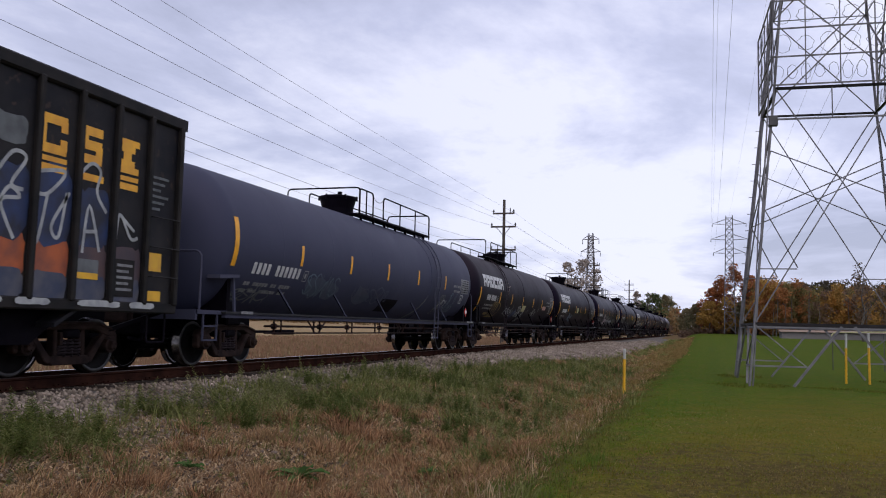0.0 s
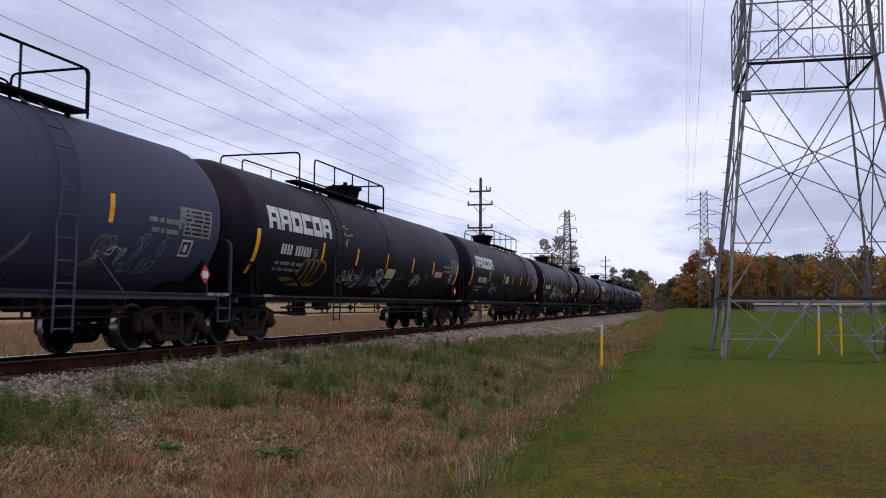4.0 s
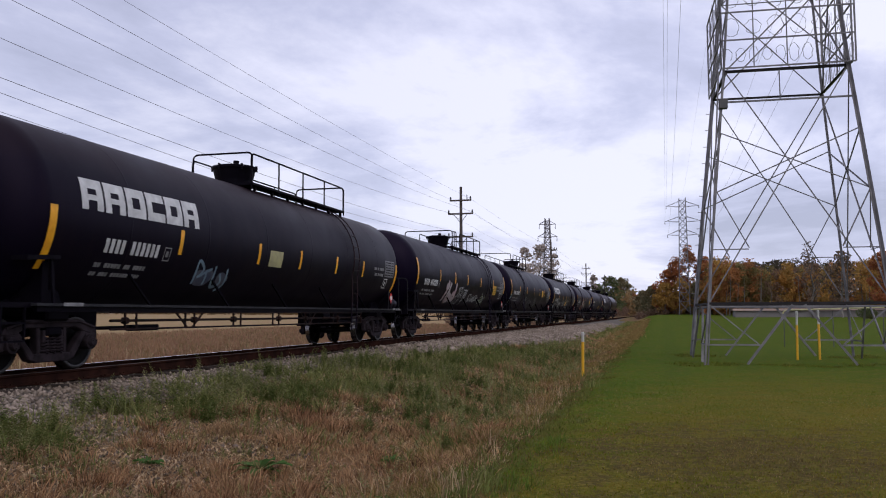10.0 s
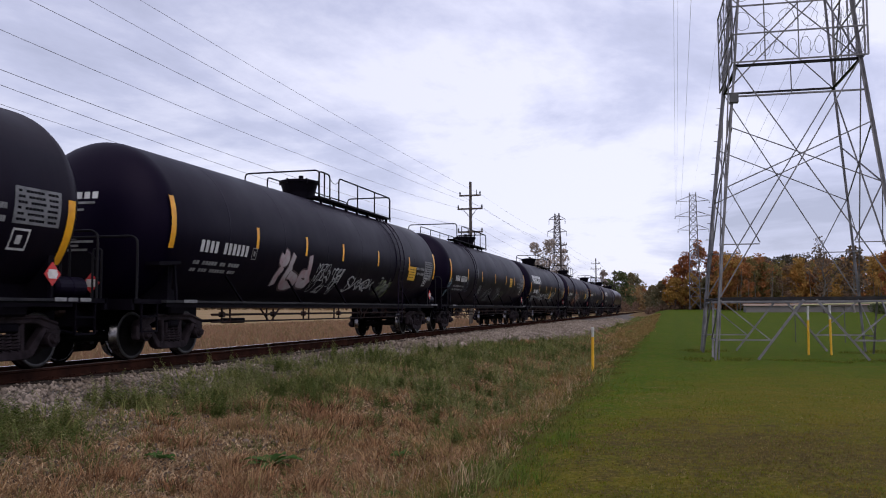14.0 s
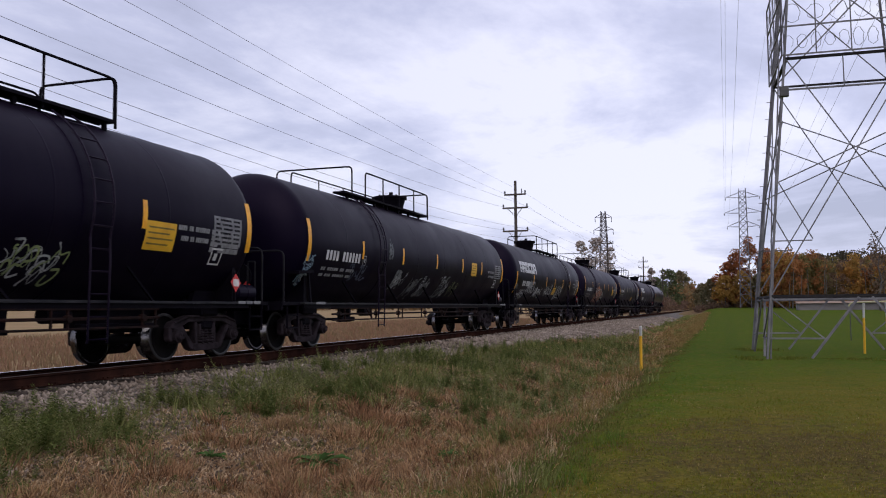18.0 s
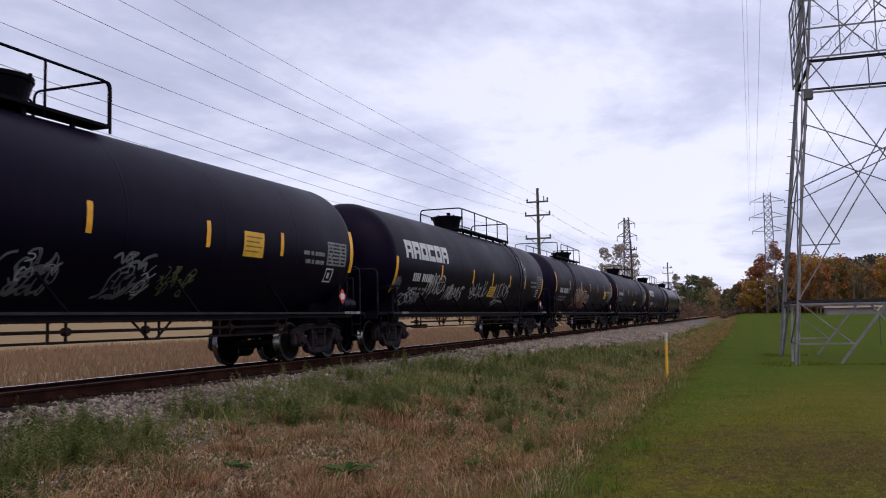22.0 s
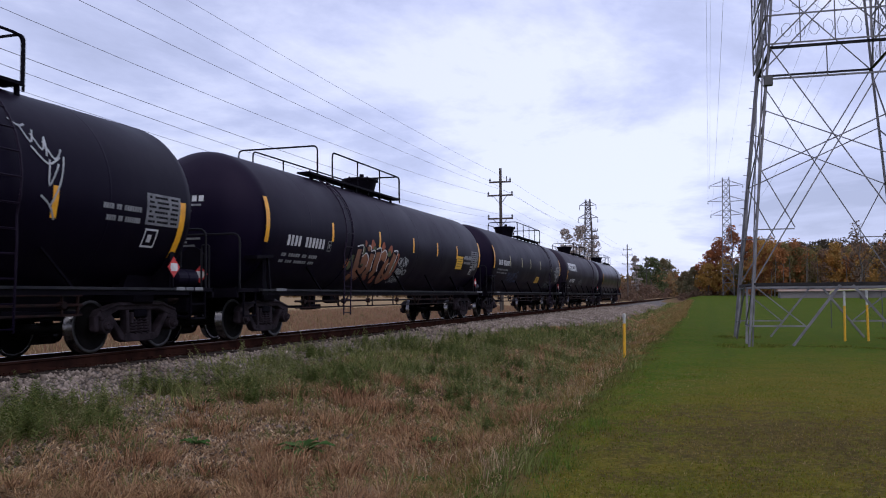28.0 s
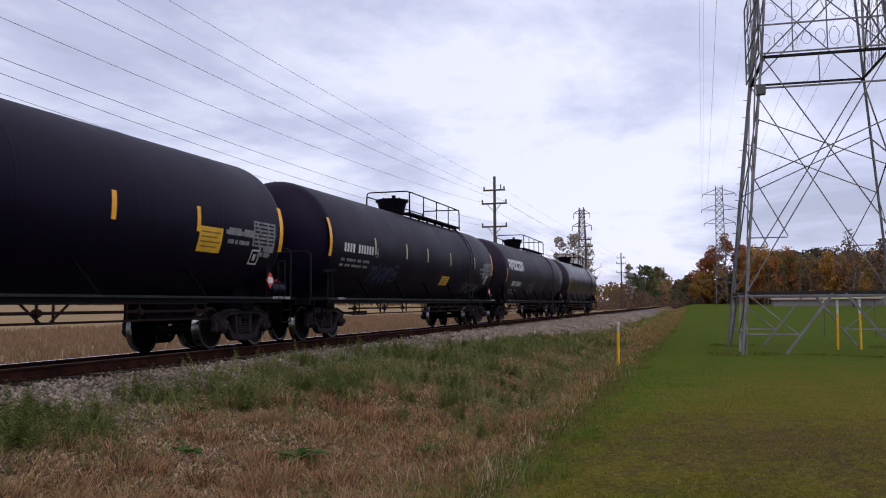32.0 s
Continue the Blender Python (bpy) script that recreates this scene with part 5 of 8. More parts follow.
def hopper_car(end, length=15.6):
    """An open-top hopper with ribbed sides, painted and sprayed over."""
    c = end - length / 2
    car = thing("hopper_car", "black ribbed hopper car with yellow emblem and blue-orange graffiti", "hopper car", pose(TRACK_X, c, RAIL + DATUM), "freight train")
    CARS.append((car, c))
    h, w, zb, zt = length / 2, 1.52, 0.95, 4.0
    for x in (w, -w):
        bm = bmesh.new()
        box(bm, (x, 0, (zb + zt) / 2), (0.02, length - 0.1, zt - zb))
        side = part("side_sheet", bm, M_HOPPER, car)
        bm = bmesh.new()
        box(bm, (x, 0, zt), (0.16, length, 0.2), bevel=0.03)
        part("top_chord", bm, M_HOPPER_RIB, car)
        bm = bmesh.new()
        box(bm, (x, 0, zb), (0.14, length, 0.16), bevel=0.02)
        part("side_sill", bm, M_HOPPER_RIB, car)
        for i, y in enumerate(np.linspace(-h + 0.08, h - 0.08, 21)):
            bm = bmesh.new()
            box(bm, (x + math.copysign(0.065, x), y, (zb + zt) / 2), (0.1, 0.09, zt - zb - 0.1), bevel=0.02)
            part("side_post", bm, M_HOPPER_RIB, car)
    for s in (1, -1):
        bm = bmesh.new()
        box(bm, (0, s * (h - 0.06), 2.95), (2 * w, 0.03, 1.9))
        box(bm, (0, s * h, zt), (2 * w + 0.16, 0.12, 0.18))
        extrude(bm, [(s * (h - 0.06), 2.1), (s * (h - 2.6), 0.7), (s * (h - 2.6), 0.64), (s * (h - 0.06), 2.04)], -w, w)
        part("end_sheet", bm, M_HOPPER, car)
        for x in (w, -w):
            for z in (1.44, 1.9, 2.37):
                bm = bmesh.new()
                hoop(bm, [(x * 1.02, s * (h - 0.1), z), (x * 1.1, s * (h - 0.1), z), (x * 1.1, s * (h - 0.82), z), (x * 1.02, s * (h - 0.82), z)], 0.014, 0.04)
                part("grab_iron", bm, M_HOPPER_RIB, car)
            bm = bmesh.new()
            hoop(bm, [(x, s * (h - 0.2), zb), (x, s * (h - 0.2), 0.42), (x, s * (h - 0.65), 0.42), (x, s * (h - 0.65), zb)], 0.018, 0.05)
            part("sill_step", bm, M_FRAME, car)
            bm = bmesh.new()
            bar(bm, (x * 0.95, s * (h + 0.02), zb), (x * 0.6, s * (h - 1.2), 0.5), 0.06)
            part("end_brace", bm, M_FRAME, car)
        bm = bmesh.new()
        box(bm, (0, s * (h + 0.3), 0.84), (0.34, 0.7, 0.26), bevel=0.04)
        part("coupler", bm, M_TRUCK_RUST, car)
        truck(car, s * (h - 1.75), True)
    bm = bmesh.new()
    box(bm, (0, 0, 0.8), (0.4, length, 0.24))
    part("centre_sill", bm, M_FRAME, car)
    for y in (-4.6, -1.6, 1.6, 4.6):
        bm = bmesh.new()
        extrude(bm, [(y - 1.4, 1.0), (y + 1.4, 1.0), (y + 0.5, 0.4), (y - 0.5, 0.4)], -1.2, 1.2)
        part("hopper_bay", bm, M_FRAME, car)
    # heaped load
    xs, ys = np.linspace(-w + 0.05, w - 0.05, 14), np.linspace(-h + 0.2, h - 0.2, 80)
    r = np.random.default_rng(11)

    def heap(gx, gy):
        return zt - 0.08 + 0.36 * np.cos(gx / w * 1.35) * (0.7 + 0.3 * np.sin(gy * 1.9) * np.sin(gy * 0.7)) + r.normal(0, 0.05, gx.shape)
    part("coal_load", sheet("coal_load", xs, ys, heap, M_COAL), parent=car, label="dark heaped bulk load")
    # painted on the side that faces the lawn, bay by bay
    X = w + 0.014

    def flat_patch(name, y0, y1, z0, z1, m, label, lift=0.0):
        bm = bmesh.new()
        box(bm, (X + lift, (y0 + y1) / 2, (z0 + z1) / 2), (0.006, y1 - y0, z1 - z0))
        return part(name, bm, m, side_near, label)

    side_near = [o for o in car.children if o.name.startswith("side_sheet")][0]
    bay = (length - 0.16) / 20

    def splash(y0, y1, z0, z1, m, label, seed, lift=0.0):
        """A sprayed fill with a wandering edge."""
        q = random.Random(seed)
        bm = bmesh.new()
        n = 22
        cy, cz = (y0 + y1) / 2, (z0 + z1) / 2
        ring = []
        for k in range(n):
            t = 2 * math.pi * k / n
            f = q.uniform(0.82, 1.06)
            ring.append(bm.verts.new((X + lift, cy + (y1 - y0) / 2 * min(1, f * 1.12) * math.copysign(abs(math.cos(t)) ** 0.5, math.cos(t)),
                                      cz + (z1 - z0) / 2 * f * math.copysign(abs(math.sin(t)) ** 0.5, math.sin(t)))))
        mid = bm.verts.new((X + lift, cy, cz))
        for k in range(n):
            bm.faces.new((mid, ring[k], ring[(k + 1) % n]))
        part("graffiti", bm, m, side_near, label)

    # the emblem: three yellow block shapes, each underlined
    emblem = (((-0.2, 0, 0.15, 0.52), (0.04, 0.2, 0.42, 0.13), (0.04, -0.2, 0.42, 0.13), (0.2, 0.13, 0.12, 0.16), (0.2, -0.13, 0.12, 0.16)),
              ((0, 0.2, 0.42, 0.13), (0, 0, 0.4, 0.14), (0, -0.2, 0.42, 0.13), (-0.15, 0.1, 0.13, 0.2), (0.15, -0.1, 0.13, 0.2)),
              ((0, 0.21, 0.54, 0.1), (0, -0.21, 0.54, 0.1), (0, 0, 0.18, 0.4), (0, 0.12, 0.34, 0.12), (0, -0.12, 0.34, 0.12)))
    for k, yc in enumerate((4.94, 5.69, 6.46)):
        for j, (yy, zz, sy, sz) in enumerate(emblem[k] + ((0, -0.34, 0.54, 0.07), (0, -0.46, 0.54, 0.1))[k == 1:]):
            bm = bmesh.new()
            box(bm, (X + 0.0005 * j, yc + yy, 3.22 + zz), (0.006, sy, sz))
            part("emblem_stroke", bm, M_EMBLEM, side_near, "large yellow painted block emblem")
    for i in range(6, 19):
        y = -h + 0.08 + bay * i
        rim = (y + 0.05, y + bay - 0.05)
        splash(*rim, 1.2, 1.88, M_SPRAY_ORANGE if i < 17 else M_SPRAY_ROSE, "orange sprayed band", 40 + i, 0.001)
        splash(*rim, 0.98, 1.4, M_SPRAY_DUSK, "blue-grey sprayed band", 60 + i, 0.002)
        if i < 18:
            splash(*rim, 1.72, 2.75 + 0.12 * math.sin(i * 2.1), M_SPRAY_DEEP, "dark blue sprayed fill", 80 + i, 0.003)
    # white outlined letters that cannot be read
    strokes = ([(-0.6, 2.49), (-0.33, 2.85), (-0.1, 2.8), (-0.32, 2.45), (-0.12, 2.39)], [(-0.52, 2.15), (-0.35, 2.4), (-0.17, 2.29), (-0.47, 2.2), (-0.23, 1.75)],
               [(0.05, 2.41), (0.3, 2.41), (0.6, 2.75), (0.06, 2.67)], [(0.3, 2.41), (0.15, 1.74), (0.02, 2.18)], [(0.65, 2.47), (0.54, 1.86), (0.4, 2.0), (0.7, 2.48)],
               [(0.82, 2.7), (1.09, 2.96), (1.29, 2.87), (1.24, 2.56), (1.46, 2.3)], [(1.0, 1.68), (1.1, 2.36), (1.35, 1.72)], [(1.0, 1.98), (1.29, 2.01)],
               [(1.68, 1.8), (1.75, 2.32), (2.02, 1.99), (2.19, 2.01)], [(1.75, 2.32), (2.1, 2.1)])
    k = 0
    for shift_y in (4.6, 1.55, -1.55):
        for ctrl in strokes:
            if shift_y < 4 and ctrl[0][0] > 1.6:
                continue
            bm = bmesh.new()
            pts = curve_pts([(u * (1 if shift_y > 4 else 1.1) + shift_y, v) for u, v in ctrl])
            rows = []
            k += 1
            for q, (a, b) in enumerate(pts):
                p0, p2 = pts[max(0, q - 1)], pts[min(len(pts) - 1, q + 1)]
                dy, dz = p2[0] - p0[0], p2[1] - p0[1]
                dd = math.hypot(dy, dz) or 1
                rows.append([bm.verts.new((X + 0.006 + 0.0004 * (k % 12), a + sg * -dz / dd * 0.026, b + sg * dy / dd * 0.026)) for sg in (1, -1)])
            for p, q in zip(rows, rows[1:]):
                bm.faces.new((p[0], p[1], q[1], q[0]))
            part("graffiti", bm, M_SPRAY, side_near, "white sprayed outline")
    for k in range(7):
        splash(6.6 - 1.1 * k, 7.2 - 1.1 * k + 0.3 * (k % 2), 0.93, 1.03, M_SPRAY, "white overspray along the sill", 20 + k, 0.07)
    splash(3.9, 4.5, 2.95, 3.35, M_SPRAY_DIM, "pale blurred spray", 3, 0.004)
    flat_patch("label_panel", 7.06, 7.4, 1.53, 1.82, M_YSIGN, "small yellow panel", 0.008)
    flat_patch("label_panel", 7.1, 7.42, 1.06, 1.22, M_YSIGN, "small yellow panel", 0.008)
    flat_patch("label_panel", 5.5, 5.95, 1.4, 1.6, M_SPRAY_DIM, "grey stencilled panel", 0.008)
    flat_patch("label_panel", 5.5, 5.95, 1.32, 1.41, M_YSIGN, "narrow yellow strip", 0.009)
    flat_patch("label_panel", 6.3, 6.75, 1.1, 1.66, M_HOPPER_RIB, "dark stencilled panel", 0.008)
    for j in range(5):
        flat_patch("data_line", 6.35, 6.7 - 0.08 * (j % 2), 1.55 - 0.09 * j, 1.59 - 0.09 * j, M_STENCIL, "", 0.012)
    for j in range(6):
        flat_patch("data_line", 7.05, 7.5 - 0.1 * (j % 3), 3.0 - 0.1 * j, 3.04 - 0.1 * j, M_SPRAY_DIM, "", 0.006)
    return car


hopper_car(11.92)

L_Y, L_T, L_P, L_G = "yellow warning label", "pale tan label", "faded pink label", "grey stencilled panel"


def strips(first, rest, tall0=0.92, tall=0.44):
    return [(first, tall0)] + [(y, tall0 if y > 7 else tall) for y in rest]


# 1: slate grey car
g = tank_car(21.95, 8.55, M_TANK_GREY, "slate grey tank car with dull blue graffiti and yellow strips", (-0.7, 5.35), (0.3, 1.1), 4.1,
             strips(-8.1, (-5.4, -2.75, -0.2, 2.35, 5.1)), 2.22, dome=-0.45, marks=(-7.35, -5.3, 1.83), rusty=True, bands=(3.6,), trim=M_TANK_GREY,
             panels=[(6.9, 7.5, 2.05, 2.45, M_STENCIL, L_G), (0.0, 1.2, 1.15, 1.5, M_FRAME, "dark repainted patch")])
spots(g, [(-4.4, 1.6, 0.5, 0.25), (-3.6, 1.55, 0.45, 0.22), (-1.6, 1.5, 0.5, 0.2)], M_SPRAY_VEIL, "thin blue sprayed haze", 0.005)
scrawl(g, -4.9, -3.2, 1.35, 1.95, M_SPRAY_HAZE, 21, 0.025, 5)
scrawl(g, -7.6, -6.3, 1.15, 1.5, M_SPRAY_DIM, 22, 0.03, 4)
scrawl(g, -2.2, 0.2, 1.3, 1.8, M_SPRAY_VEIL, 23, 0.03, 5)
tangle(g, 5.0, 1.5, 0.5, 0.3, M_SPRAY_DIM, 24, 10, 0.03)
tangle(g, 6.1, 1.6, 0.5, 0.3, M_SPRAY_HAZE, 25, 12, 0.03)
tangle(g, 5.4, 1.45, 0.4, 0.2, M_SPRAY, 26, 5, 0.02, 0.014)
bm = bmesh.new()
ribbon(bm, curve_pts([(2.9, 1.0), (3.25, 1.25), (3.5, 1.55), (3.62, 1.75)], 5), 0.09)
part("chalk_streak", bm, M_SPRAY_DIM, g, "pale curved streak")
# 2: dusty black car with a large emblem
g = tank_car(39.7, 8.45, M_TANK_DUSTY, "dusty black tank car with white emblem and gold and white graffiti", (-4.75, 1.45), (-4.65, -3.75), -3.9,
             strips(-8.0, (-4.7, -2.45, -0.05, 2.4, 4.7, 7.9)), 2.04, logo=(-7.55, -4.2), marks=(-6.9, -5.35, 1.98), rusty=True, bands=(0.0,), pale_stripes=False,
             panels=[(0.02, 0.82, 1.56, 1.84, M_YELLOW_PALE, L_T), (5.0, 5.9, 1.75, 1.95, M_PINK, L_P)])
strokes(g, ([(-5.75, 1.3), (-5.6, 1.74), (-5.4, 1.8), (-5.36, 1.5), (-5.56, 1.22)], [(-5.38, 1.24), (-5.3, 1.78), (-5.1, 1.78), (-5.12, 1.3)], [(-5.14, 1.26), (-5.02, 1.78), (-4.82, 1.76), (-4.86, 1.28)],
            [(-4.88, 1.26), (-4.7, 1.8), (-4.3, 1.68), (-4.4, 1.34), (-4.86, 1.24)], [(-5.8, 1.22), (-5.3, 1.24), (-4.5, 1.24)]), 0.05, M_SPRAY_GOLD, "dull gold sprayed outline", 0.009)
spots(g, [(-6.1, 1.34, 0.3, 0.06)], M_SPRAY_GOLD, "dull gold sprayed bar", 0.008)
strokes(g, ([(-3.46, 2.83), (-3.42, 2.76), (-3.27, 2.82)], [(-3.3, 2.73), (-3.16, 2.72)], [(-3.52, 2.53), (-3.36, 2.6), (-3.28, 2.54), (-2.84, 2.6)],
            [(-3.17, 2.47), (-3.29, 2.39), (-3.38, 2.39)], [(-3.21, 2.46), (-3.36, 2.3), (-3.28, 2.33), (-3.32, 2.22)]), 0.035, M_SPRAY_TAN, "thin tan sprayed flourishes", 0.009)
strokes(g, ([(-3.21, 1.41), (-3.09, 1.63), (-2.91, 1.58), (-3.14, 1.44), (-2.89, 1.47), (-2.86, 1.38), (-3.19, 1.39)], [(-2.85, 1.56), (-2.76, 1.35), (-2.66, 1.55), (-2.64, 1.42), (-2.45, 1.45)],
            [(-2.79, 1.67), (-2.45, 1.47), (-2.55, 1.71), (-2.37, 1.37), (-2.58, 1.31)], [(-2.36, 1.58), (-2.36, 1.46), (-2.15, 1.41), (-2.13, 1.54), (-2.31, 1.59)],
            [(-2.04, 1.46), (-2.04, 1.6), (-1.93, 1.44), (-1.84, 1.63), (-1.86, 1.77), (-1.75, 1.43), (-1.57, 1.57)], [(-1.76, 1.44), (-1.85, 1.27), (-2.09, 1.29), (-1.79, 1.37)]),
        0.032, M_SPRAY, "white sprayed scrawl that cannot be read", 0.009)
tangle(g, -1.18, 1.5, 0.26, 0.2, M_SPRAY_DEEP, 31, 12, 0.07, 0.006, "dark violet rubbed-out tag")
tangle(g, -0.48, 1.56, 0.42, 0.23, M_SPRAY, 33, 16, 0.026)
tangle(g, 0.5, 1.31, 0.4, 0.2, M_SPRAY, 35, 12, 0.024)
tangle(g, 1.5, 1.65, 0.3, 0.1, M_SPRAY_DIM, 36, 6, 0.02)
tangle(g, 3.05, 1.56, 0.5, 0.18, M_SPRAY, 34, 15, 0.024)
tangle(g, 4.0, 1.74, 0.14, 0.1, M_SPRAY_DIM, 37, 5, 0.02)
# 3
g = tank_car(58.0, 8.4, M_TANK_CROWN, "black tank car with large white emblem and pale blue tag", (-0.6, 5.17), None, 4.15,
             strips(-7.95, (-4.6, -1.55, 0.6, 2.9, 4.95, 8.0)), 2.09, logo=(-7.35, -4.0), marks=(-6.7, -5.2, 1.88), pale_stripes=False,
             panels=[(-1.05, -0.4, 1.85, 2.2, M_YELLOW_PALE, "pale yellow label")])
strokes(g, ([(-3.78, 1.38), (-3.86, 1.8), (-3.6, 1.66), (-3.72, 1.5)], [(-3.68, 1.52), (-3.46, 1.62), (-3.3, 1.68)], [(-3.48, 1.66), (-3.38, 1.38)],
            [(-3.2, 1.74), (-3.06, 1.36), (-2.78, 1.42), (-2.96, 1.6)], [(-2.72, 1.7), (-2.62, 1.4), (-2.8, 1.28)]), 0.06, M_SPRAY_BLUE, "pale blue sprayed tag that cannot be read", 0.009)
spots(g, [(-3.5, 1.5, 0.35, 0.18), (-2.8, 1.48, 0.22, 0.16)], M_SPRAY_DUSK, "thin blue overspray", 0.005)
# 4
g = tank_car(76.9, 8.65, M_TANK, "matt black tank car with white and rose graffiti and yellow strips", (-0.4, 5.45), (0.35, 1.0), 4.3,
             strips(-8.3, (-5.2, -2.75, -0.45, 2.3, 5.3, 8.3)), 2.28, dome=0.0, marks=(-7.35, -5.5, 1.98), bands=(4.0,),
             panels=[(5.35, 6.1, 1.75, 2.2, M_YSIGN, L_Y), (7.1, 8.0, 1.8, 2.2, M_STENCIL, L_G)])
ROSE = ([(-3.92, 2.02), (-3.96, 1.88), (-3.72, 1.86), (-3.7, 2.0), (-3.86, 2.06)], [(-3.36, 2.06), (-3.44, 1.82), (-3.38, 1.66)], [(-3.8, 1.76), (-3.94, 1.56), (-3.9, 1.34)],
        [(-3.44, 1.76), (-3.52, 1.5), (-3.36, 1.36), (-2.96, 1.38), (-2.92, 1.5), (-3.36, 1.6)], [(-2.46, 2.08), (-2.32, 1.56), (-2.1, 1.4)], [(-2.42, 1.64), (-2.72, 1.62), (-2.62, 1.44), (-2.2, 1.4)])
strokes(g, ROSE, 0.27, M_SPRAY_ROSE, "dusky rose sprayed halo", 0.005)
strokes(g, ROSE, 0.19, M_SPRAY_PINK, "pale rose fat sprayed strokes", 0.009)
tangle(g, -1.5, 1.58, 0.45, 0.34, M_SPRAY, 53, 14, 0.026)
tangle(g, -0.65, 1.52, 0.42, 0.32, M_SPRAY, 56, 13, 0.026)
scrawl(g, 0.3, 2.4, 1.3, 1.7, M_SPRAY, 54, 0.045, 5)
tangle(g, 3.2, 1.45, 0.55, 0.28, M_SPRAY, 55, 10, 0.024)
tangle(g, 3.4, 1.42, 0.5, 0.24, M_SPRAY_GREEN, 57, 8, 0.026, 0.016)
# 5
g = tank_car(95.9, 8.65, M_TANK, "matt black tank car with faint green and grey graffiti", (-4.95, 1.42), (-4.5, -3.6), -4.3,
             strips(-8.25, (-5.4, -2.65, 0.25, 2.95, 5.3, 8.3)), 2.25, marks=(-7.4, -5.5, 2.03), bands=(-4.0,),
             panels=[(4.0, 4.65, 1.95, 2.4, M_YSIGN, L_Y), (7.2, 7.9, 1.95, 2.45, M_STENCIL, L_G)])
tangle(g, -8.2, 1.66, 0.2, 0.32, M_SPRAY_BLUE, 61, 9, 0.02)
tangle(g, -8.15, 1.55, 0.18, 0.2, M_SPRAY, 69, 6, 0.014, 0.014)
tangle(g, -5.5, 1.68, 0.55, 0.2, M_SPRAY_VEIL, 66, 12, 0.03)
tangle(g, -3.55, 2.4, 0.14, 0.26, M_SPRAY_DIM, 65, 9, 0.022)
tangle(g, -2.6, 1.6, 0.42, 0.24, M_SPRAY_DIM, 60, 9, 0.05)
tangle(g, -2.6, 1.6, 0.4, 0.22, M_SPRAY, 62, 9, 0.018, 0.014)
tangle(g, -1.3, 1.42, 0.4, 0.3, M_SPRAY_DIM, 63, 14, 0.035)
tangle(g, -0.45, 1.48, 0.42, 0.28, M_SPRAY_DIM, 67, 14, 0.035)
tangle(g, -0.5, 1.5, 0.38, 0.2, M_SPRAY, 59, 5, 0.018, 0.016)
tangle(g, 1.3, 1.5, 0.5, 0.32, M_SPRAY_DIM, 64, 14, 0.035)
tangle(g, 1.55, 1.52, 0.45, 0.28, M_SPRAY, 58, 6, 0.016, 0.016)
tangle(g, 2.4, 1.46, 0.6, 0.22, M_SPRAY_GREEN_DARK, 68, 12, 0.028, 0.02)
# 6
g = tank_car(114.85, 8.45, M_TANK_DARK, "black tank car with large white emblem and long white graffiti", (-0.6, 5.12), None, 4.1,
             strips(-8.0, (-4.65, -1.65, 0.55, 2.8, 5.0, 7.9)), 2.1, logo=(-7.4, -4.05), marks=(-6.8, -5.3, 1.9),
             panels=[(0.35, 1.1, 1.5, 1.85, M_YSIGN, L_Y)])
scrawl(g, -7.3, -5.8, 1.15, 1.55, M_SPRAY, 71, 0.035, 6)
scrawl(g, -5.6, -4.3, 1.35, 2.1, M_SPRAY, 72, 0.045, 3)
scrawl(g, -3.9, -2.4, 1.3, 1.8, M_SPRAY, 73, 0.04, 6)
strokes(g, ([(-1.76, 1.76), (-1.64, 1.62), (-1.48, 1.6)], [(-1.56, 1.88), (-1.48, 1.6), (-1.54, 1.44)], [(-1.4, 1.54), (-1.38, 1.78), (-1.24, 1.46), (-1.38, 1.42)],
            [(-1.18, 1.88), (-1.16, 1.56), (-0.86, 1.56), (-0.98, 1.92)], [(-0.92, 1.72), (-0.64, 1.76), (-0.76, 1.48)], [(-0.56, 1.84), (-0.72, 1.52), (-0.72, 1.4)],
            [(-0.64, 1.56), (-0.42, 1.48), (-0.34, 1.48)], [(-0.32, 2.02), (-0.28, 1.54), (-0.22, 1.42)], [(-0.08, 2.0), (-0.24, 1.6), (-0.04, 1.52), (0.14, 1.72)]),
        0.05, M_SPRAY, "white sprayed scrawl that cannot be read", 0.009, 4)
strokes(g, ([(0.96, 1.78), (1.06, 1.92), (1.12, 1.5), (1.3, 1.54)], [(1.32, 1.92), (1.36, 1.5), (1.58, 1.52), (1.56, 1.96)], [(1.84, 1.96), (1.64, 1.92), (1.66, 1.54), (1.9, 1.52)],
            [(2.0, 2.0), (2.02, 1.54)], [(2.24, 1.94), (2.04, 1.76), (2.28, 1.56)], [(2.34, 1.94), (2.48, 1.76), (2.68, 2.0), (2.44, 1.42), (2.66, 1.34), (2.84, 1.54), (2.74, 1.74), (2.46, 1.64)],
            [(1.28, 1.3), (1.5, 1.4), (1.92, 1.38), (2.44, 1.36)], [(1.28, 1.3), (1.58, 1.34), (1.6, 1.22), (1.96, 1.34)]),
        0.048, M_SPRAY, "white sprayed word that reads lucky", 0.009, 4)
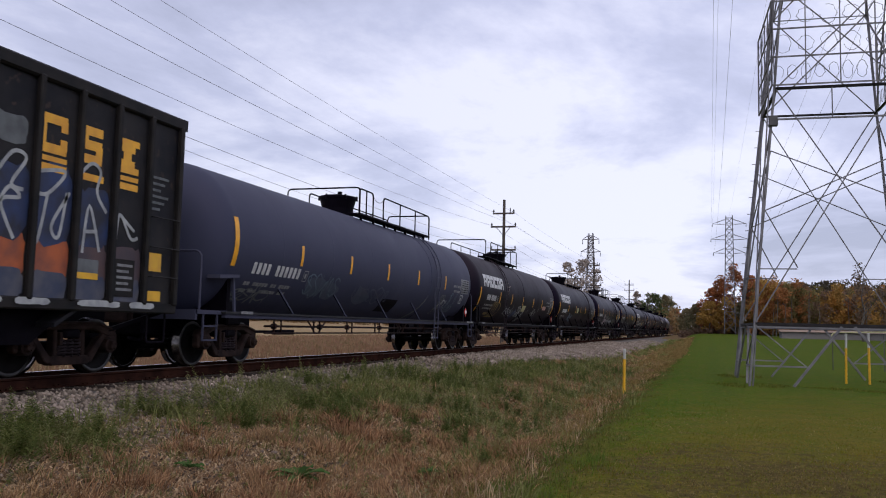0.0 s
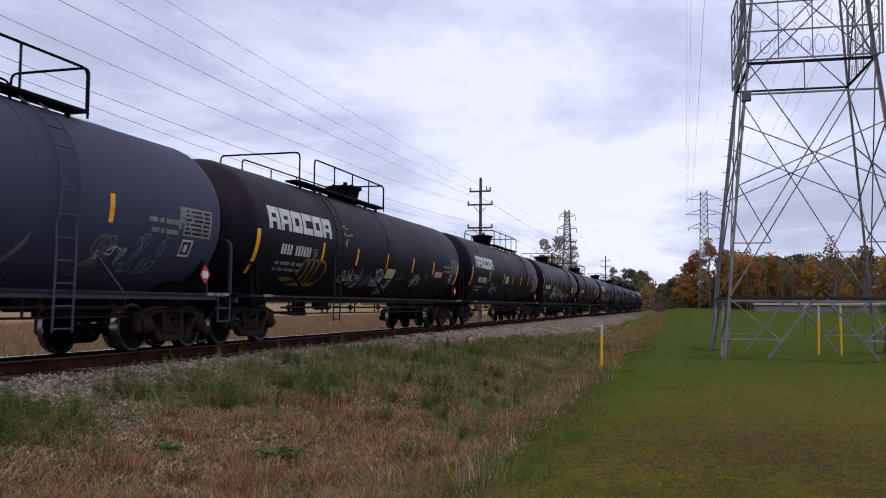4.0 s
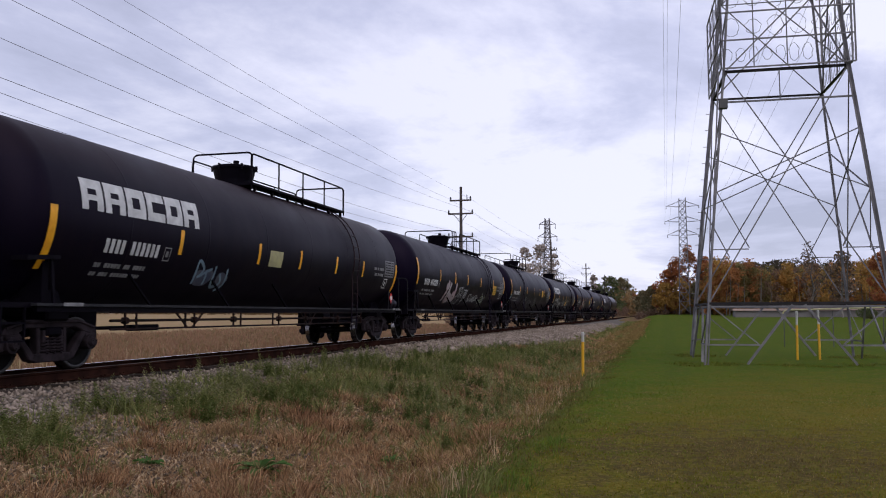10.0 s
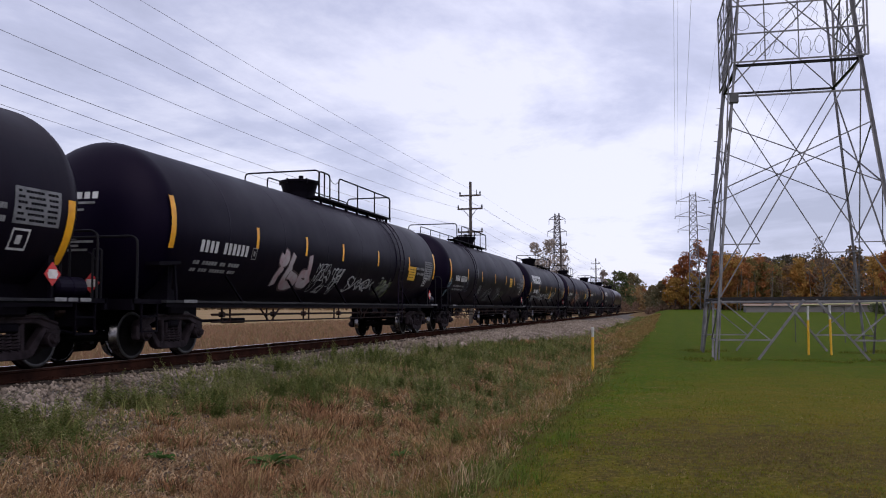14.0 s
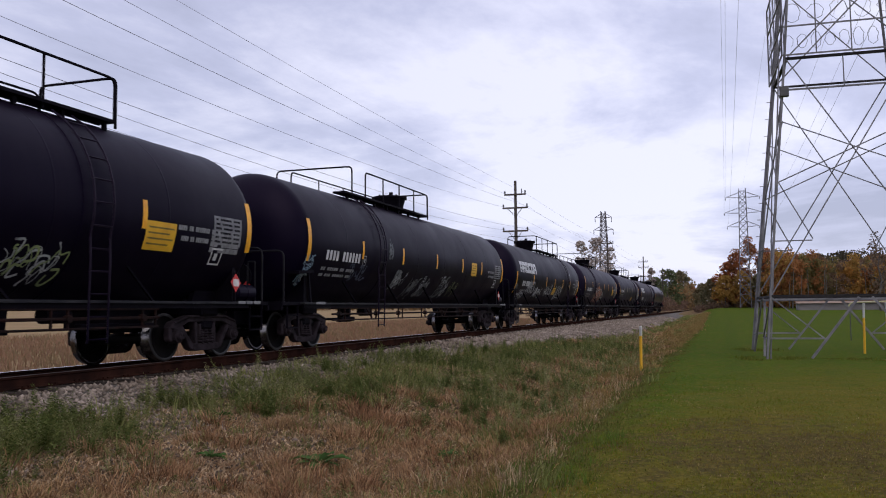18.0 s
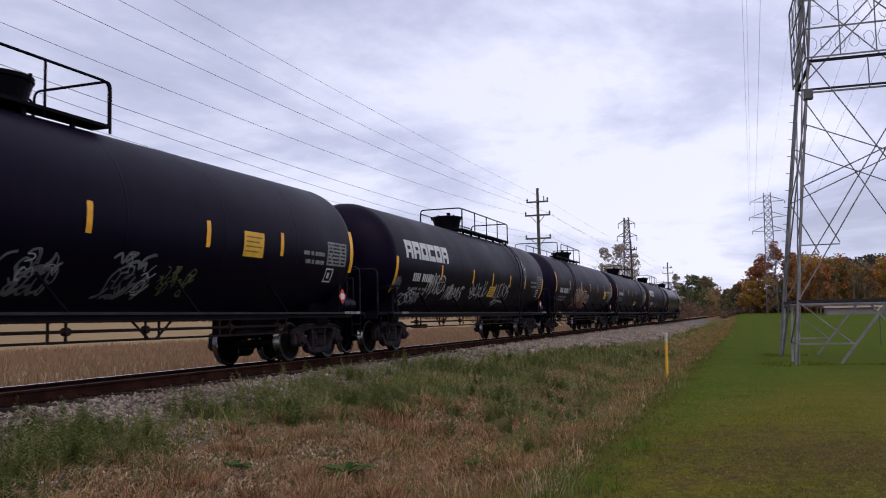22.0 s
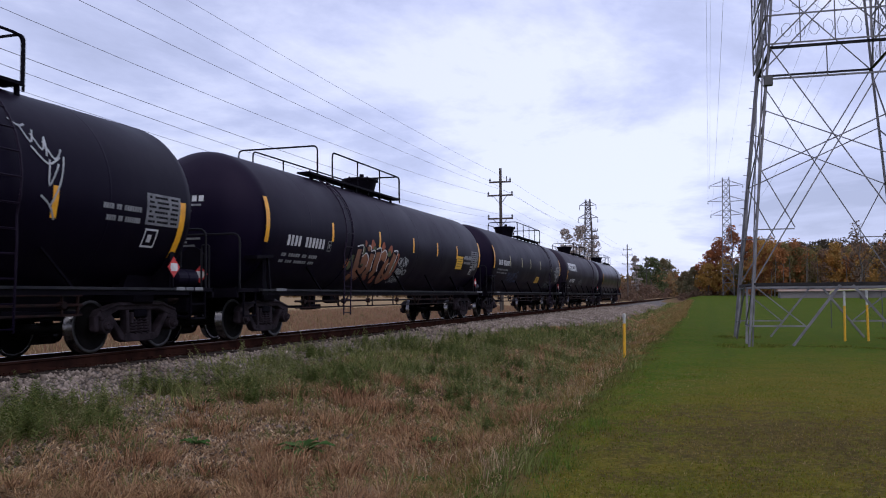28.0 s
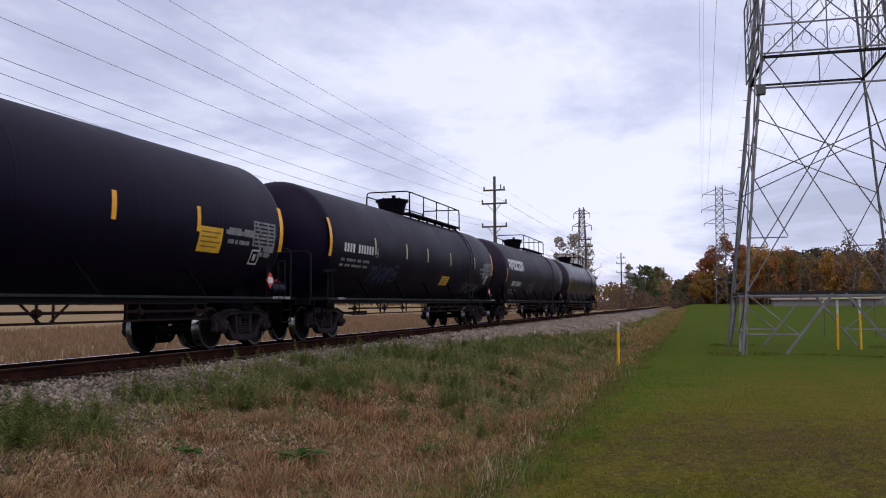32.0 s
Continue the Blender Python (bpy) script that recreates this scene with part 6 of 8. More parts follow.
strokes(g, ([(4.36, 3.14), (4.5, 3.06), (4.62, 3.1)], [(4.5, 3.08), (4.62, 2.86), (4.72, 3.04)], [(4.66, 2.98), (4.8, 2.78), (4.9, 2.98), (4.86, 2.7)], [(4.84, 2.9), (5.0, 2.68), (5.16, 2.84)],
            [(4.6, 2.8), (4.86, 2.6), (5.1, 2.72)], [(4.9, 2.66), (4.86, 2.3), (5.06, 2.62)], [(5.18, 2.74), (5.06, 2.34), (4.9, 2.02)], [(4.72, 2.16), (4.9, 2.04), (5.02, 1.86)]),
        0.03, M_SPRAY, "white sprayed scrawl running down the tank", 0.009, 4)
scrawl(g, -8.0, -7.5, 1.5, 1.9, M_SPRAY_DIM, 77, 0.03, 3)
# 7
g = tank_car(133.9, 8.6, M_TANK_NAVY, "matt black tank car with bright orange graffiti and yellow strips", (-4.95, 1.33), (-4.5, -3.6), -4.35,
             strips(-8.25, (-5.15, -2.15, 0.6, 2.95, 5.2, 8.25)), 2.31, marks=(-7.35, -5.5, 2.0), bands=(-4.0,),
             panels=[(5.25, 6.0, 1.75, 2.2, M_YSIGN, L_Y), (6.2, 7.3, 2.1, 2.25, M_STENCIL, L_G), (7.4, 8.0, 1.75, 2.25, M_STENCIL, L_G)])
spots(g, [(-4.0, 1.62, 0.14, 0.14), (-3.1, 2.16, 0.07, 0.09), (-2.62, 2.16, 0.15, 0.12), (-1.86, 2.16, 0.13, 0.1), (-1.3, 2.08, 0.16, 0.12), (-0.7, 1.72, 0.2, 0.3),
          (-2.9, 1.3, 0.12, 0.1), (-2.3, 1.28, 0.12, 0.1), (-1.7, 1.26, 0.16, 0.1), (-0.75, 1.42, 0.2, 0.14)], M_SPRAY_ORANGE, "bright orange sprayed flame", 0.003)
spots(g, [(-3.78, 1.66, 0.14, 0.22), (-3.2, 1.98, 0.08, 0.1), (-2.5, 2.06, 0.12, 0.06), (-1.36, 1.98, 0.14, 0.08), (-0.82, 1.6, 0.16, 0.2), (-3.0, 1.62, 0.08, 0.08)], M_SPRAY_GREEN_DARK, "dull green sprayed patch", 0.008)
BIRD = ([(-3.5, 2.0), (-3.48, 1.74), (-3.36, 1.48), (-3.5, 1.24)], [(-3.36, 1.46), (-3.0, 1.4), (-2.84, 1.6), (-2.96, 1.78), (-3.2, 1.74)],
        [(-2.6, 1.92), (-2.6, 1.68), (-2.48, 1.52), (-2.6, 1.34)], [(-2.22, 1.98), (-2.18, 1.7), (-2.02, 1.54), (-2.12, 1.34)],
        [(-2.1, 1.8), (-1.86, 1.94), (-1.68, 1.9), (-1.68, 1.76)], [(-0.96, 1.98), (-1.04, 1.68), (-0.98, 1.48), (-1.14, 1.28), (-1.44, 1.42), (-1.46, 1.64), (-1.3, 1.76)])
strokes(g, [[(a - 0.06, b - 0.07) for a, b in ln] for ln in BIRD], 0.31, M_TANK_DARK, "black shadow of sprayed letters", 0.012)
strokes(g, BIRD, 0.26, M_SPRAY_RUST, "fat brown sprayed letters that read bird", 0.017)
spots(g, [(-2.88, 2.04, 0.12, 0.075)], M_SPRAY_RUST, "brown sprayed dot", 0.018)
strokes(g, ([(-3.68, 2.06), (-3.3, 2.1), (-3.28, 1.88)], [(-3.24, 1.82), (-3.04, 1.92), (-2.8, 1.8), (-2.74, 1.58)], [(-2.94, 2.12), (-2.8, 2.1), (-2.76, 2.0)],
            [(-2.76, 1.98), (-2.46, 2.0), (-2.44, 1.7), (-2.32, 1.5)], [(-2.38, 2.05), (-2.06, 2.08), (-2.0, 1.66), (-1.84, 1.48)],
            [(-1.98, 1.98), (-1.74, 2.06), (-1.56, 1.92), (-1.6, 1.74)], [(-1.12, 2.06), (-0.78, 2.06), (-0.86, 1.68), (-0.82, 1.46)], [(-1.28, 1.54), (-1.32, 1.68), (-1.2, 1.72)]),
        0.036, M_SPRAY_WHITE, "white sprayed edge of the letters", 0.022, 6)
scrawl(g, -0.5, 0.3, 1.65, 1.95, M_SPRAY, 83, 0.028, 5)
scrawl(g, -0.4, 0.4, 1.42, 1.62, M_SPRAY, 85, 0.028, 5)
scrawl(g, -0.5, 0.2, 1.2, 1.4, M_SPRAY, 86, 0.025, 5)
# 8
g = tank_car(152.85, 8.5, M_TANK_NAVY, "black tank car with yellow label and faint blue graffiti", (-0.4, 5.6), None, 4.5,
             strips(-8.2, (-5.3, -2.75, -0.7, 1.9, 5.2, 8.05)), 2.36, marks=(-7.4, -5.4, 2.22), pale_stripes=True,
             panels=[(1.2, 2.1, 1.45, 1.75, M_YSIGN, L_Y), (6.6, 7.5, 1.8, 2.4, M_STENCIL, L_G)])
scrawl(g, -5.3, -3.3, 1.35, 1.95, M_SPRAY_DEEP, 91, 0.06, 5)
scrawl(g, 4.3, 6.5, 1.25, 1.6, M_SPRAY_DIM, 92, 0.04, 5)
# 9
g = tank_car(171.9, 8.45, M_TANK_SOOT, "faded charcoal tank car with white emblem and pale patches", (-0.6, 5.3), None, 4.1,
             strips(-8.0, (), 0.6), 2.1, logo=(-7.6, -4.2), marks=(-6.6, -4.6, 1.75), panels=[(6.9, 7.6, 2.0, 2.8, M_SPRAY_DIM, L_G)], end_marks=False)
scrawl(g, -2.6, -0.9, 1.3, 1.9, M_SPRAY_DIM, 95, 0.05, 4)
# 10: the last car
tank_car(190.6, 8.0, M_TANK_GLOSS, "glossy black tank car at the end of the train", (-0.4, 4.6), None, 3.8, strips(-7.5, ()), 2.1, marks=None, end_marks=False, bracket=False)


# ---------------------------------------------------------------- near pylon
def lattice_tower(name, label, x, y, z0, height, hw0, hw1, ring, arms, arm_lens, leg_w, brace_w, near):
    """A four-legged steel lattice tower. Half width hw0 at the foot, hw1 at the ring height, tapering on to the top."""
    t = thing(name, label, "pylon", pose(x, y, z0))

    def hw(z):
        a = hw0 + (hw1 - hw0) * z / ring
        return max(a, 0.55) if z > ring else a

    def at(face, s, z):
        k, w = s * hw(z), hw(z)
        return {0: (k, -w, z), 1: (w, k, z), 2: (-k, w, z), 3: (-w, -k, z)}[face]

    for sx in (1, -1):
        for sy in (1, -1):
            bm = bmesh.new()
            zs = [0, ring * 0.5, ring, height]
            for a, b in zip(zs, zs[1:]):
                angle_iron(bm, (sx * hw(a), sy * hw(a), a - (0.3 if a == 0 else 0)), (sx * hw(b), sy * hw(b), b), leg_w, leg_w * 0.14)
            part("leg", bm, M_STEEL, t)
    for face in range(4):
        def brace(s0, a, s1, b, w=brace_w, nm="brace", m=M_STEEL):
            bm = bmesh.new()
            angle_iron(bm, at(face, s0, a), at(face, s1, b), w, max(0.008, w * 0.14))
            part(nm, bm, m, t)
        if near:
            brace(-1, 1.93, 1, 1.93, 0.07, "ring_beam", M_BEAM)
            brace(-1, 1.84, 1, 1.84, 0.045)
            brace(-1, 0.62, -0.43, 0.62, 0.050)
            brace(1, 0.62, 0.43, 0.62, 0.050)
            brace(-1, 1.9, -0.43, 0.62, 0.037)
            brace(1, 1.9, 0.43, 0.62, 0.037)
            brace(-0.06, 1.9, -0.55, 0.02, 0.065)
            brace(0.06, 1.9, 0.55, 0.02, 0.065)
            brace(-1, 1.95, 1, ring, 0.037)
            brace(1, 1.95, -1, ring, 0.037)
            brace(-1, 5.6, 1, 7.6, 0.034)
            brace(1, 5.6, -1, 7.6, 0.034)
            brace(-1, 5.6, -0.56, 3.75, 0.031)
            brace(1, 5.6, 0.56, 3.75, 0.031)
            brace(-1, 3.7, -0.56, 3.7, 0.031)
            brace(1, 3.7, 0.56, 3.7, 0.031)
            brace(-1, ring, 1, ring, 0.079, "ring_beam", M_BEAM)
            brace(-1, ring - 1.05, 1, ring - 1.05, 0.050) if face == 0 else None
            brace(-0.1, ring - 1.05, -0.1, ring, 0.031) if face == 0 else None
        z = ring if near else ring * 0.25
        if not near:
            brace(-1, 0.2, 1, z)
            brace(1, 0.2, -1, z)
            brace(-1, z, 1, z)
        while z < height - 0.8:
            step = min(2 * hw(z) * 0.92, height - z)
            brace(-1, z, 1, z + step)
            brace(1, z, -1, z + step)
            brace(-1, z + step, 1, z + step, brace_w * 0.9)
            z += step
    for az in arms:
        for s in (1, -1):
            w = hw(az)
            arm_len = arm_lens[arms.index(az)]
            bm = bmesh.new()
            rod(bm, (s * arm_len, 0, az + 0.22), (s * arm_len, 0, az + 0.08), brace_w * 0.8, 8)
            arm = part("crossarm", bm, M_STEEL, t)
            for sy in (1, -1):
                bm = bmesh.new()
                angle_iron(bm, (s * w, sy * w, az), (s * arm_len, 0, az + 0.15), brace_w, max(0.008, brace_w * 0.14))
                part("arm_strut", bm, M_STEEL, arm)
                bm = bmesh.new()
                angle_iron(bm, (s * hw(az + 1.1), sy * hw(az + 1.1), az + 1.1), (s * arm_len, 0, az + 0.15), brace_w, max(0.008, brace_w * 0.14))
                part("arm_stay", bm, M_STEEL, arm)
            bm = bmesh.new()
            drop = 1.2 if near or x < 0 else 0.4
            rod(bm, (s * arm_len, 0, az + 0.1), (s * arm_len, 0, az - drop), 0.05, 6)
            for k in range(int(drop * 6)):
                rod(bm, (s * arm_len, 0, az - 0.15 - 0.14 * k), (s * arm_len, 0, az - 0.2 - 0.14 * k), 0.12, 10)
            part("insulator", bm, M_STEEL_DARK, arm)
    return t


RING = 9.71
near_tower = lattice_tower("lattice_pylon", "tall galvanised steel lattice pylon standing on the lawn", 3.98, 31.43, 0.0, 26.0, 2.9, 1.93, RING, (16.4, 19.6, 22.8), (3.0, 3.7, 3.4), 0.095, 0.04, True)
near_tower.matrix_basis = pose(3.98, 31.43, 0, 0, 0, 2.66)
# anti-climbing guard of wire panels round the tower above the ring


def guard_panel(axis_pts, seed):
    """A frame of pipes strung with curled wire."""
    a, b = Vector(axis_pts[0]), Vector(axis_pts[1])
    bm = bmesh.new()
    zs = (0.0, 0.95, 1.9, 2.85)
    for z in zs:
        bar(bm, a + Vector((0, 0, z)), b + Vector((0, 0, z)), 0.045)
    for k in range(5):
        p = a.lerp(b, k / 4)
        bar(bm, p, p + Vector((0, 0, 2.85)), 0.035 if k % 4 else 0.05)
    p = part("guard_frame", bm, M_STEEL, near_tower, "pale pipe frame of the anti-climb guard")
    r = random.Random(seed)
    bm = bmesh.new()
    for i, z in enumerate(zs[:-1]):
        n = 10 if i == 0 else 6
        for k in range(n):
            c = a.lerp(b, (k + 0.5) / n) + Vector((0, -0.02, z + 0.42))
            u = (b - a).normalized()
            w, hh = (b - a).length / n * 0.36, 0.32 * r.uniform(0.6, 1.1)
            ph, turns = r.uniform(0, 6.28), r.choice((0.8, 1.0, 1.0, 1.2))
            pts = [c + u * (w * math.cos(ph + q * 0.45) * (1 + 0.15 * math.sin(3 * q))) + Vector((0, 0, hh * math.sin(ph + q * 0.45))) for q in range(int(14 * turns) + 1)]
            bent(bm, pts, 0.009, 4)
    part("guard_wire", bm, M_CABLE, p, "curled wire strung in the guard")["kind"] = "stuff"


g_w = 1.93 + 0.12
zr = RING + 0.12
guard_panel(((-g_w, -g_w, zr), (g_w + 0.1, -g_w, zr)), 1)
guard_panel(((-g_w, g_w, zr), (-g_w, -g_w, zr)), 2)
guard_panel(((g_w, -g_w, zr), (g_w, g_w, zr)), 3)
bm = bmesh.new()
box(bm, (-2.03, -2.1, RING - 1.1), (0.28, 0.2, 0.34), bevel=0.02)
part("junction_box", bm, M_STEEL_DARK, near_tower, "small dark box on a leg")
for z in np.arange(2.4, 9.4, 0.62):
    bm = bmesh.new()
    w = 2.9 + (1.93 - 2.9) * z / RING
    rod(bm, (-w, w, z), (-w - 0.2, w, z), 0.012, 4)
    part("step_bolt", bm, M_STEEL, near_tower)
bm = bmesh.new()
rod(bm, (-2.8, -2.8, 0.0), (-2.15, -2.1, RING), 0.025, 6)
part("ground_cable", bm, M_STEEL, near_tower)

FAR_Y = 181.0
lattice_tower("lattice_pylon", "distant steel lattice pylon rising before autumn trees", 4.05, FAR_Y, 1.5, 24.0, 1.05, 0.87, 10, (16.2, 19.0, 22.15), (3.05, 3.55, 3.25), 0.12, 0.06, False)
lattice_tower("lattice_pylon", "slender distant lattice pylon beyond the railway", -30.5, 230.0, 0.7, 27.0, 1.7, 1.15, 12, (18.0, 21.8, 25.2), (2.3, 2.6, 2.2), 0.18, 0.12, False)


def wires(name, label, spans, sag, r):
    """Hanging wires, each a run of short straight pieces."""
    bm = bmesh.new()
    for a, b in spans:
        a, b = Vector(a), Vector(b)
        pts = [a.lerp(b, k / 14) - Vector((0, 0, sag * 4 * (k / 14) * (1 - k / 14))) for k in range(15)]
        bent(bm, pts, r, 4)
    return tagged(part(name, bm, M_CABLE), label, "wires")


for s in (1, -1):
    for z, near_arm, far_arm, far_z in ((16.4, 3.0, 3.05, 17.45), (19.6, 3.7, 3.55, 20.25), (22.8, 3.4, 3.25, 23.4)):
        wires("power_line", "thin overhead conductor between the pylons", [((3.98 + s * near_arm, 31.4, z - 1.2), (4.05 + s * far_arm, FAR_Y, far_z)),
              ((3.98 + s * near_arm, 31.4, z - 1.2), (4.0 + s * near_arm, -120, z - 1))], 2.0, 0.009)
wires("power_line", "thin earth wire between the pylon tops", [((3.98, 31.4, 26.0), (4.05, FAR_Y, 25.4))], 1.2, 0.006)

# ---------------------------------------------------------------- pole line beyond the track
POLE_X = -16.0
POLES = [-48.0, 9.5, 67.2, 124.4, 182.0, 239.5]


def utility_pole(y):
    p = thing("utility_pole", "weathered wooden utility pole with three crossarms", "utility pole", pose(POLE_X, y, float(ground_z(POLE_X, y)) - 0.1), "pole line")
    bm = bmesh.new()
    rod(bm, (0, 0, 0), (0, 0, 12.0), 0.17, 12, 0.11)
    part("shaft", bm, M_POLE, p)
    near = y < 20
    for z, w in ((10.85, 0.9), (8.8 if near else 9.75, 1.05), (7.2 if near else 7.85, 1.05)):
        bm = bmesh.new()
        box(bm, (0, -0.16, z), (2 * w, 0.11, 0.13))
        a = part("crossarm", bm, M_POLE, p)
        if z != 10.85:
            bm = bmesh.new()
            for s in (1, -1):
                bar(bm, (s * 0.6, -0.2, z - 0.02), (0, -0.16, z - 0.75), 0.04)
            part("arm_brace", bm, M_STEEL_DARK, a)
        for s in (1, -1):
            bm = bmesh.new()
            rod(bm, (s * (w - 0.06), -0.16, z + 0.05), (s * (w - 0.06), -0.16, z + 0.32), 0.05, 8)
            rod(bm, (s * (w - 0.06), -0.16, z + 0.16), (s * (w - 0.06), -0.16, z + 0.22), 0.085, 8)
            part("insulator", bm, M_STEEL_DARK, a)
    bm = bmesh.new()
    rod(bm, (0.55, -0.16, 10.9), (0.55, -0.16, 11.3), 0.04, 6)
    part("pin", bm, M_STEEL_DARK, p)
    return p


for y in POLES:
    utility_pole(y)
for za, zb, off, sag, r in ((11.08, 11.05, 0.84, 0.3, 0.006), (11.3, 11.05, -0.84, 0.38, 0.007), (9.35, 9.98, 1.0, 0.5, 0.0075), (9.25, 9.98, -1.0, 0.6, 0.0075),
                            (7.42, 8.1, 1.0, 0.62, 0.008), (7.95, 8.1, -1.0, 0.75, 0.008), (6.95, 7.2, 0.15, 0.6, 0.006)):
    wires("overhead_wire", "overhead wire strung along the pole line",
          [((POLE_X + off, a - 0.16, za if a < 20 else zb), (POLE_X + off, b - 0.16, za if b < 20 else zb)) for a, b in zip(POLES, POLES[1:])], sag, r)


# ---------------------------------------------------------------- marker posts and small things on the lawn
def marker_post(x, y, h, band, lean=0.0):
    z = float(ground_z(x, y))
    p = thing("marker_post", "slim yellow marker post with a pale worn cap standing in grass", "marker post", pose(x, y, z, lean, lean * 0.7), "marker posts")
    bm = bmesh.new()
    rod(bm, (0, 0, -0.1), (0, 0, h - band), 0.04, 14)
    part("post", bm, M_POST_Y, p)
    bm = bmesh.new()
    lathe(bm, [(h - band, 0.0), (h - band, 0.039), (h - 0.09, 0.039), (h - 0.085, 0.046), (h - 0.01, 0.044), (h, 0.03), (h + 0.003, 0.0)], 14, "z")
    part("cap", bm, M_POST_W, p, "pale grey cap")


marker_post(-2.23, 23.86, 1.3, 0.27, 1.0)
marker_post(4.5, 32.2, 1.72, 0.5, 0.8)
marker_post(5.25, 32.3, 1.75, 0.5, -0.5)

barrier = thing("pipe_barrier", "pale yellow pipe barrier on thin dark posts across the far lawn", "barrier", pose(0, 44, float(ground_z(7, 44))))
bm = bmesh.new()
hoop(bm, [(5.5, 0, 1.5), (5.62, 0, 1.78), (10.05, 0, 1.9)], 0.034, 0.15)
part("top_rail", bm, M_YELLOW_PALE, barrier)
for x in (5.6, 7.8, 10.0):
    bm = bmesh.new()
    rod(bm, (x, 0.06, 0), (x, 0.06, 1.76), 0.022, 10)
    part("post", bm, M_STEEL_DARK, barrier)

shed = thing("low_building", "long low grey building with a tan roof at the wood's edge", "building", pose(0, 150, float(ground_z(20, 150)) - 0.1))
bm = bmesh.new()
box(bm, (30, 3, 0.6), (37, 6, 1.2))
part("wall", bm, M_WALL_FAR, shed)
bm = bmesh.new()
extrude(bm, [(-0.4, 1.2), (6.4, 1.2), (3.0, 1.55)], 11.2, 48.8)
part("roof", bm, M_ROOF_FAR, shed)


# ---------------------------------------------------------------- plants
def leaf_cloud(name, centres, radii, counts, size, material, seed, squash=0.8, shell=0.55):
    """Small leaf-like pieces scattered through the clumps of a crown."""
    r = np.random.default_rng(seed)
    C, S = [], []
    for c, rad, n in zip(centres, radii, counts):
        d = r.normal(0, 1, (n, 3))
        d /= np.linalg.norm(d, axis=1)[:, None]
        q = rad * (shell + (1 - shell) * r.random(n)) ** 0.6
        d[:, 2] *= squash
        C.append(np.asarray(c) + d * q[:, None])
        S.append(np.full(n, size) * r.uniform(0.5, 1.4, n))
    C, S = np.concatenate(C), np.concatenate(S)
    n = len(C)
    u = r.normal(0, 1, (n, 3))
    u /= np.linalg.norm(u, axis=1)[:, None]
    v = np.cross(u, r.normal(0, 1, (n, 3)))
    v /= np.linalg.norm(v, axis=1)[:, None]
    u, v = u * S[:, None], v * S[:, None] * 0.6
    V = np.stack([C - u, C - v * 0.9, C + u, C + v], 1).reshape(-1, 3)
    F = np.arange(4 * n).reshape(-1, 4)
    return raw_mesh(name, V, F, np.full(n, 4), material)


def limbs(bm, base, top, r0, seed, n=9, spread=0.45):
    """A tapered trunk with limbs and twigs."""
    r = random.Random(seed)
    base, top = Vector(base), Vector(top)
    h = (top - base).length
    pts = [base.lerp(top, k / 5) + Vector((r.uniform(-1, 1), r.uniform(-1, 1), 0)) * 0.025 * h * (0 < k < 5) for k in range(6)]
    for k in range(5):
        rod(bm, pts[k], pts[k + 1], r0 * (1 - k / 5.6), 7, r0 * (1 - (k + 1) / 5.6))
    for i in range(n):
        f = 0.28 + 0.68 * i / n
        p = base.lerp(top, f)
        a = r.uniform(0, 6.28)
        ln = h * spread * (1.1 - f) * r.uniform(0.7, 1.2)
        q = p + Vector((math.cos(a) * ln, math.sin(a) * ln, ln * r.uniform(0.5, 1.1)))
        rod(bm, p, q, r0 * 0.38 * (1.1 - f), 5, r0 * 0.1)
        for k in range(3):
            s = p.lerp(q, r.uniform(0.4, 0.95))
            e2 = s + Vector((r.uniform(-1, 1), r.uniform(-1, 1), r.uniform(0.3, 1.1))) * ln * 0.38
            rod(bm, s, e2, r0 * 0.1, 4, r0 * 0.03)
    return bm


def tree(label, x, y, h, w, material, seed, leaves=2600, bark=None, size=0.28, low=0.25, clumps=26, name="tree"):
    z = float(ground_z(x, y)) - 0.1
    t = thing(name, label, "tree", pose(x, y, z))
    part("trunk", limbs(bmesh.new(), (0, 0, 0), (0, 0, h * 0.92), max(0.1, h * 0.018), seed, 12), bark or M_BARK, t)
    if leaves:
        r = np.random.default_rng(seed)
        f = r.uniform(low, 0.97, clumps)
        prof = np.sin(np.clip((f - low) / (1 - low), 0, 1) ** 0.8 * np.pi * 0.93 + 0.18) * 0.9 + 0.12
        a = r.uniform(0, 2 * np.pi, clumps)
        q = w * prof * r.uniform(0.35, 0.95, clumps)
        cs = np.stack([q * np.cos(a), q * np.sin(a), f * h], -1)
        rad = w * r.uniform(0.22, 0.46, clumps) * (0.68 if clumps > 40 else 1.0)
        part("crown", leaf_cloud("crown", cs, rad, np.maximum(20, (leaves * rad / rad.sum())).astype(int), size, material, seed), parent=t)
    return t


def polar(az, y):
    return y * math.tan(radians(az)), y


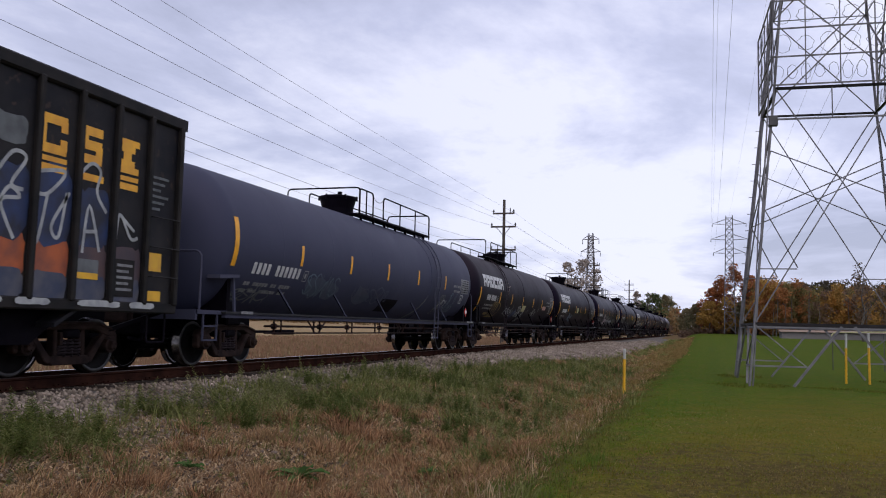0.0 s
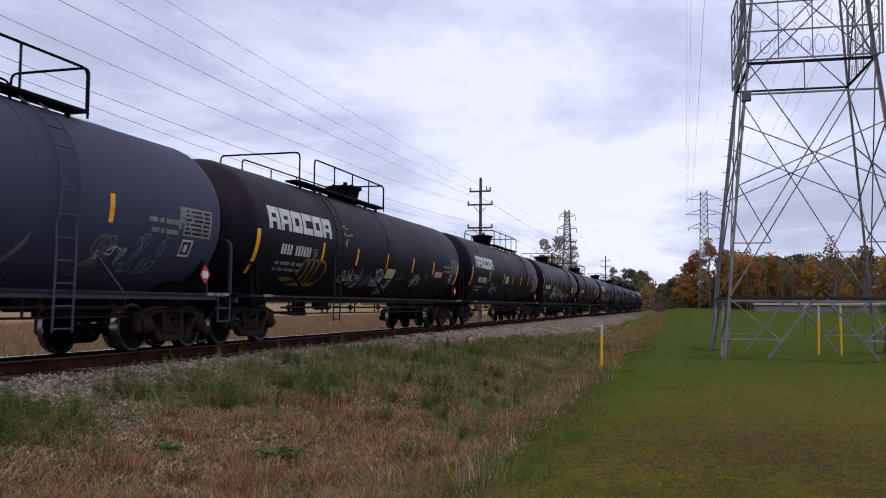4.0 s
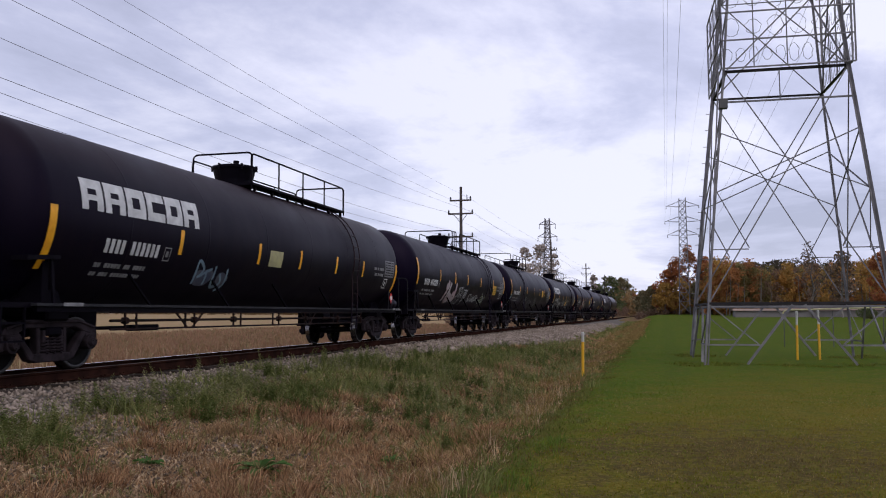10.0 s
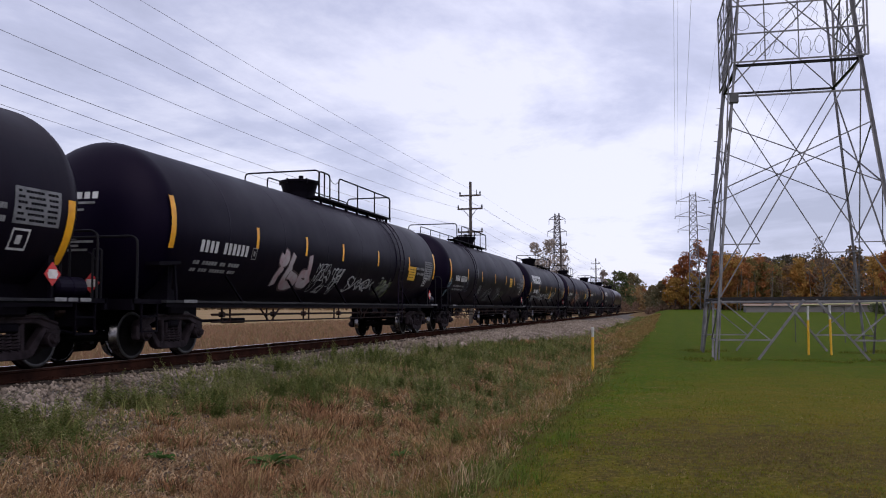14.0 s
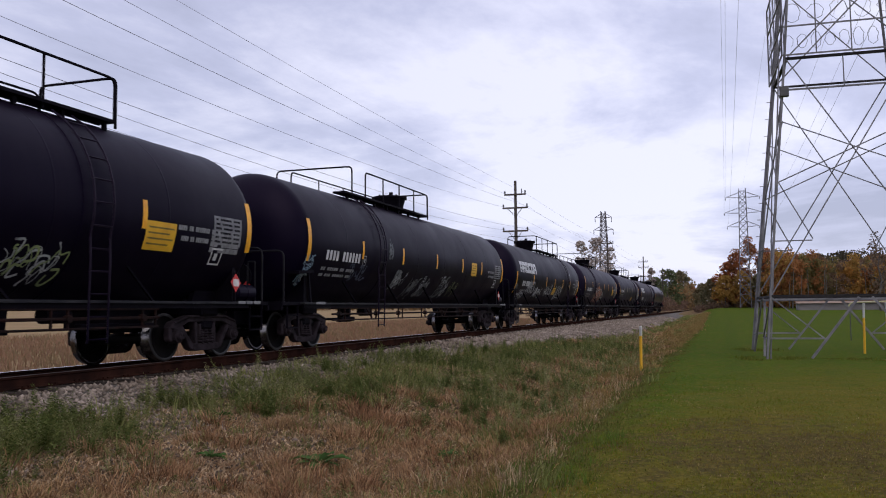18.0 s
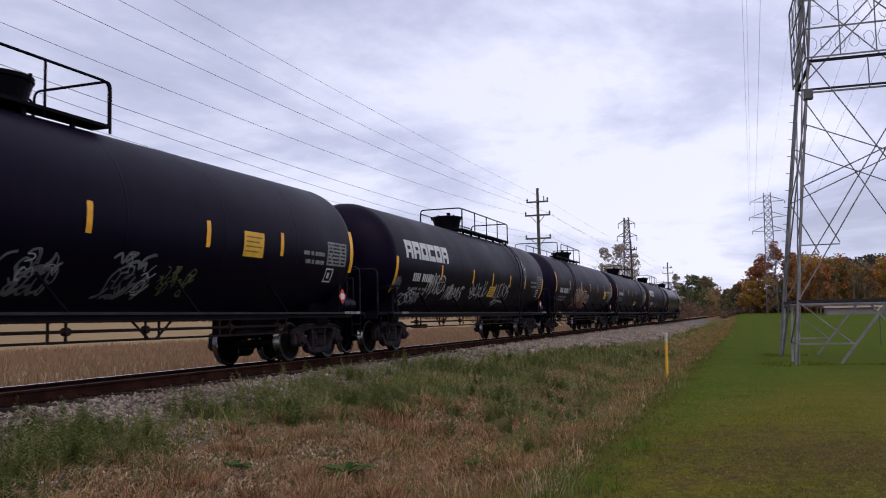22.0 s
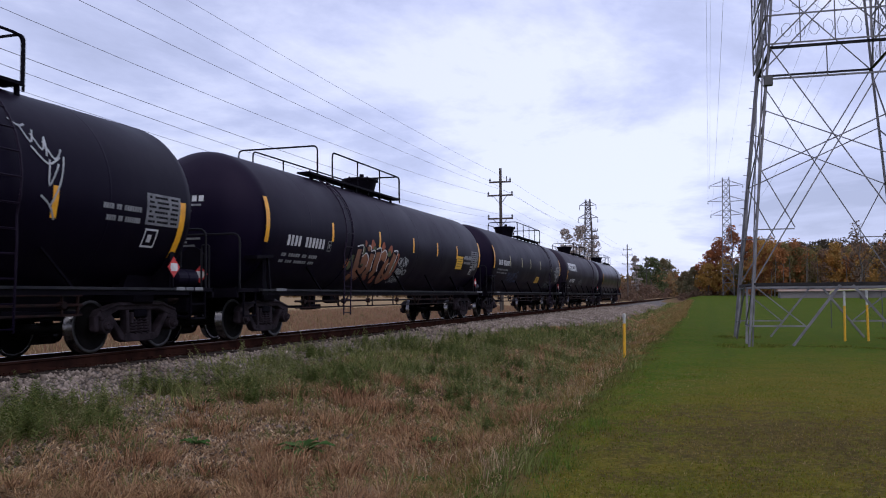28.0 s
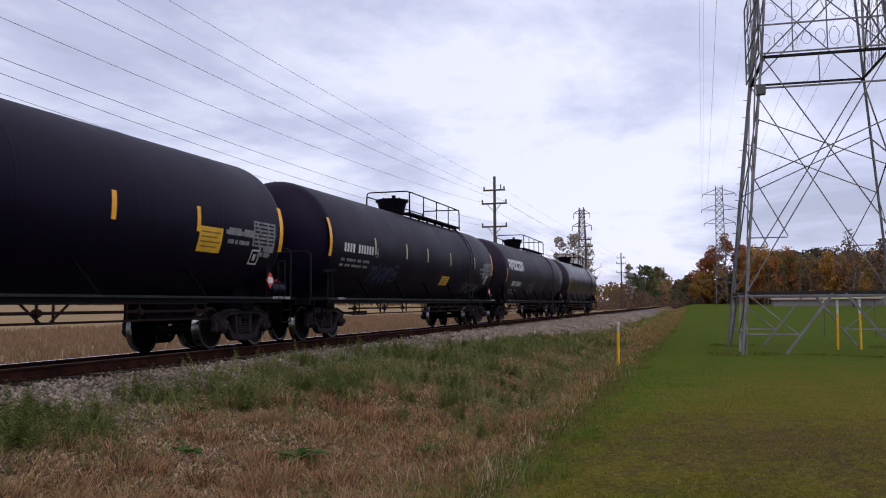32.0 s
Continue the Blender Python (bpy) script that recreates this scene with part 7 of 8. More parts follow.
# trees behind the distant pylon and along the far end of the track
for x, y, h, w, m, lab, n, sd in (
        (-2.6, 194, 6.6, 2.6, M_OLIVELEAF, "hazy olive tree at the edge of the lawn", 2600, 1),
        (0.5, 190, 9.8, 2.9, M_RUSTLEAF, "rust-red autumn tree at the edge of the lawn", 3000, 2),
        (2.5, 191, 12.6, 3.3, M_RUSTLEAF, "tall rust-red autumn tree behind the distant pylon", 3800, 3),
        (0.2, 186, 6.6, 2.5, M_GOLDLEAF, "golden autumn tree at the edge of the lawn", 2600, 4),
        (5.3, 193, 15.0, 3.4, M_RUSTLEAF, "tall half-bare rust-brown tree behind the distant pylon", 3000, 5),
        (8.2, 192, 12.6, 3.2, M_RUSTLEAF, "rust-red autumn tree behind the pylon", 3400, 6),
        (3.3, 187, 7.6, 2.7, M_GOLDLEAF, "golden-brown autumn tree at the edge of the lawn", 2600, 7),
        (9.6, 186, 8.0, 2.8, M_GOLDLEAF, "ochre autumn tree at the edge of the lawn", 2600, 8),
        (6.4, 187, 6.6, 2.5, M_OLIVELEAF, "low olive tree at the edge of the lawn", 2200, 14),
        (-5.0, 215, 6.6, 2.8, M_OLIVELEAF, "hazy olive bushy tree beside the track", 2000, 9),
        (-17.0, 372, 16.4, 6.0, M_OLIVELEAF, "large olive tree beyond the far end of the track", 3600, 10),
        (-17.6, 285, 13.4, 5.0, M_GREENLEAF, "round dark green tree beyond the track", 3800, 11),
        (-18.8, 250, 9.8, 3.8, M_GREENLEAF, "dark green tree beyond the track", 2600, 12),
        (-16.2, 440, 12.5, 4.4, M_RUSTLEAF, "low rust-coloured tree beyond the far end of the track", 1600, 13)):
    tree(lab, x, y, h, w, m, sd, int(n * 1.25), size=0.22 * max(1.0, y / 200), low=0.04, clumps=64)
for az, y, h, w, lab, n, sd in ((-9.0, 150, 13.2, 1.9, "pale sparse tree beyond the railway", 900, 31), (-8.1, 152, 14.0, 2.3, "pale sparse tree beyond the railway", 1300, 32),
                                (-7.2, 156, 13.0, 1.9, "pale sparse tree beyond the railway", 700, 33), (-4.5, 190, 10.0, 1.2, "thin bare tree beyond the track", 90, 34)):
    x, yy = polar(az, y)
    tree(lab, x, yy, h, w, M_PALECROWN, sd, n, M_PALEBARK, 0.26)
x, yy = polar(8.95, 140)
tree("bare grey tree standing before the autumn woods", x, yy, 12.2, 2.5, M_PALELEAF, 40, 120, M_BARK, 0.2)
x, yy = polar(10.6, 146)
tree("pale half-bare tree before the autumn woods", x, yy, 10.6, 2.4, M_PALELEAF, 41, 900, M_PALEBARK, 0.26)
x, yy = polar(13.0, 150)
tree("rust-red tree before the autumn woods", x, yy, 10.4, 2.8, M_RUSTLEAF, 42, 2600)
for x, yy, h, sd in ((20.5, 158, 1.0, 51), (28.3, 134, 2.0, 52)):
    z = float(ground_z(x, yy))
    s = thing("shrub", "dark rounded shrub on the far lawn", "shrub", pose(x, yy, z))
    bm = bmesh.new()
    for k in range(5):
        rod(bm, (0, 0, -0.1), (0.35 * h * math.cos(k * 1.26), 0.35 * h * math.sin(k * 1.26), 0.6 * h), 0.03, 5, 0.012)
    part("stem", bm, M_BARK, s)
    part("crown", leaf_cloud("crown", [(0, 0, h * 0.5), (0.3 * h, 0, h * 0.4), (-0.3 * h, 0.1, h * 0.45), (0.05, 0, h * 0.25)], [h * 0.45] * 4, [420] * 4, 0.1, M_GREENLEAF, sd), parent=s)

# autumn woods along the far edge of the lawn
r = np.random.default_rng(77)
WOOD_KINDS = ((M_WOOD_RUST, "dense rust-brown autumn woods"), (M_WOOD_GOLD, "ochre and golden crowns in the autumn woods"),
              (M_WOOD_OLIVE, "olive crowns in the autumn woods"), (M_WOOD_GREY, "thin grey-brown crowns in the autumn woods"))
crowns = [([], [], []) for k in WOOD_KINDS]
for i in range(330):
    az = r.uniform(2.9, 34) if i > 30 else r.uniform(2.9, 5)
    y = r.uniform(168, 215)
    x = y * math.tan(radians(az))
    h = r.uniform(8.4, 10.8) * (1 + 0.08 * math.sin(az * 0.55 + 0.4)) + (y - 168) * 0.034
    gz = float(ground_z(x, y))
    w = r.uniform(1.9, 3.1)
    wc, wr, wk = crowns[r.choice(4, p=(0.32, 0.24, 0.22, 0.22))]
    for k in range(22):
        f = r.uniform(0.06, 0.95)
        a = r.uniform(0, 6.28)
        q = w * (1.05 - 0.75 * abs(f - 0.42)) * r.uniform(0.1, 0.85)
        wc.append((x + q * math.cos(a), y + q * math.sin(a), gz + f * h))
        wr.append(w * r.uniform(0.22, 0.42))
        wk.append(62)
for k, (m, lab) in enumerate(WOOD_KINDS):
    tagged(part("woods", leaf_cloud("woods", *crowns[k], 0.21, m, 78 + 300 * k, 1.0, 0.15)), lab, "woods", kind="stuff")
# the wooded rise behind them
hc2, hr2, hk2 = [], [], []
for i in range(1100):
    az = r.uniform(2.2, 34)
    y = r.uniform(235, 262)
    rise = 13.9 + 1.7 * math.exp(-((az - 6.5) / 2.4) ** 2) + 0.5 * math.sin(az * 0.9)
    hc2.append((y * math.tan(radians(az)), y, r.uniform(0.25, 1.0) ** 0.5 * rise))
    hr2.append(r.uniform(0.9, 1.6))
    hk2.append(64)
tagged(part("wooded_rise", leaf_cloud("wooded_rise", hc2, hr2, hk2, 0.3, M_HILL, 178, 0.8, 0.3)), "low dark wooded rise behind the autumn woods", "woods", kind="stuff")
bm = bmesh.new()
for i in range(80):
    az = r.uniform(2.6, 30)
    y = r.uniform(161, 176)
    x = y * math.tan(radians(az))
    z = float(ground_z(x, y))
    rod(bm, (x, y, z - 0.2), (x + r.uniform(-0.4, 0.4), y, z + r.uniform(4, 8.5)), 0.1, 5, 0.03)
tagged(part("woodland_trunks", bm, M_BARK), "grey trunks and poles at the edge of the woods", "trunks", kind="stuff")

# brush along the far side of the track
bc, br, bk = [], [], []
for i in range(170):
    y = r.uniform(105, 300)
    x = -13.5 - abs(r.normal(0, 9)) - 2
    s = r.uniform(0.5, 1.5)
    bc.append((x, y, 0.4 + s * 0.5))
    br.append(s)
    bk.append(50)
for i in range(150):
    y = r.uniform(184, 205)
    x = y * math.tan(radians(r.uniform(-1.9, 3.2)))
    if x > -6:
        s = r.uniform(0.5, 1.3)
        bc.append((x, y, float(ground_z(x, y)) + s * 0.5))
        br.append(s)
        bk.append(60)
for i in range(170):
    y = r.uniform(165, 260)
    x = y * math.tan(radians(r.uniform(-7.5, -3.0)))
    if x < -13.5:
        s = r.uniform(0.7, 1.7)
        bc.append((x, y, 0.4 + s * 0.6))
        br.append(s)
        bk.append(90)
for i in range(260):
    y = 185 + 215 * r.random() ** 1.2
    s = r.uniform(0.8, 1.5)
    bc.append((-14.2 - 4.0 * r.random(), y, 0.5 + r.uniform(0.3, 3.4)))
    br.append(s)
    bk.append(90)
tagged(part("brush", leaf_cloud("brush", bc, br, bk, 0.2, M_BRUSH, 79, 0.9, 0.3)), "low brown brush beyond the track", "brush", kind="stuff")
# distant treeline round the rest of the view
hc, hr, hk = [], [], []
for i in range(1100):
    az = r.uniform(-80, 34)
    y = r.uniform(330, 420)
    a = radians(az)
    d = y
    s = r.uniform(3.0, 4.6)
    hc.append((d * math.sin(a), d * math.cos(a), r.uniform(1.5, 8.5)))
    hr.append(s)
    hk.append(45)
tagged(part("far_woods", leaf_cloud("far_woods", hc, hr, hk, 0.8, M_AUTUMN, 80, 0.9, 0.3)), "distant autumn woods beyond the meadow", "woods", kind="stuff")


def blades(name, x, y, z, h, w, lean, material, seed, label, category="grass", way_out=None):
    """Grass blades: each a narrow bent strip that comes to a point."""
    r = np.random.default_rng(seed)
    n = len(x)
    a = r.uniform(0, 2 * np.pi, n)
    ca, sa = np.cos(a), np.sin(a)
    b = r.uniform(0, 2 * np.pi, n) if way_out is None else way_out + r.normal(0, 0.5, n)
    ln = lean * h * r.uniform(0.2, 1.3, n)
    dx, dy = ln * np.cos(b), ln * np.sin(b)
    V = np.empty((n, 5, 3))
    V[:, 0] = np.stack([x - ca * w, y - sa * w, z - 0.02], -1)
    V[:, 1] = np.stack([x + ca * w, y + sa * w, z - 0.02], -1)
    V[:, 2] = np.stack([x + ca * w * 0.75 + dx * 0.35, y + sa * w * 0.75 + dy * 0.35, z + h * 0.6], -1)
    V[:, 3] = np.stack([x - ca * w * 0.75 + dx * 0.35, y - sa * w * 0.75 + dy * 0.35, z + h * 0.6], -1)
    V[:, 4] = np.stack([x + dx, y + dy, z + h * r.uniform(0.75, 1.0, n)], -1)
    i = 5 * np.arange(n)[:, None]
    quads = (i + np.array([0, 1, 2, 3])).reshape(-1)
    tris = (i + np.array([3, 2, 4])).reshape(-1)
    me = raw_mesh(name, V.reshape(-1, 3), np.concatenate([quads, tris]), np.concatenate([np.full(n, 4), np.full(n, 3)]), material)
    return tagged(part(name, me), label, category, kind="stuff")


def tufts(x, y, per, rad, seed):
    """Blades gathered in tufts round the given places: their places, how tall each tuft grows, and the way they lean."""
    r = np.random.default_rng(seed)
    n = len(x)
    size = np.clip(r.lognormal(0, 0.45, n), 0.35, 2.4)
    k = r.poisson(per * np.clip(size, 0.5, 1.6))
    i = np.repeat(np.arange(n), k)
    a = r.uniform(0, 2 * np.pi, len(i))
    d = np.abs(r.normal(0, rad, len(i))) * size[i]
    return x[i] + d * np.cos(a), y[i] + d * np.sin(a), size[i] * np.clip(1.15 - 0.35 * d / (rad * size[i]), 0.3, 1.2), a, r


def spread(n, x0, x1, y0, y1, seed, power=1.6):
    r = np.random.default_rng(seed)
    return r.uniform(x0, x1, n), y0 + (y1 - y0) * r.random(n) ** power, r


def clumped(x, y, seed, scale=0.8):
    """A wandering density between 0 and 1."""
    rs = np.random.default_rng(seed)
    v = np.zeros_like(x)
    for k in range(6):
        f = scale * (0.5 + k * 0.45)
        v += np.sin(x * f * rs.uniform(0.5, 1.5) + y * f * rs.uniform(-1, 1) + rs.uniform(0, 6.28)) * np.sin(y * f * rs.uniform(0.5, 1.5) + rs.uniform(0, 6.28))
    return 0.5 + v / 5


def lawn_edge(y):
    return -1.7 - 0.01 * y


def wear(x, y):
    """How worn the lawn is: bare in one patch, whole away from it."""
    d = np.hypot((x - 0.9) / 2.1, (y - 10.4) / 1.9)
    return smoothstep(1.2, 0.45, d + 0.9 * (clumped(x, y, 55, 2.4) - 0.5))


def tiredness(x, y):
    """Where the mown turf yellows: away from the bank and short of the pylon."""
    return smoothstep(-1.4, 0.8, x - 0.2 * (y - 14) + 1.4 * (clumped(x, y, 56, 0.9) - 0.5)) * smoothstep(23, 14, y + 6 * (clumped(x, y, 57, 0.6) - 0.5))


# mown lawn, its blades thinning out with distance
x, y, q = spread(190000, -2.6, 9, 6.3, 27, 101, 1.7)
k = (x > lawn_edge(y) + q.normal(0, 0.35, len(x))) & (x < 1.2 + 0.42 * y) & (q.random(len(x)) < 0.85 * smoothstep(27, 7, y) * np.clip(0.3 + clumped(x, y, 52, 1.1), 0.15, 1))
k &= q.random(len(x)) > 0.6 * wear(x, y)
x, y = x[k], y[k]
hgt = q.uniform(0.012, 0.032, len(x)) * (0.6 + 0.8 * clumped(x, y, 51, 1.3))
pale = q.random(len(x)) < 0.1 + 0.75 * tiredness(x, y)
for keep, m, sd, lab in ((~pale, M_LAWN_BLADE, 102, "short mown green grass"), (pale, M_LAWN_TIRED, 103, "yellowing short grass of the worn lawn")):
    blades("lawn_grass", x[keep], y[keep], ground_z(x[keep], y[keep]), hgt[keep], 0.0028 + 0.0001 * y[keep], 2.2, m, sd, lab)


# dead stems and thatch lying in the worn patch of the lawn
q = np.random.default_rng(131)
x, y = q.normal(0.9, 1.5, 15000), 10.4 + q.normal(0, 1.7, 15000)
k = (q.random(len(x)) < wear(x, y)) & (y > 6.4) & (x > -1.4)
x, y = x[k], y[k]
blades("lawn_thatch", x, y, ground_z(x, y) + 0.004, q.uniform(0.006, 0.026, len(x)), 0.0034, 4.5, M_LAWN_DEAD, 132, "brown thatch and dead stems in the worn lawn")


# bleached clippings in the turf close by
x, y, q = spread(16000, -1.5, 7.5, 6.4, 19, 135, 1.4)
k = (x < 1.2 + 0.42 * y) & (clumped(x, y, 64, 2.2) + q.normal(0, 0.15, len(x)) > 0.52)
x, y = x[k], y[k]
blades("lawn_clippings", x, y, ground_z(x, y) + 0.008, q.uniform(0.006, 0.02, len(x)), 0.0028, 4.0, M_CLIPPING, 136, "bleached clippings lying in the mown lawn")


def greenness(x, y):
    """Where weeds win over the dry grass: below the ballast and further along the ditch."""
    foot = -7.2 + 1.9 * smoothstep(14, 40, y)
    g = 0.45 * clumped(x, y, 31, 0.9) + 0.4 * clumped(x, y, 33, 2.6) + 0.68 * np.exp(-((x - foot - 0.15) / 0.95) ** 2)
    g = g + 0.6 * smoothstep(10, 17, y) * smoothstep(-2.3, -3.2, x)
    g = g + 0.2 * np.exp(-((x + 3.1) / 0.5) ** 2) + 0.3 * np.exp(-((x - lawn_edge(y) + 0.1) / 0.4) ** 2) * smoothstep(22, 9, y)
    g = g - 0.55 * smoothstep(25, 46, y)
    g = g - 0.3 * smoothstep(11.5, 9.5, y) * smoothstep(-6.7, -6.1, x) * smoothstep(-3.6, -4.6, x)
    g = g - 0.36 * smoothstep(10.4, 9.0, y) * smoothstep(-6.5, -7.3, x)
    g = g + 0.2 * smoothstep(10.6, 9.6, y) * np.exp(-((x + 5.9) / 0.6) ** 2)
    return g - 0.8 * smoothstep(foot - 0.9, foot - 1.5, x)


def on_bank(x, y):
    return np.maximum(ground_z(x, y), bed_z(x, y))


def bare(x, y, r):
    """True where trampled ground close by carries little grass."""
    return r.random(len(x)) < (0.5 + 0.28 * smoothstep(-5.4, -6.2, x)) * smoothstep(-4.5, -5.3, x) * smoothstep(10.5, 9.0, y)


def off_ballast(x, y):
    return x > -7.7 + 2.3 * smoothstep(23, 50, y)


# dry grass on the bank, in tufts
x, y, q = spread(9500, -7.6, -1.2, 5.5, 150, 103, 2.3)
k = ((greenness(x, y) + q.normal(0, 0.25, len(x)) < 0.72) | ((q.random(len(x)) < 0.4) & (y > 11))) & (x < lawn_edge(y) + q.normal(-0.45, 0.3, len(x))) & off_ballast(x, y)
k &= clumped(x, y, 41, 1.6) + q.normal(0, 0.2, len(x)) + 0.42 * smoothstep(-5.2, -3.8, x) > 0.52
k &= ~bare(x, y, q)
x, y, s, a, q = tufts(x[k], y[k], 22, 0.12, 120)
blades("dry_grass", x, y, on_bank(x, y), (0.055 + 0.06 * smoothstep(0.4, 0.8, clumped(x, y, 47, 1.3))) * np.minimum(s, 1.5) * q.uniform(0.4, 1.25, len(x)), 0.0036 + 0.0003 * y, 1.7, M_DRY, 104, "dry reddish-brown grass in matted tufts on the railway bank", way_out=a)
# larger mounds of dry grass that stand out of the matted rest
x, y, q = spread(620, -7.0, -2.5, 5.6, 40, 161, 1.7)
k = (greenness(x, y) + q.normal(0, 0.2, len(x)) < 0.85) & off_ballast(x, y) & ~bare(x, y, q) & (x < lawn_edge(y) - 0.3)
x, y, s, a, q = tufts(x[k], y[k], 85, 0.15, 162)
blades("grass_mounds", x, y, on_bank(x, y), 0.15 * np.minimum(s, 1.5) * q.uniform(0.35, 1.2, len(x)), 0.003 + 0.0003 * y, 1.1, M_MOUND, 163, "brown mounds of dry grass on the bank", way_out=a)
# thin dry blades between
x, y, q = spread(42000, -7.4, -1.2, 5.5, 60, 117, 1.9)
k = (x < lawn_edge(y) + q.normal(-0.4, 0.2, len(x))) & off_ballast(x, y) & (q.random(len(x)) < 0.2 + 0.8 * smoothstep(-5.6, -3.6, x)) & (clumped(x, y, 43, 2.2) > 0.3) & ~bare(x, y, q)
x, y = x[k], y[k]
blades("thin_dry_grass", x, y, on_bank(x, y), q.uniform(0.03, 0.11, len(x)), 0.0035 + 0.0003 * y, 2.2, M_DRY, 118, "thin dry grass on the railway bank")
# flattened litter
x, y, q = spread(62000, -7.5, -1.6, 5.5, 34, 115, 1.7)
k = (x < lawn_edge(y) - 0.1) & off_ballast(x, y) & (q.random(len(x)) < 0.35 + 0.75 * smoothstep(-3.6, -5.6, x))
x, y = x[k], y[k]
blades("grass_litter", x, y, on_bank(x, y) + 0.012, q.uniform(0.01, 0.042, len(x)), 0.012, 4.0, M_STRAW, 116, "bleached flattened straw lying on the bank")
x, y, q = spread(9000, -7.2, -1.9, 5.5, 16, 156, 1.5)
k = (x < lawn_edge(y) - 0.2) & off_ballast(x, y) & (clumped(x, y, 58, 2.1) + q.normal(0, 0.1, len(x)) > 0.55)
x, y = x[k], y[k]
blades("straw_stalks", x, y, on_bank(x, y) + 0.02, q.uniform(0.03, 0.075, len(x)), 0.0032, 4.2, M_STRAW, 157, "long bleached stalks lying in drifts on the bank")
# dark dead stems lying among it
x, y, q = spread(24000, -7.3, -1.5, 5.5, 30, 141, 1.7)
k = (x < lawn_edge(y)) & off_ballast(x, y) & (clumped(x, y, 45, 1.9) + q.normal(0, 0.12, len(x)) > 0.45)
x, y = x[k], y[k]
blades("dead_stems", x, y, on_bank(x, y) + 0.015, q.uniform(0.01, 0.05, len(x)), 0.005, 3.5, M_THATCH, 142, "dark dead stems lying on the bank")
# small green sprigs through the dry grass
x, y, q = spread(600, -6.8, -1.8, 5.6, 22, 143, 1.6)
x, y, s, a, q = tufts(x, y, 9, 0.05, 144)
k = x < lawn_edge(y)
x, y, s, a = x[k], y[k], s[k], a[k]
blades("green_sprigs", x, y, on_bank(x, y), 0.09 * s * q.uniform(0.4, 1.2, len(x)), 0.005, 0.9, M_WEED, 145, "small green sprigs growing through dry grass", "weeds", way_out=a)
# tall straw where the bank meets the lawn
x, y, q = spread(520, -3.2, -1.1, 6.0, 50, 105, 1.7)
k = (x < lawn_edge(y) - 0.15) & (clumped(x, y, 15, 1.4) > 0.35)
x, y, s, a, q = tufts(x[k], y[k], 6, 0.08, 121)
blades("tall_straw", x, y, ground_z(x, y), 0.26 * np.minimum(s, 1.4) * q.uniform(0.4, 1.2, len(x)), 0.0038, 0.7, M_STRAW, 106, "tall pale straw stalks beside the lawn", way_out=a)
# a fringe of tan grass along the foot of the bank
x, y, q = spread(6800, -4.6, -1.5, 6.0, 150, 158, 1.7)
k = np.abs(x - lawn_edge(y) + 0.92 - 0.3 * smoothstep(25, 45, y) + 0.25 * np.sin(y * 0.7) * smoothstep(40, 20, y) + q.normal(0, 0.12, len(x))) < 0.24 + 0.013 * np.minimum(y, 70)
x, y, s, a, q = tufts(x[k], y[k], 16, 0.12, 159)
blades("tan_fringe", x, y, ground_z(x, y), 0.13 * np.minimum(s, 1.4) * q.uniform(0.3, 1.2, len(x)), 0.0034 + 0.0003 * y, 1.2, M_FRINGE, 160, "tan dry grass along the foot of the bank", way_out=a)
# green weeds in tufts
x, y, q = spread(8600, -8.4, -1.0, 5.0, 150, 107, 2.2)
k = (greenness(x, y) + q.normal(0, 0.2, len(x)) > 0.8) & ((clumped(x, y, 50, 1.25) + q.normal(0, 0.08, len(x)) > 0.44) | (y < 8)) & (x < lawn_edge(y) + q.normal(0.15, 0.3, len(x))) & ((y < 24) | off_ballast(x + q.normal(0, 0.3, len(x)), y))
x, y, s, a, q = tufts(x[k], y[k], 17, 0.15, 122)
blades("green_weeds", x, y, on_bank(x, y), 0.14 * s * q.uniform(0.3, 1.25, len(x)), 0.0042 + 0.0003 * y, 1.05, M_WEED, 108, "rank green weeds along the ballast and the ditch", "weeds", way_out=a)


def leafy_weeds(x, y, tall, material, seed, label):
    """Upright weeds: each a thin stem set with narrow leaves that shorten towards the tip."""
    r = np.random.default_rng(seed)
    z = on_bank(x, y)
    C, U, V = [], [], []
    for x0, y0, z0, h in zip(x, y, z, tall):
        n = int(14 + 60 * h)
        f = (np.arange(n) + r.random(n)) / n
        lx, ly = r.normal(0, 0.16, 2) * h
        stem = np.stack([x0 + lx * f * f, y0 + ly * f * f, z0 + h * f], -1)
        a = np.arange(n) * 2.4 + r.uniform(0, 6.28)
        ln = (0.075 * (1.1 - 0.7 * f)) * r.uniform(0.7, 1.3, n) * (0.6 + h)
        up = r.uniform(0.25, 0.9, n)
        d = np.stack([np.cos(a), np.sin(a), up], -1) * ln[:, None]
        w = np.stack([-np.sin(a), np.cos(a), np.zeros(n)], -1) * (ln * 0.16 + 0.0022)[:, None]
        C.append(stem)
        U.append(d)
        V.append(w)
    C, U, V = np.concatenate(C), np.concatenate(U), np.concatenate(V)
    n = len(C)
    droop = np.array([0, 0, -0.012])
    P = np.stack([C, C + 0.45 * U + V, C + U + droop, C + 0.45 * U - V], 1).reshape(-1, 3)
    me = raw_mesh("leafy_weeds", P, np.arange(4 * n).reshape(-1, 4), np.full(n, 4), material)
    tagged(part("leafy_weeds", me), label, "weeds", kind="stuff")


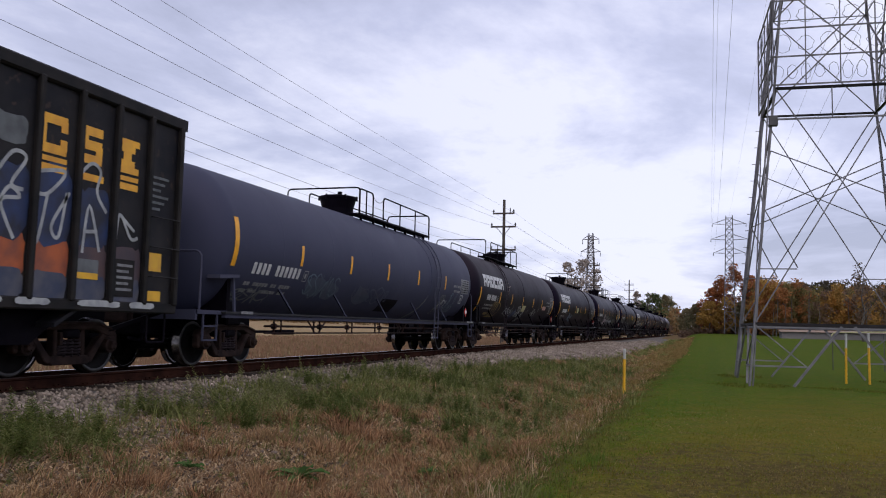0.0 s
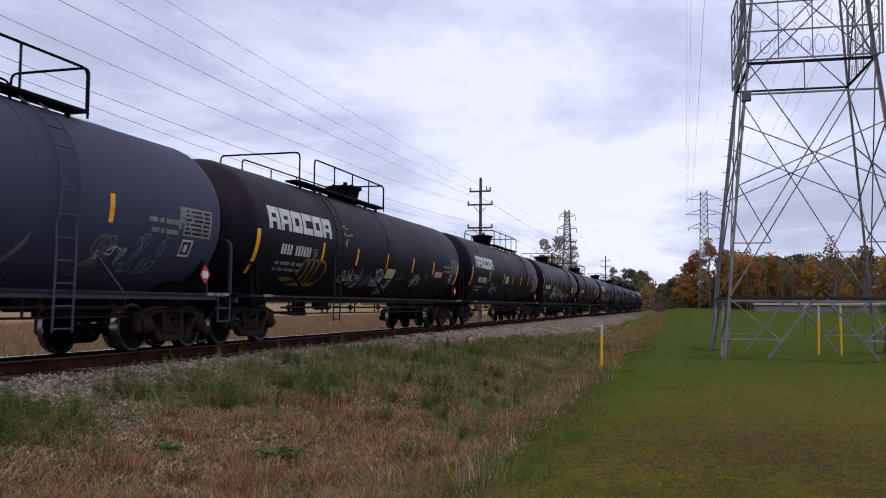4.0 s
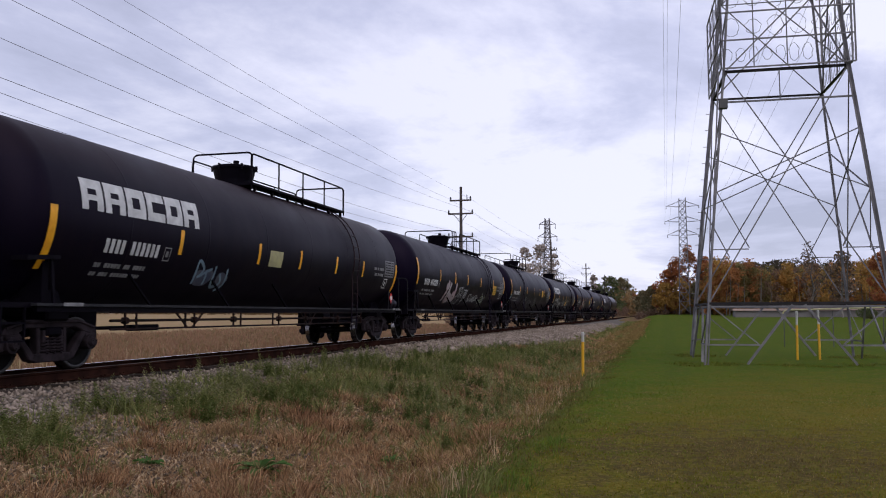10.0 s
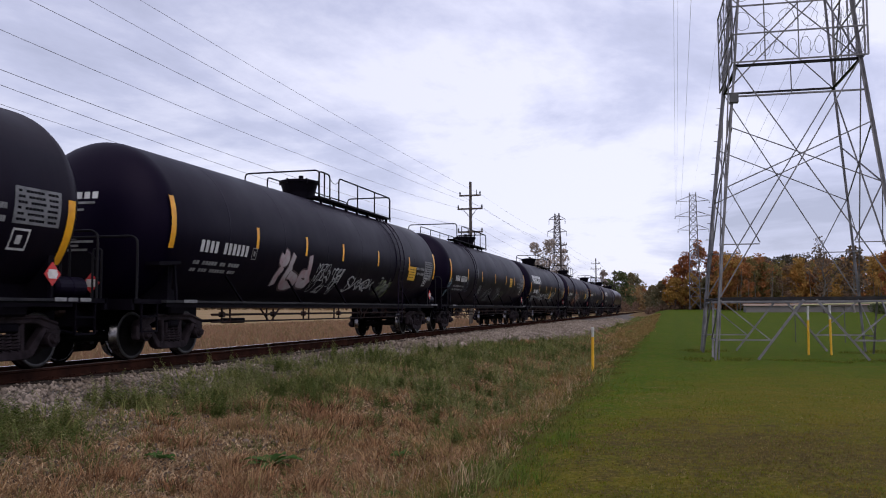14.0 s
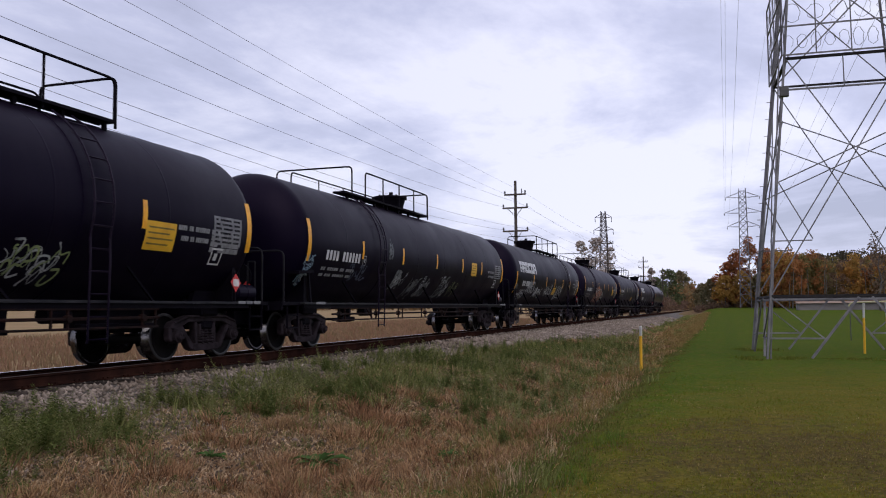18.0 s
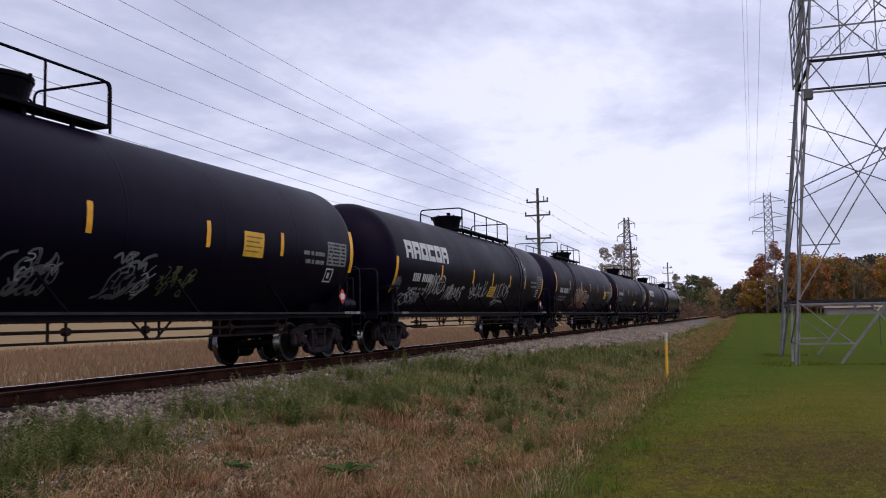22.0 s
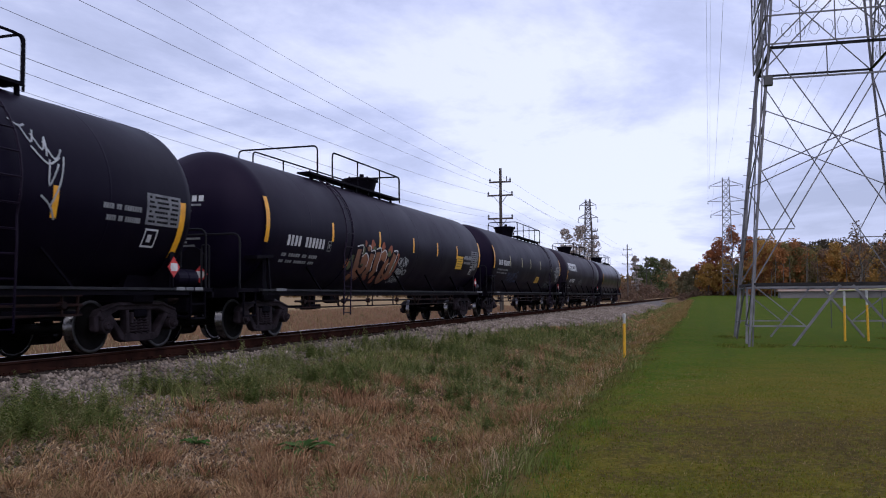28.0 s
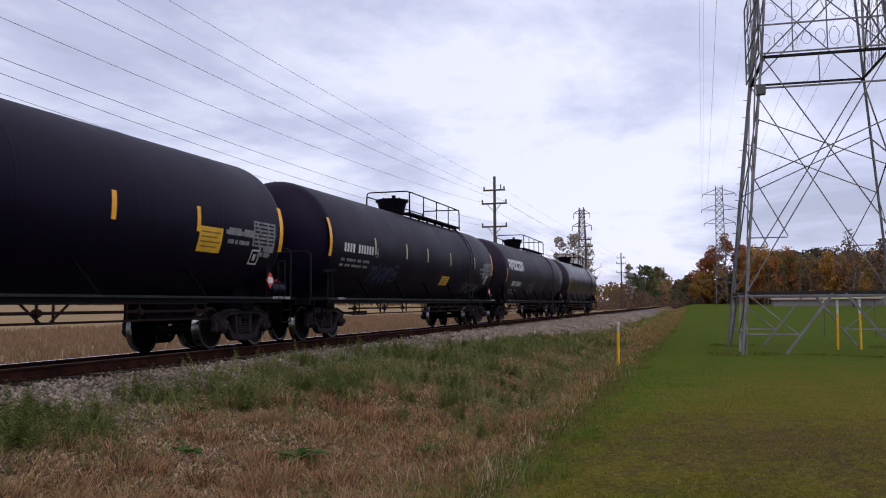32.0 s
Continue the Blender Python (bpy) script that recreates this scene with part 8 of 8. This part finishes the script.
x, y, q = spread(330, -7.9, -2.9, 5.4, 40, 164, 1.6)
k = (greenness(x, y) + q.normal(0, 0.18, len(x)) > 0.72) & ((y < 24) | off_ballast(x, y))
x, y, s, a, q = tufts(x[k], y[k], 16, 0.2, 165)
leafy_weeds(x, y, np.clip(0.24 * np.minimum(s, 1.5) * q.uniform(0.5, 1.15, len(x)), 0.06, 0.5), M_WEED_DEEP, 166, "dense clumps of deep green weeds on the bank")
x, y, q = spread(12000, -8.4, -2.4, 5.2, 50, 151, 1.8)
k = (greenness(x, y) + q.normal(0, 0.16, len(x)) - 0.1 * smoothstep(11, 15, y) > 0.8) & ((y < 24) | off_ballast(x, y)) & (x < lawn_edge(y) - 0.3)
k &= clumped(x, y, 49, 1.9) + q.normal(0, 0.13, len(x)) > 0.47
x, y = x[k], y[k]
high = np.clip(q.lognormal(-1.42, 0.42, len(x)), 0.08, 0.46)
light = q.random(len(x)) < 0.38
leafy_weeds(x[~light], y[~light], high[~light], M_WEED, 152, "upright leafy green weeds along the ballast")
leafy_weeds(x[light], y[light], high[light] * 0.9, M_WEED_PALE, 153, "pale yellow-green leafy weeds along the ballast")
x, y, q = spread(240, -6.6, -2.2, 5.6, 16, 154, 1.3)
leafy_weeds(x, y, q.uniform(0.04, 0.13, len(x)), M_WEED, 155, "small green weeds coming up through the dry grass")
# rough olive growth where the mower stops
x, y, q = spread(90000, -3.6, -0.2, 5.6, 60, 123, 2.0)
d = x - lawn_edge(y) + 0.15 * np.sin(y * 1.3) + q.normal(0, 0.15, len(x))
k = (d > -0.85) & (d < 0.75) & (q.random(len(x)) < 1.15 * smoothstep(0.75, -0.1, d) * np.clip(0.25 + clumped(x, y, 65, 1.7), 0.15, 1))
x, y, d = x[k], y[k], d[k]
tall = (0.025 + 0.07 * smoothstep(0.4, -0.6, d)) * (0.4 + 1.1 * clumped(x, y, 66, 2.3)) * q.uniform(0.4, 1.3, len(x))
blades("edge_grass", x, y, ground_z(x, y), tall, 0.003 + 0.0003 * y, 1.3, M_EDGE, 125, "rough olive grass where the mower stops")
x, y, q = spread(120, -2.5, -1.2, 5.8, 12, 126, 1.2)
x, y, s, a, q = tufts(x, y, 14, 0.09, 127)
blades("fresh_grass", x, y, ground_z(x, y), 0.11 * s * q.uniform(0.3, 1.25, len(x)), 0.0035, 0.9, M_FRESH, 128, "fresh green grass at the lawn's ragged edge", way_out=a)
# longer dark grass round the pylon's feet
x, y, q = spread(26000, -0.2, 8.2, 27.4, 35.4, 111, 1.0)
d = np.minimum(np.hypot(np.abs(x - 3.98) - 2.9, np.abs(y - 31.43) - 2.9) * 0.75, np.abs(y - 28.6) * 0.6 + 0.3 + 0.5 * clumped(x, y, 63, 0.9))
k = (d + q.normal(0, 0.22, len(x)) < 0.75 * (0.5 + clumped(x, y, 61, 1.1))) & (np.abs(x - 3.98) < 3.6 + q.normal(0, 0.2, len(x))) & (clumped(x, y, 67, 1.6) + q.normal(0, 0.12, len(x)) > 0.45)
x, y = x[k], y[k]
blades("pylon_grass", x, y, ground_z(x, y), q.uniform(0.02, 0.11, len(x)) * (0.35 + 1.1 * clumped(x, y, 62, 2.0)), 0.008, 1.1, M_PYLON_GRASS, 112, "uncut dark grass round the feet of the pylon")
# meadow beyond the track
x, y, q = spread(60000, -36, -12.4, 4, 100, 113, 1.4)
blades("meadow_grass", x, y, ground_z(x, y), q.uniform(0.1, 0.42, len(x)), 0.009 + 0.0004 * y, 0.7, M_FIELDG, 114, "tan uncut meadow beyond the railway")


def dock_plant(x, y, s, seed):
    """A low rosette of broad leaves."""
    z = float(ground_z(x, y))
    r = random.Random(seed)
    p = thing("dock_plant", "low broad-leaved green weed on the dry bank", "plant", pose(x, y, z))
    for k in range(13):
        a = k * 2.4 + r.uniform(-0.3, 0.3)
        ln, wd, up = s * r.uniform(0.6, 1.1), s * 0.17, r.uniform(0.35, 1.0)
        bm = bmesh.new()
        rows = []
        for i in range(6):
            f = i / 5
            d = ln * f
            hgt = s * (up * f - 0.55 * f * f) + 0.02
            ww = wd * math.sin(math.pi * (0.12 + 0.85 * f)) + 0.002
            c = Vector((d * math.cos(a), d * math.sin(a), hgt))
            o = Vector((-math.sin(a) * ww, math.cos(a) * ww, 0.012 * math.sin(9 * f)))
            rows.append((bm.verts.new(c - o), bm.verts.new(c - Vector((0, 0, 0.015))), bm.verts.new(c + o)))
        for u, v in zip(rows, rows[1:]):
            bm.faces.new((u[0], u[1], v[1], v[0]))
            bm.faces.new((u[1], u[2], v[2], v[1]))
        part("leaf", bm, M_DOCK, p)


dock_plant(-4.4, 8.75, 0.36, 1)
dock_plant(-5.35, 8.05, 0.16, 2)
dock_plant(-3.4, 10.4, 0.17, 3)
dock_plant(-6.6, 10.2, 0.17, 4)
dock_plant(-2.75, 8.2, 0.16, 5)

# ---------------------------------------------------------------- sleepers, the nearest as single pieces
bm = bmesh.new()
box(bm, (0, 0, 0), (2.6, 0.23, 0.18), bevel=0.012)
ME_TIE = finish("sleeper", bm, M_TIE)
bm = bmesh.new()
for s in (0.75, -0.75):
    box(bm, (s, 0, 0.098), (0.36, 0.19, 0.016))
    for dx in (0.105, -0.105):
        for dy in (0.05, -0.05):
            box(bm, (s + dx, dy, 0.118), (0.03, 0.03, 0.03))
ME_PLATE = finish("tie_plate", bm, M_RAIL)
rt = random.Random(9)
for i in range(290):
    tie = part("sleeper", ME_TIE, parent=track, at=pose(TRACK_X + rt.uniform(-0.06, 0.06), 4.0 + 0.52 * i, RAIL - 0.27, 0, -CANT, rt.uniform(-0.8, 0.8)))
    if i < 120:
        part("tie_plate", ME_PLATE, parent=tie)
bm = bmesh.new()
for i in range(180):
    box(bm, (TRACK_X, 4.0 - 0.52 * (i + 1) if i < 60 else 154.8 + 0.9 * (i - 60), RAIL - 0.27), (2.6, 0.23, 0.18))
far_ties = part("distant_sleepers", bm, M_TIE, track)
far_ties["kind"] = "stuff"


# ---------------------------------------------------------------- movement
def motions():
    for car, c in CARS:
        walk(car, [(t, pose(TRACK_X, c - s, RAIL + DATUM)) for t, s in TRAVEL])
    ts = [k * 4 / 30 for k in range(241)]
    go = np.interp(ts, [a for a, b in TRAVEL], [b for a, b in TRAVEL])
    turn = [math.degrees(s / WHEEL_R) for s in go]
    for w, y, first in WHEELS:
        walk(w, [(t, pose(0, y, WHEEL_R, first + a)) for t, a in zip(ts, turn)])


motions()
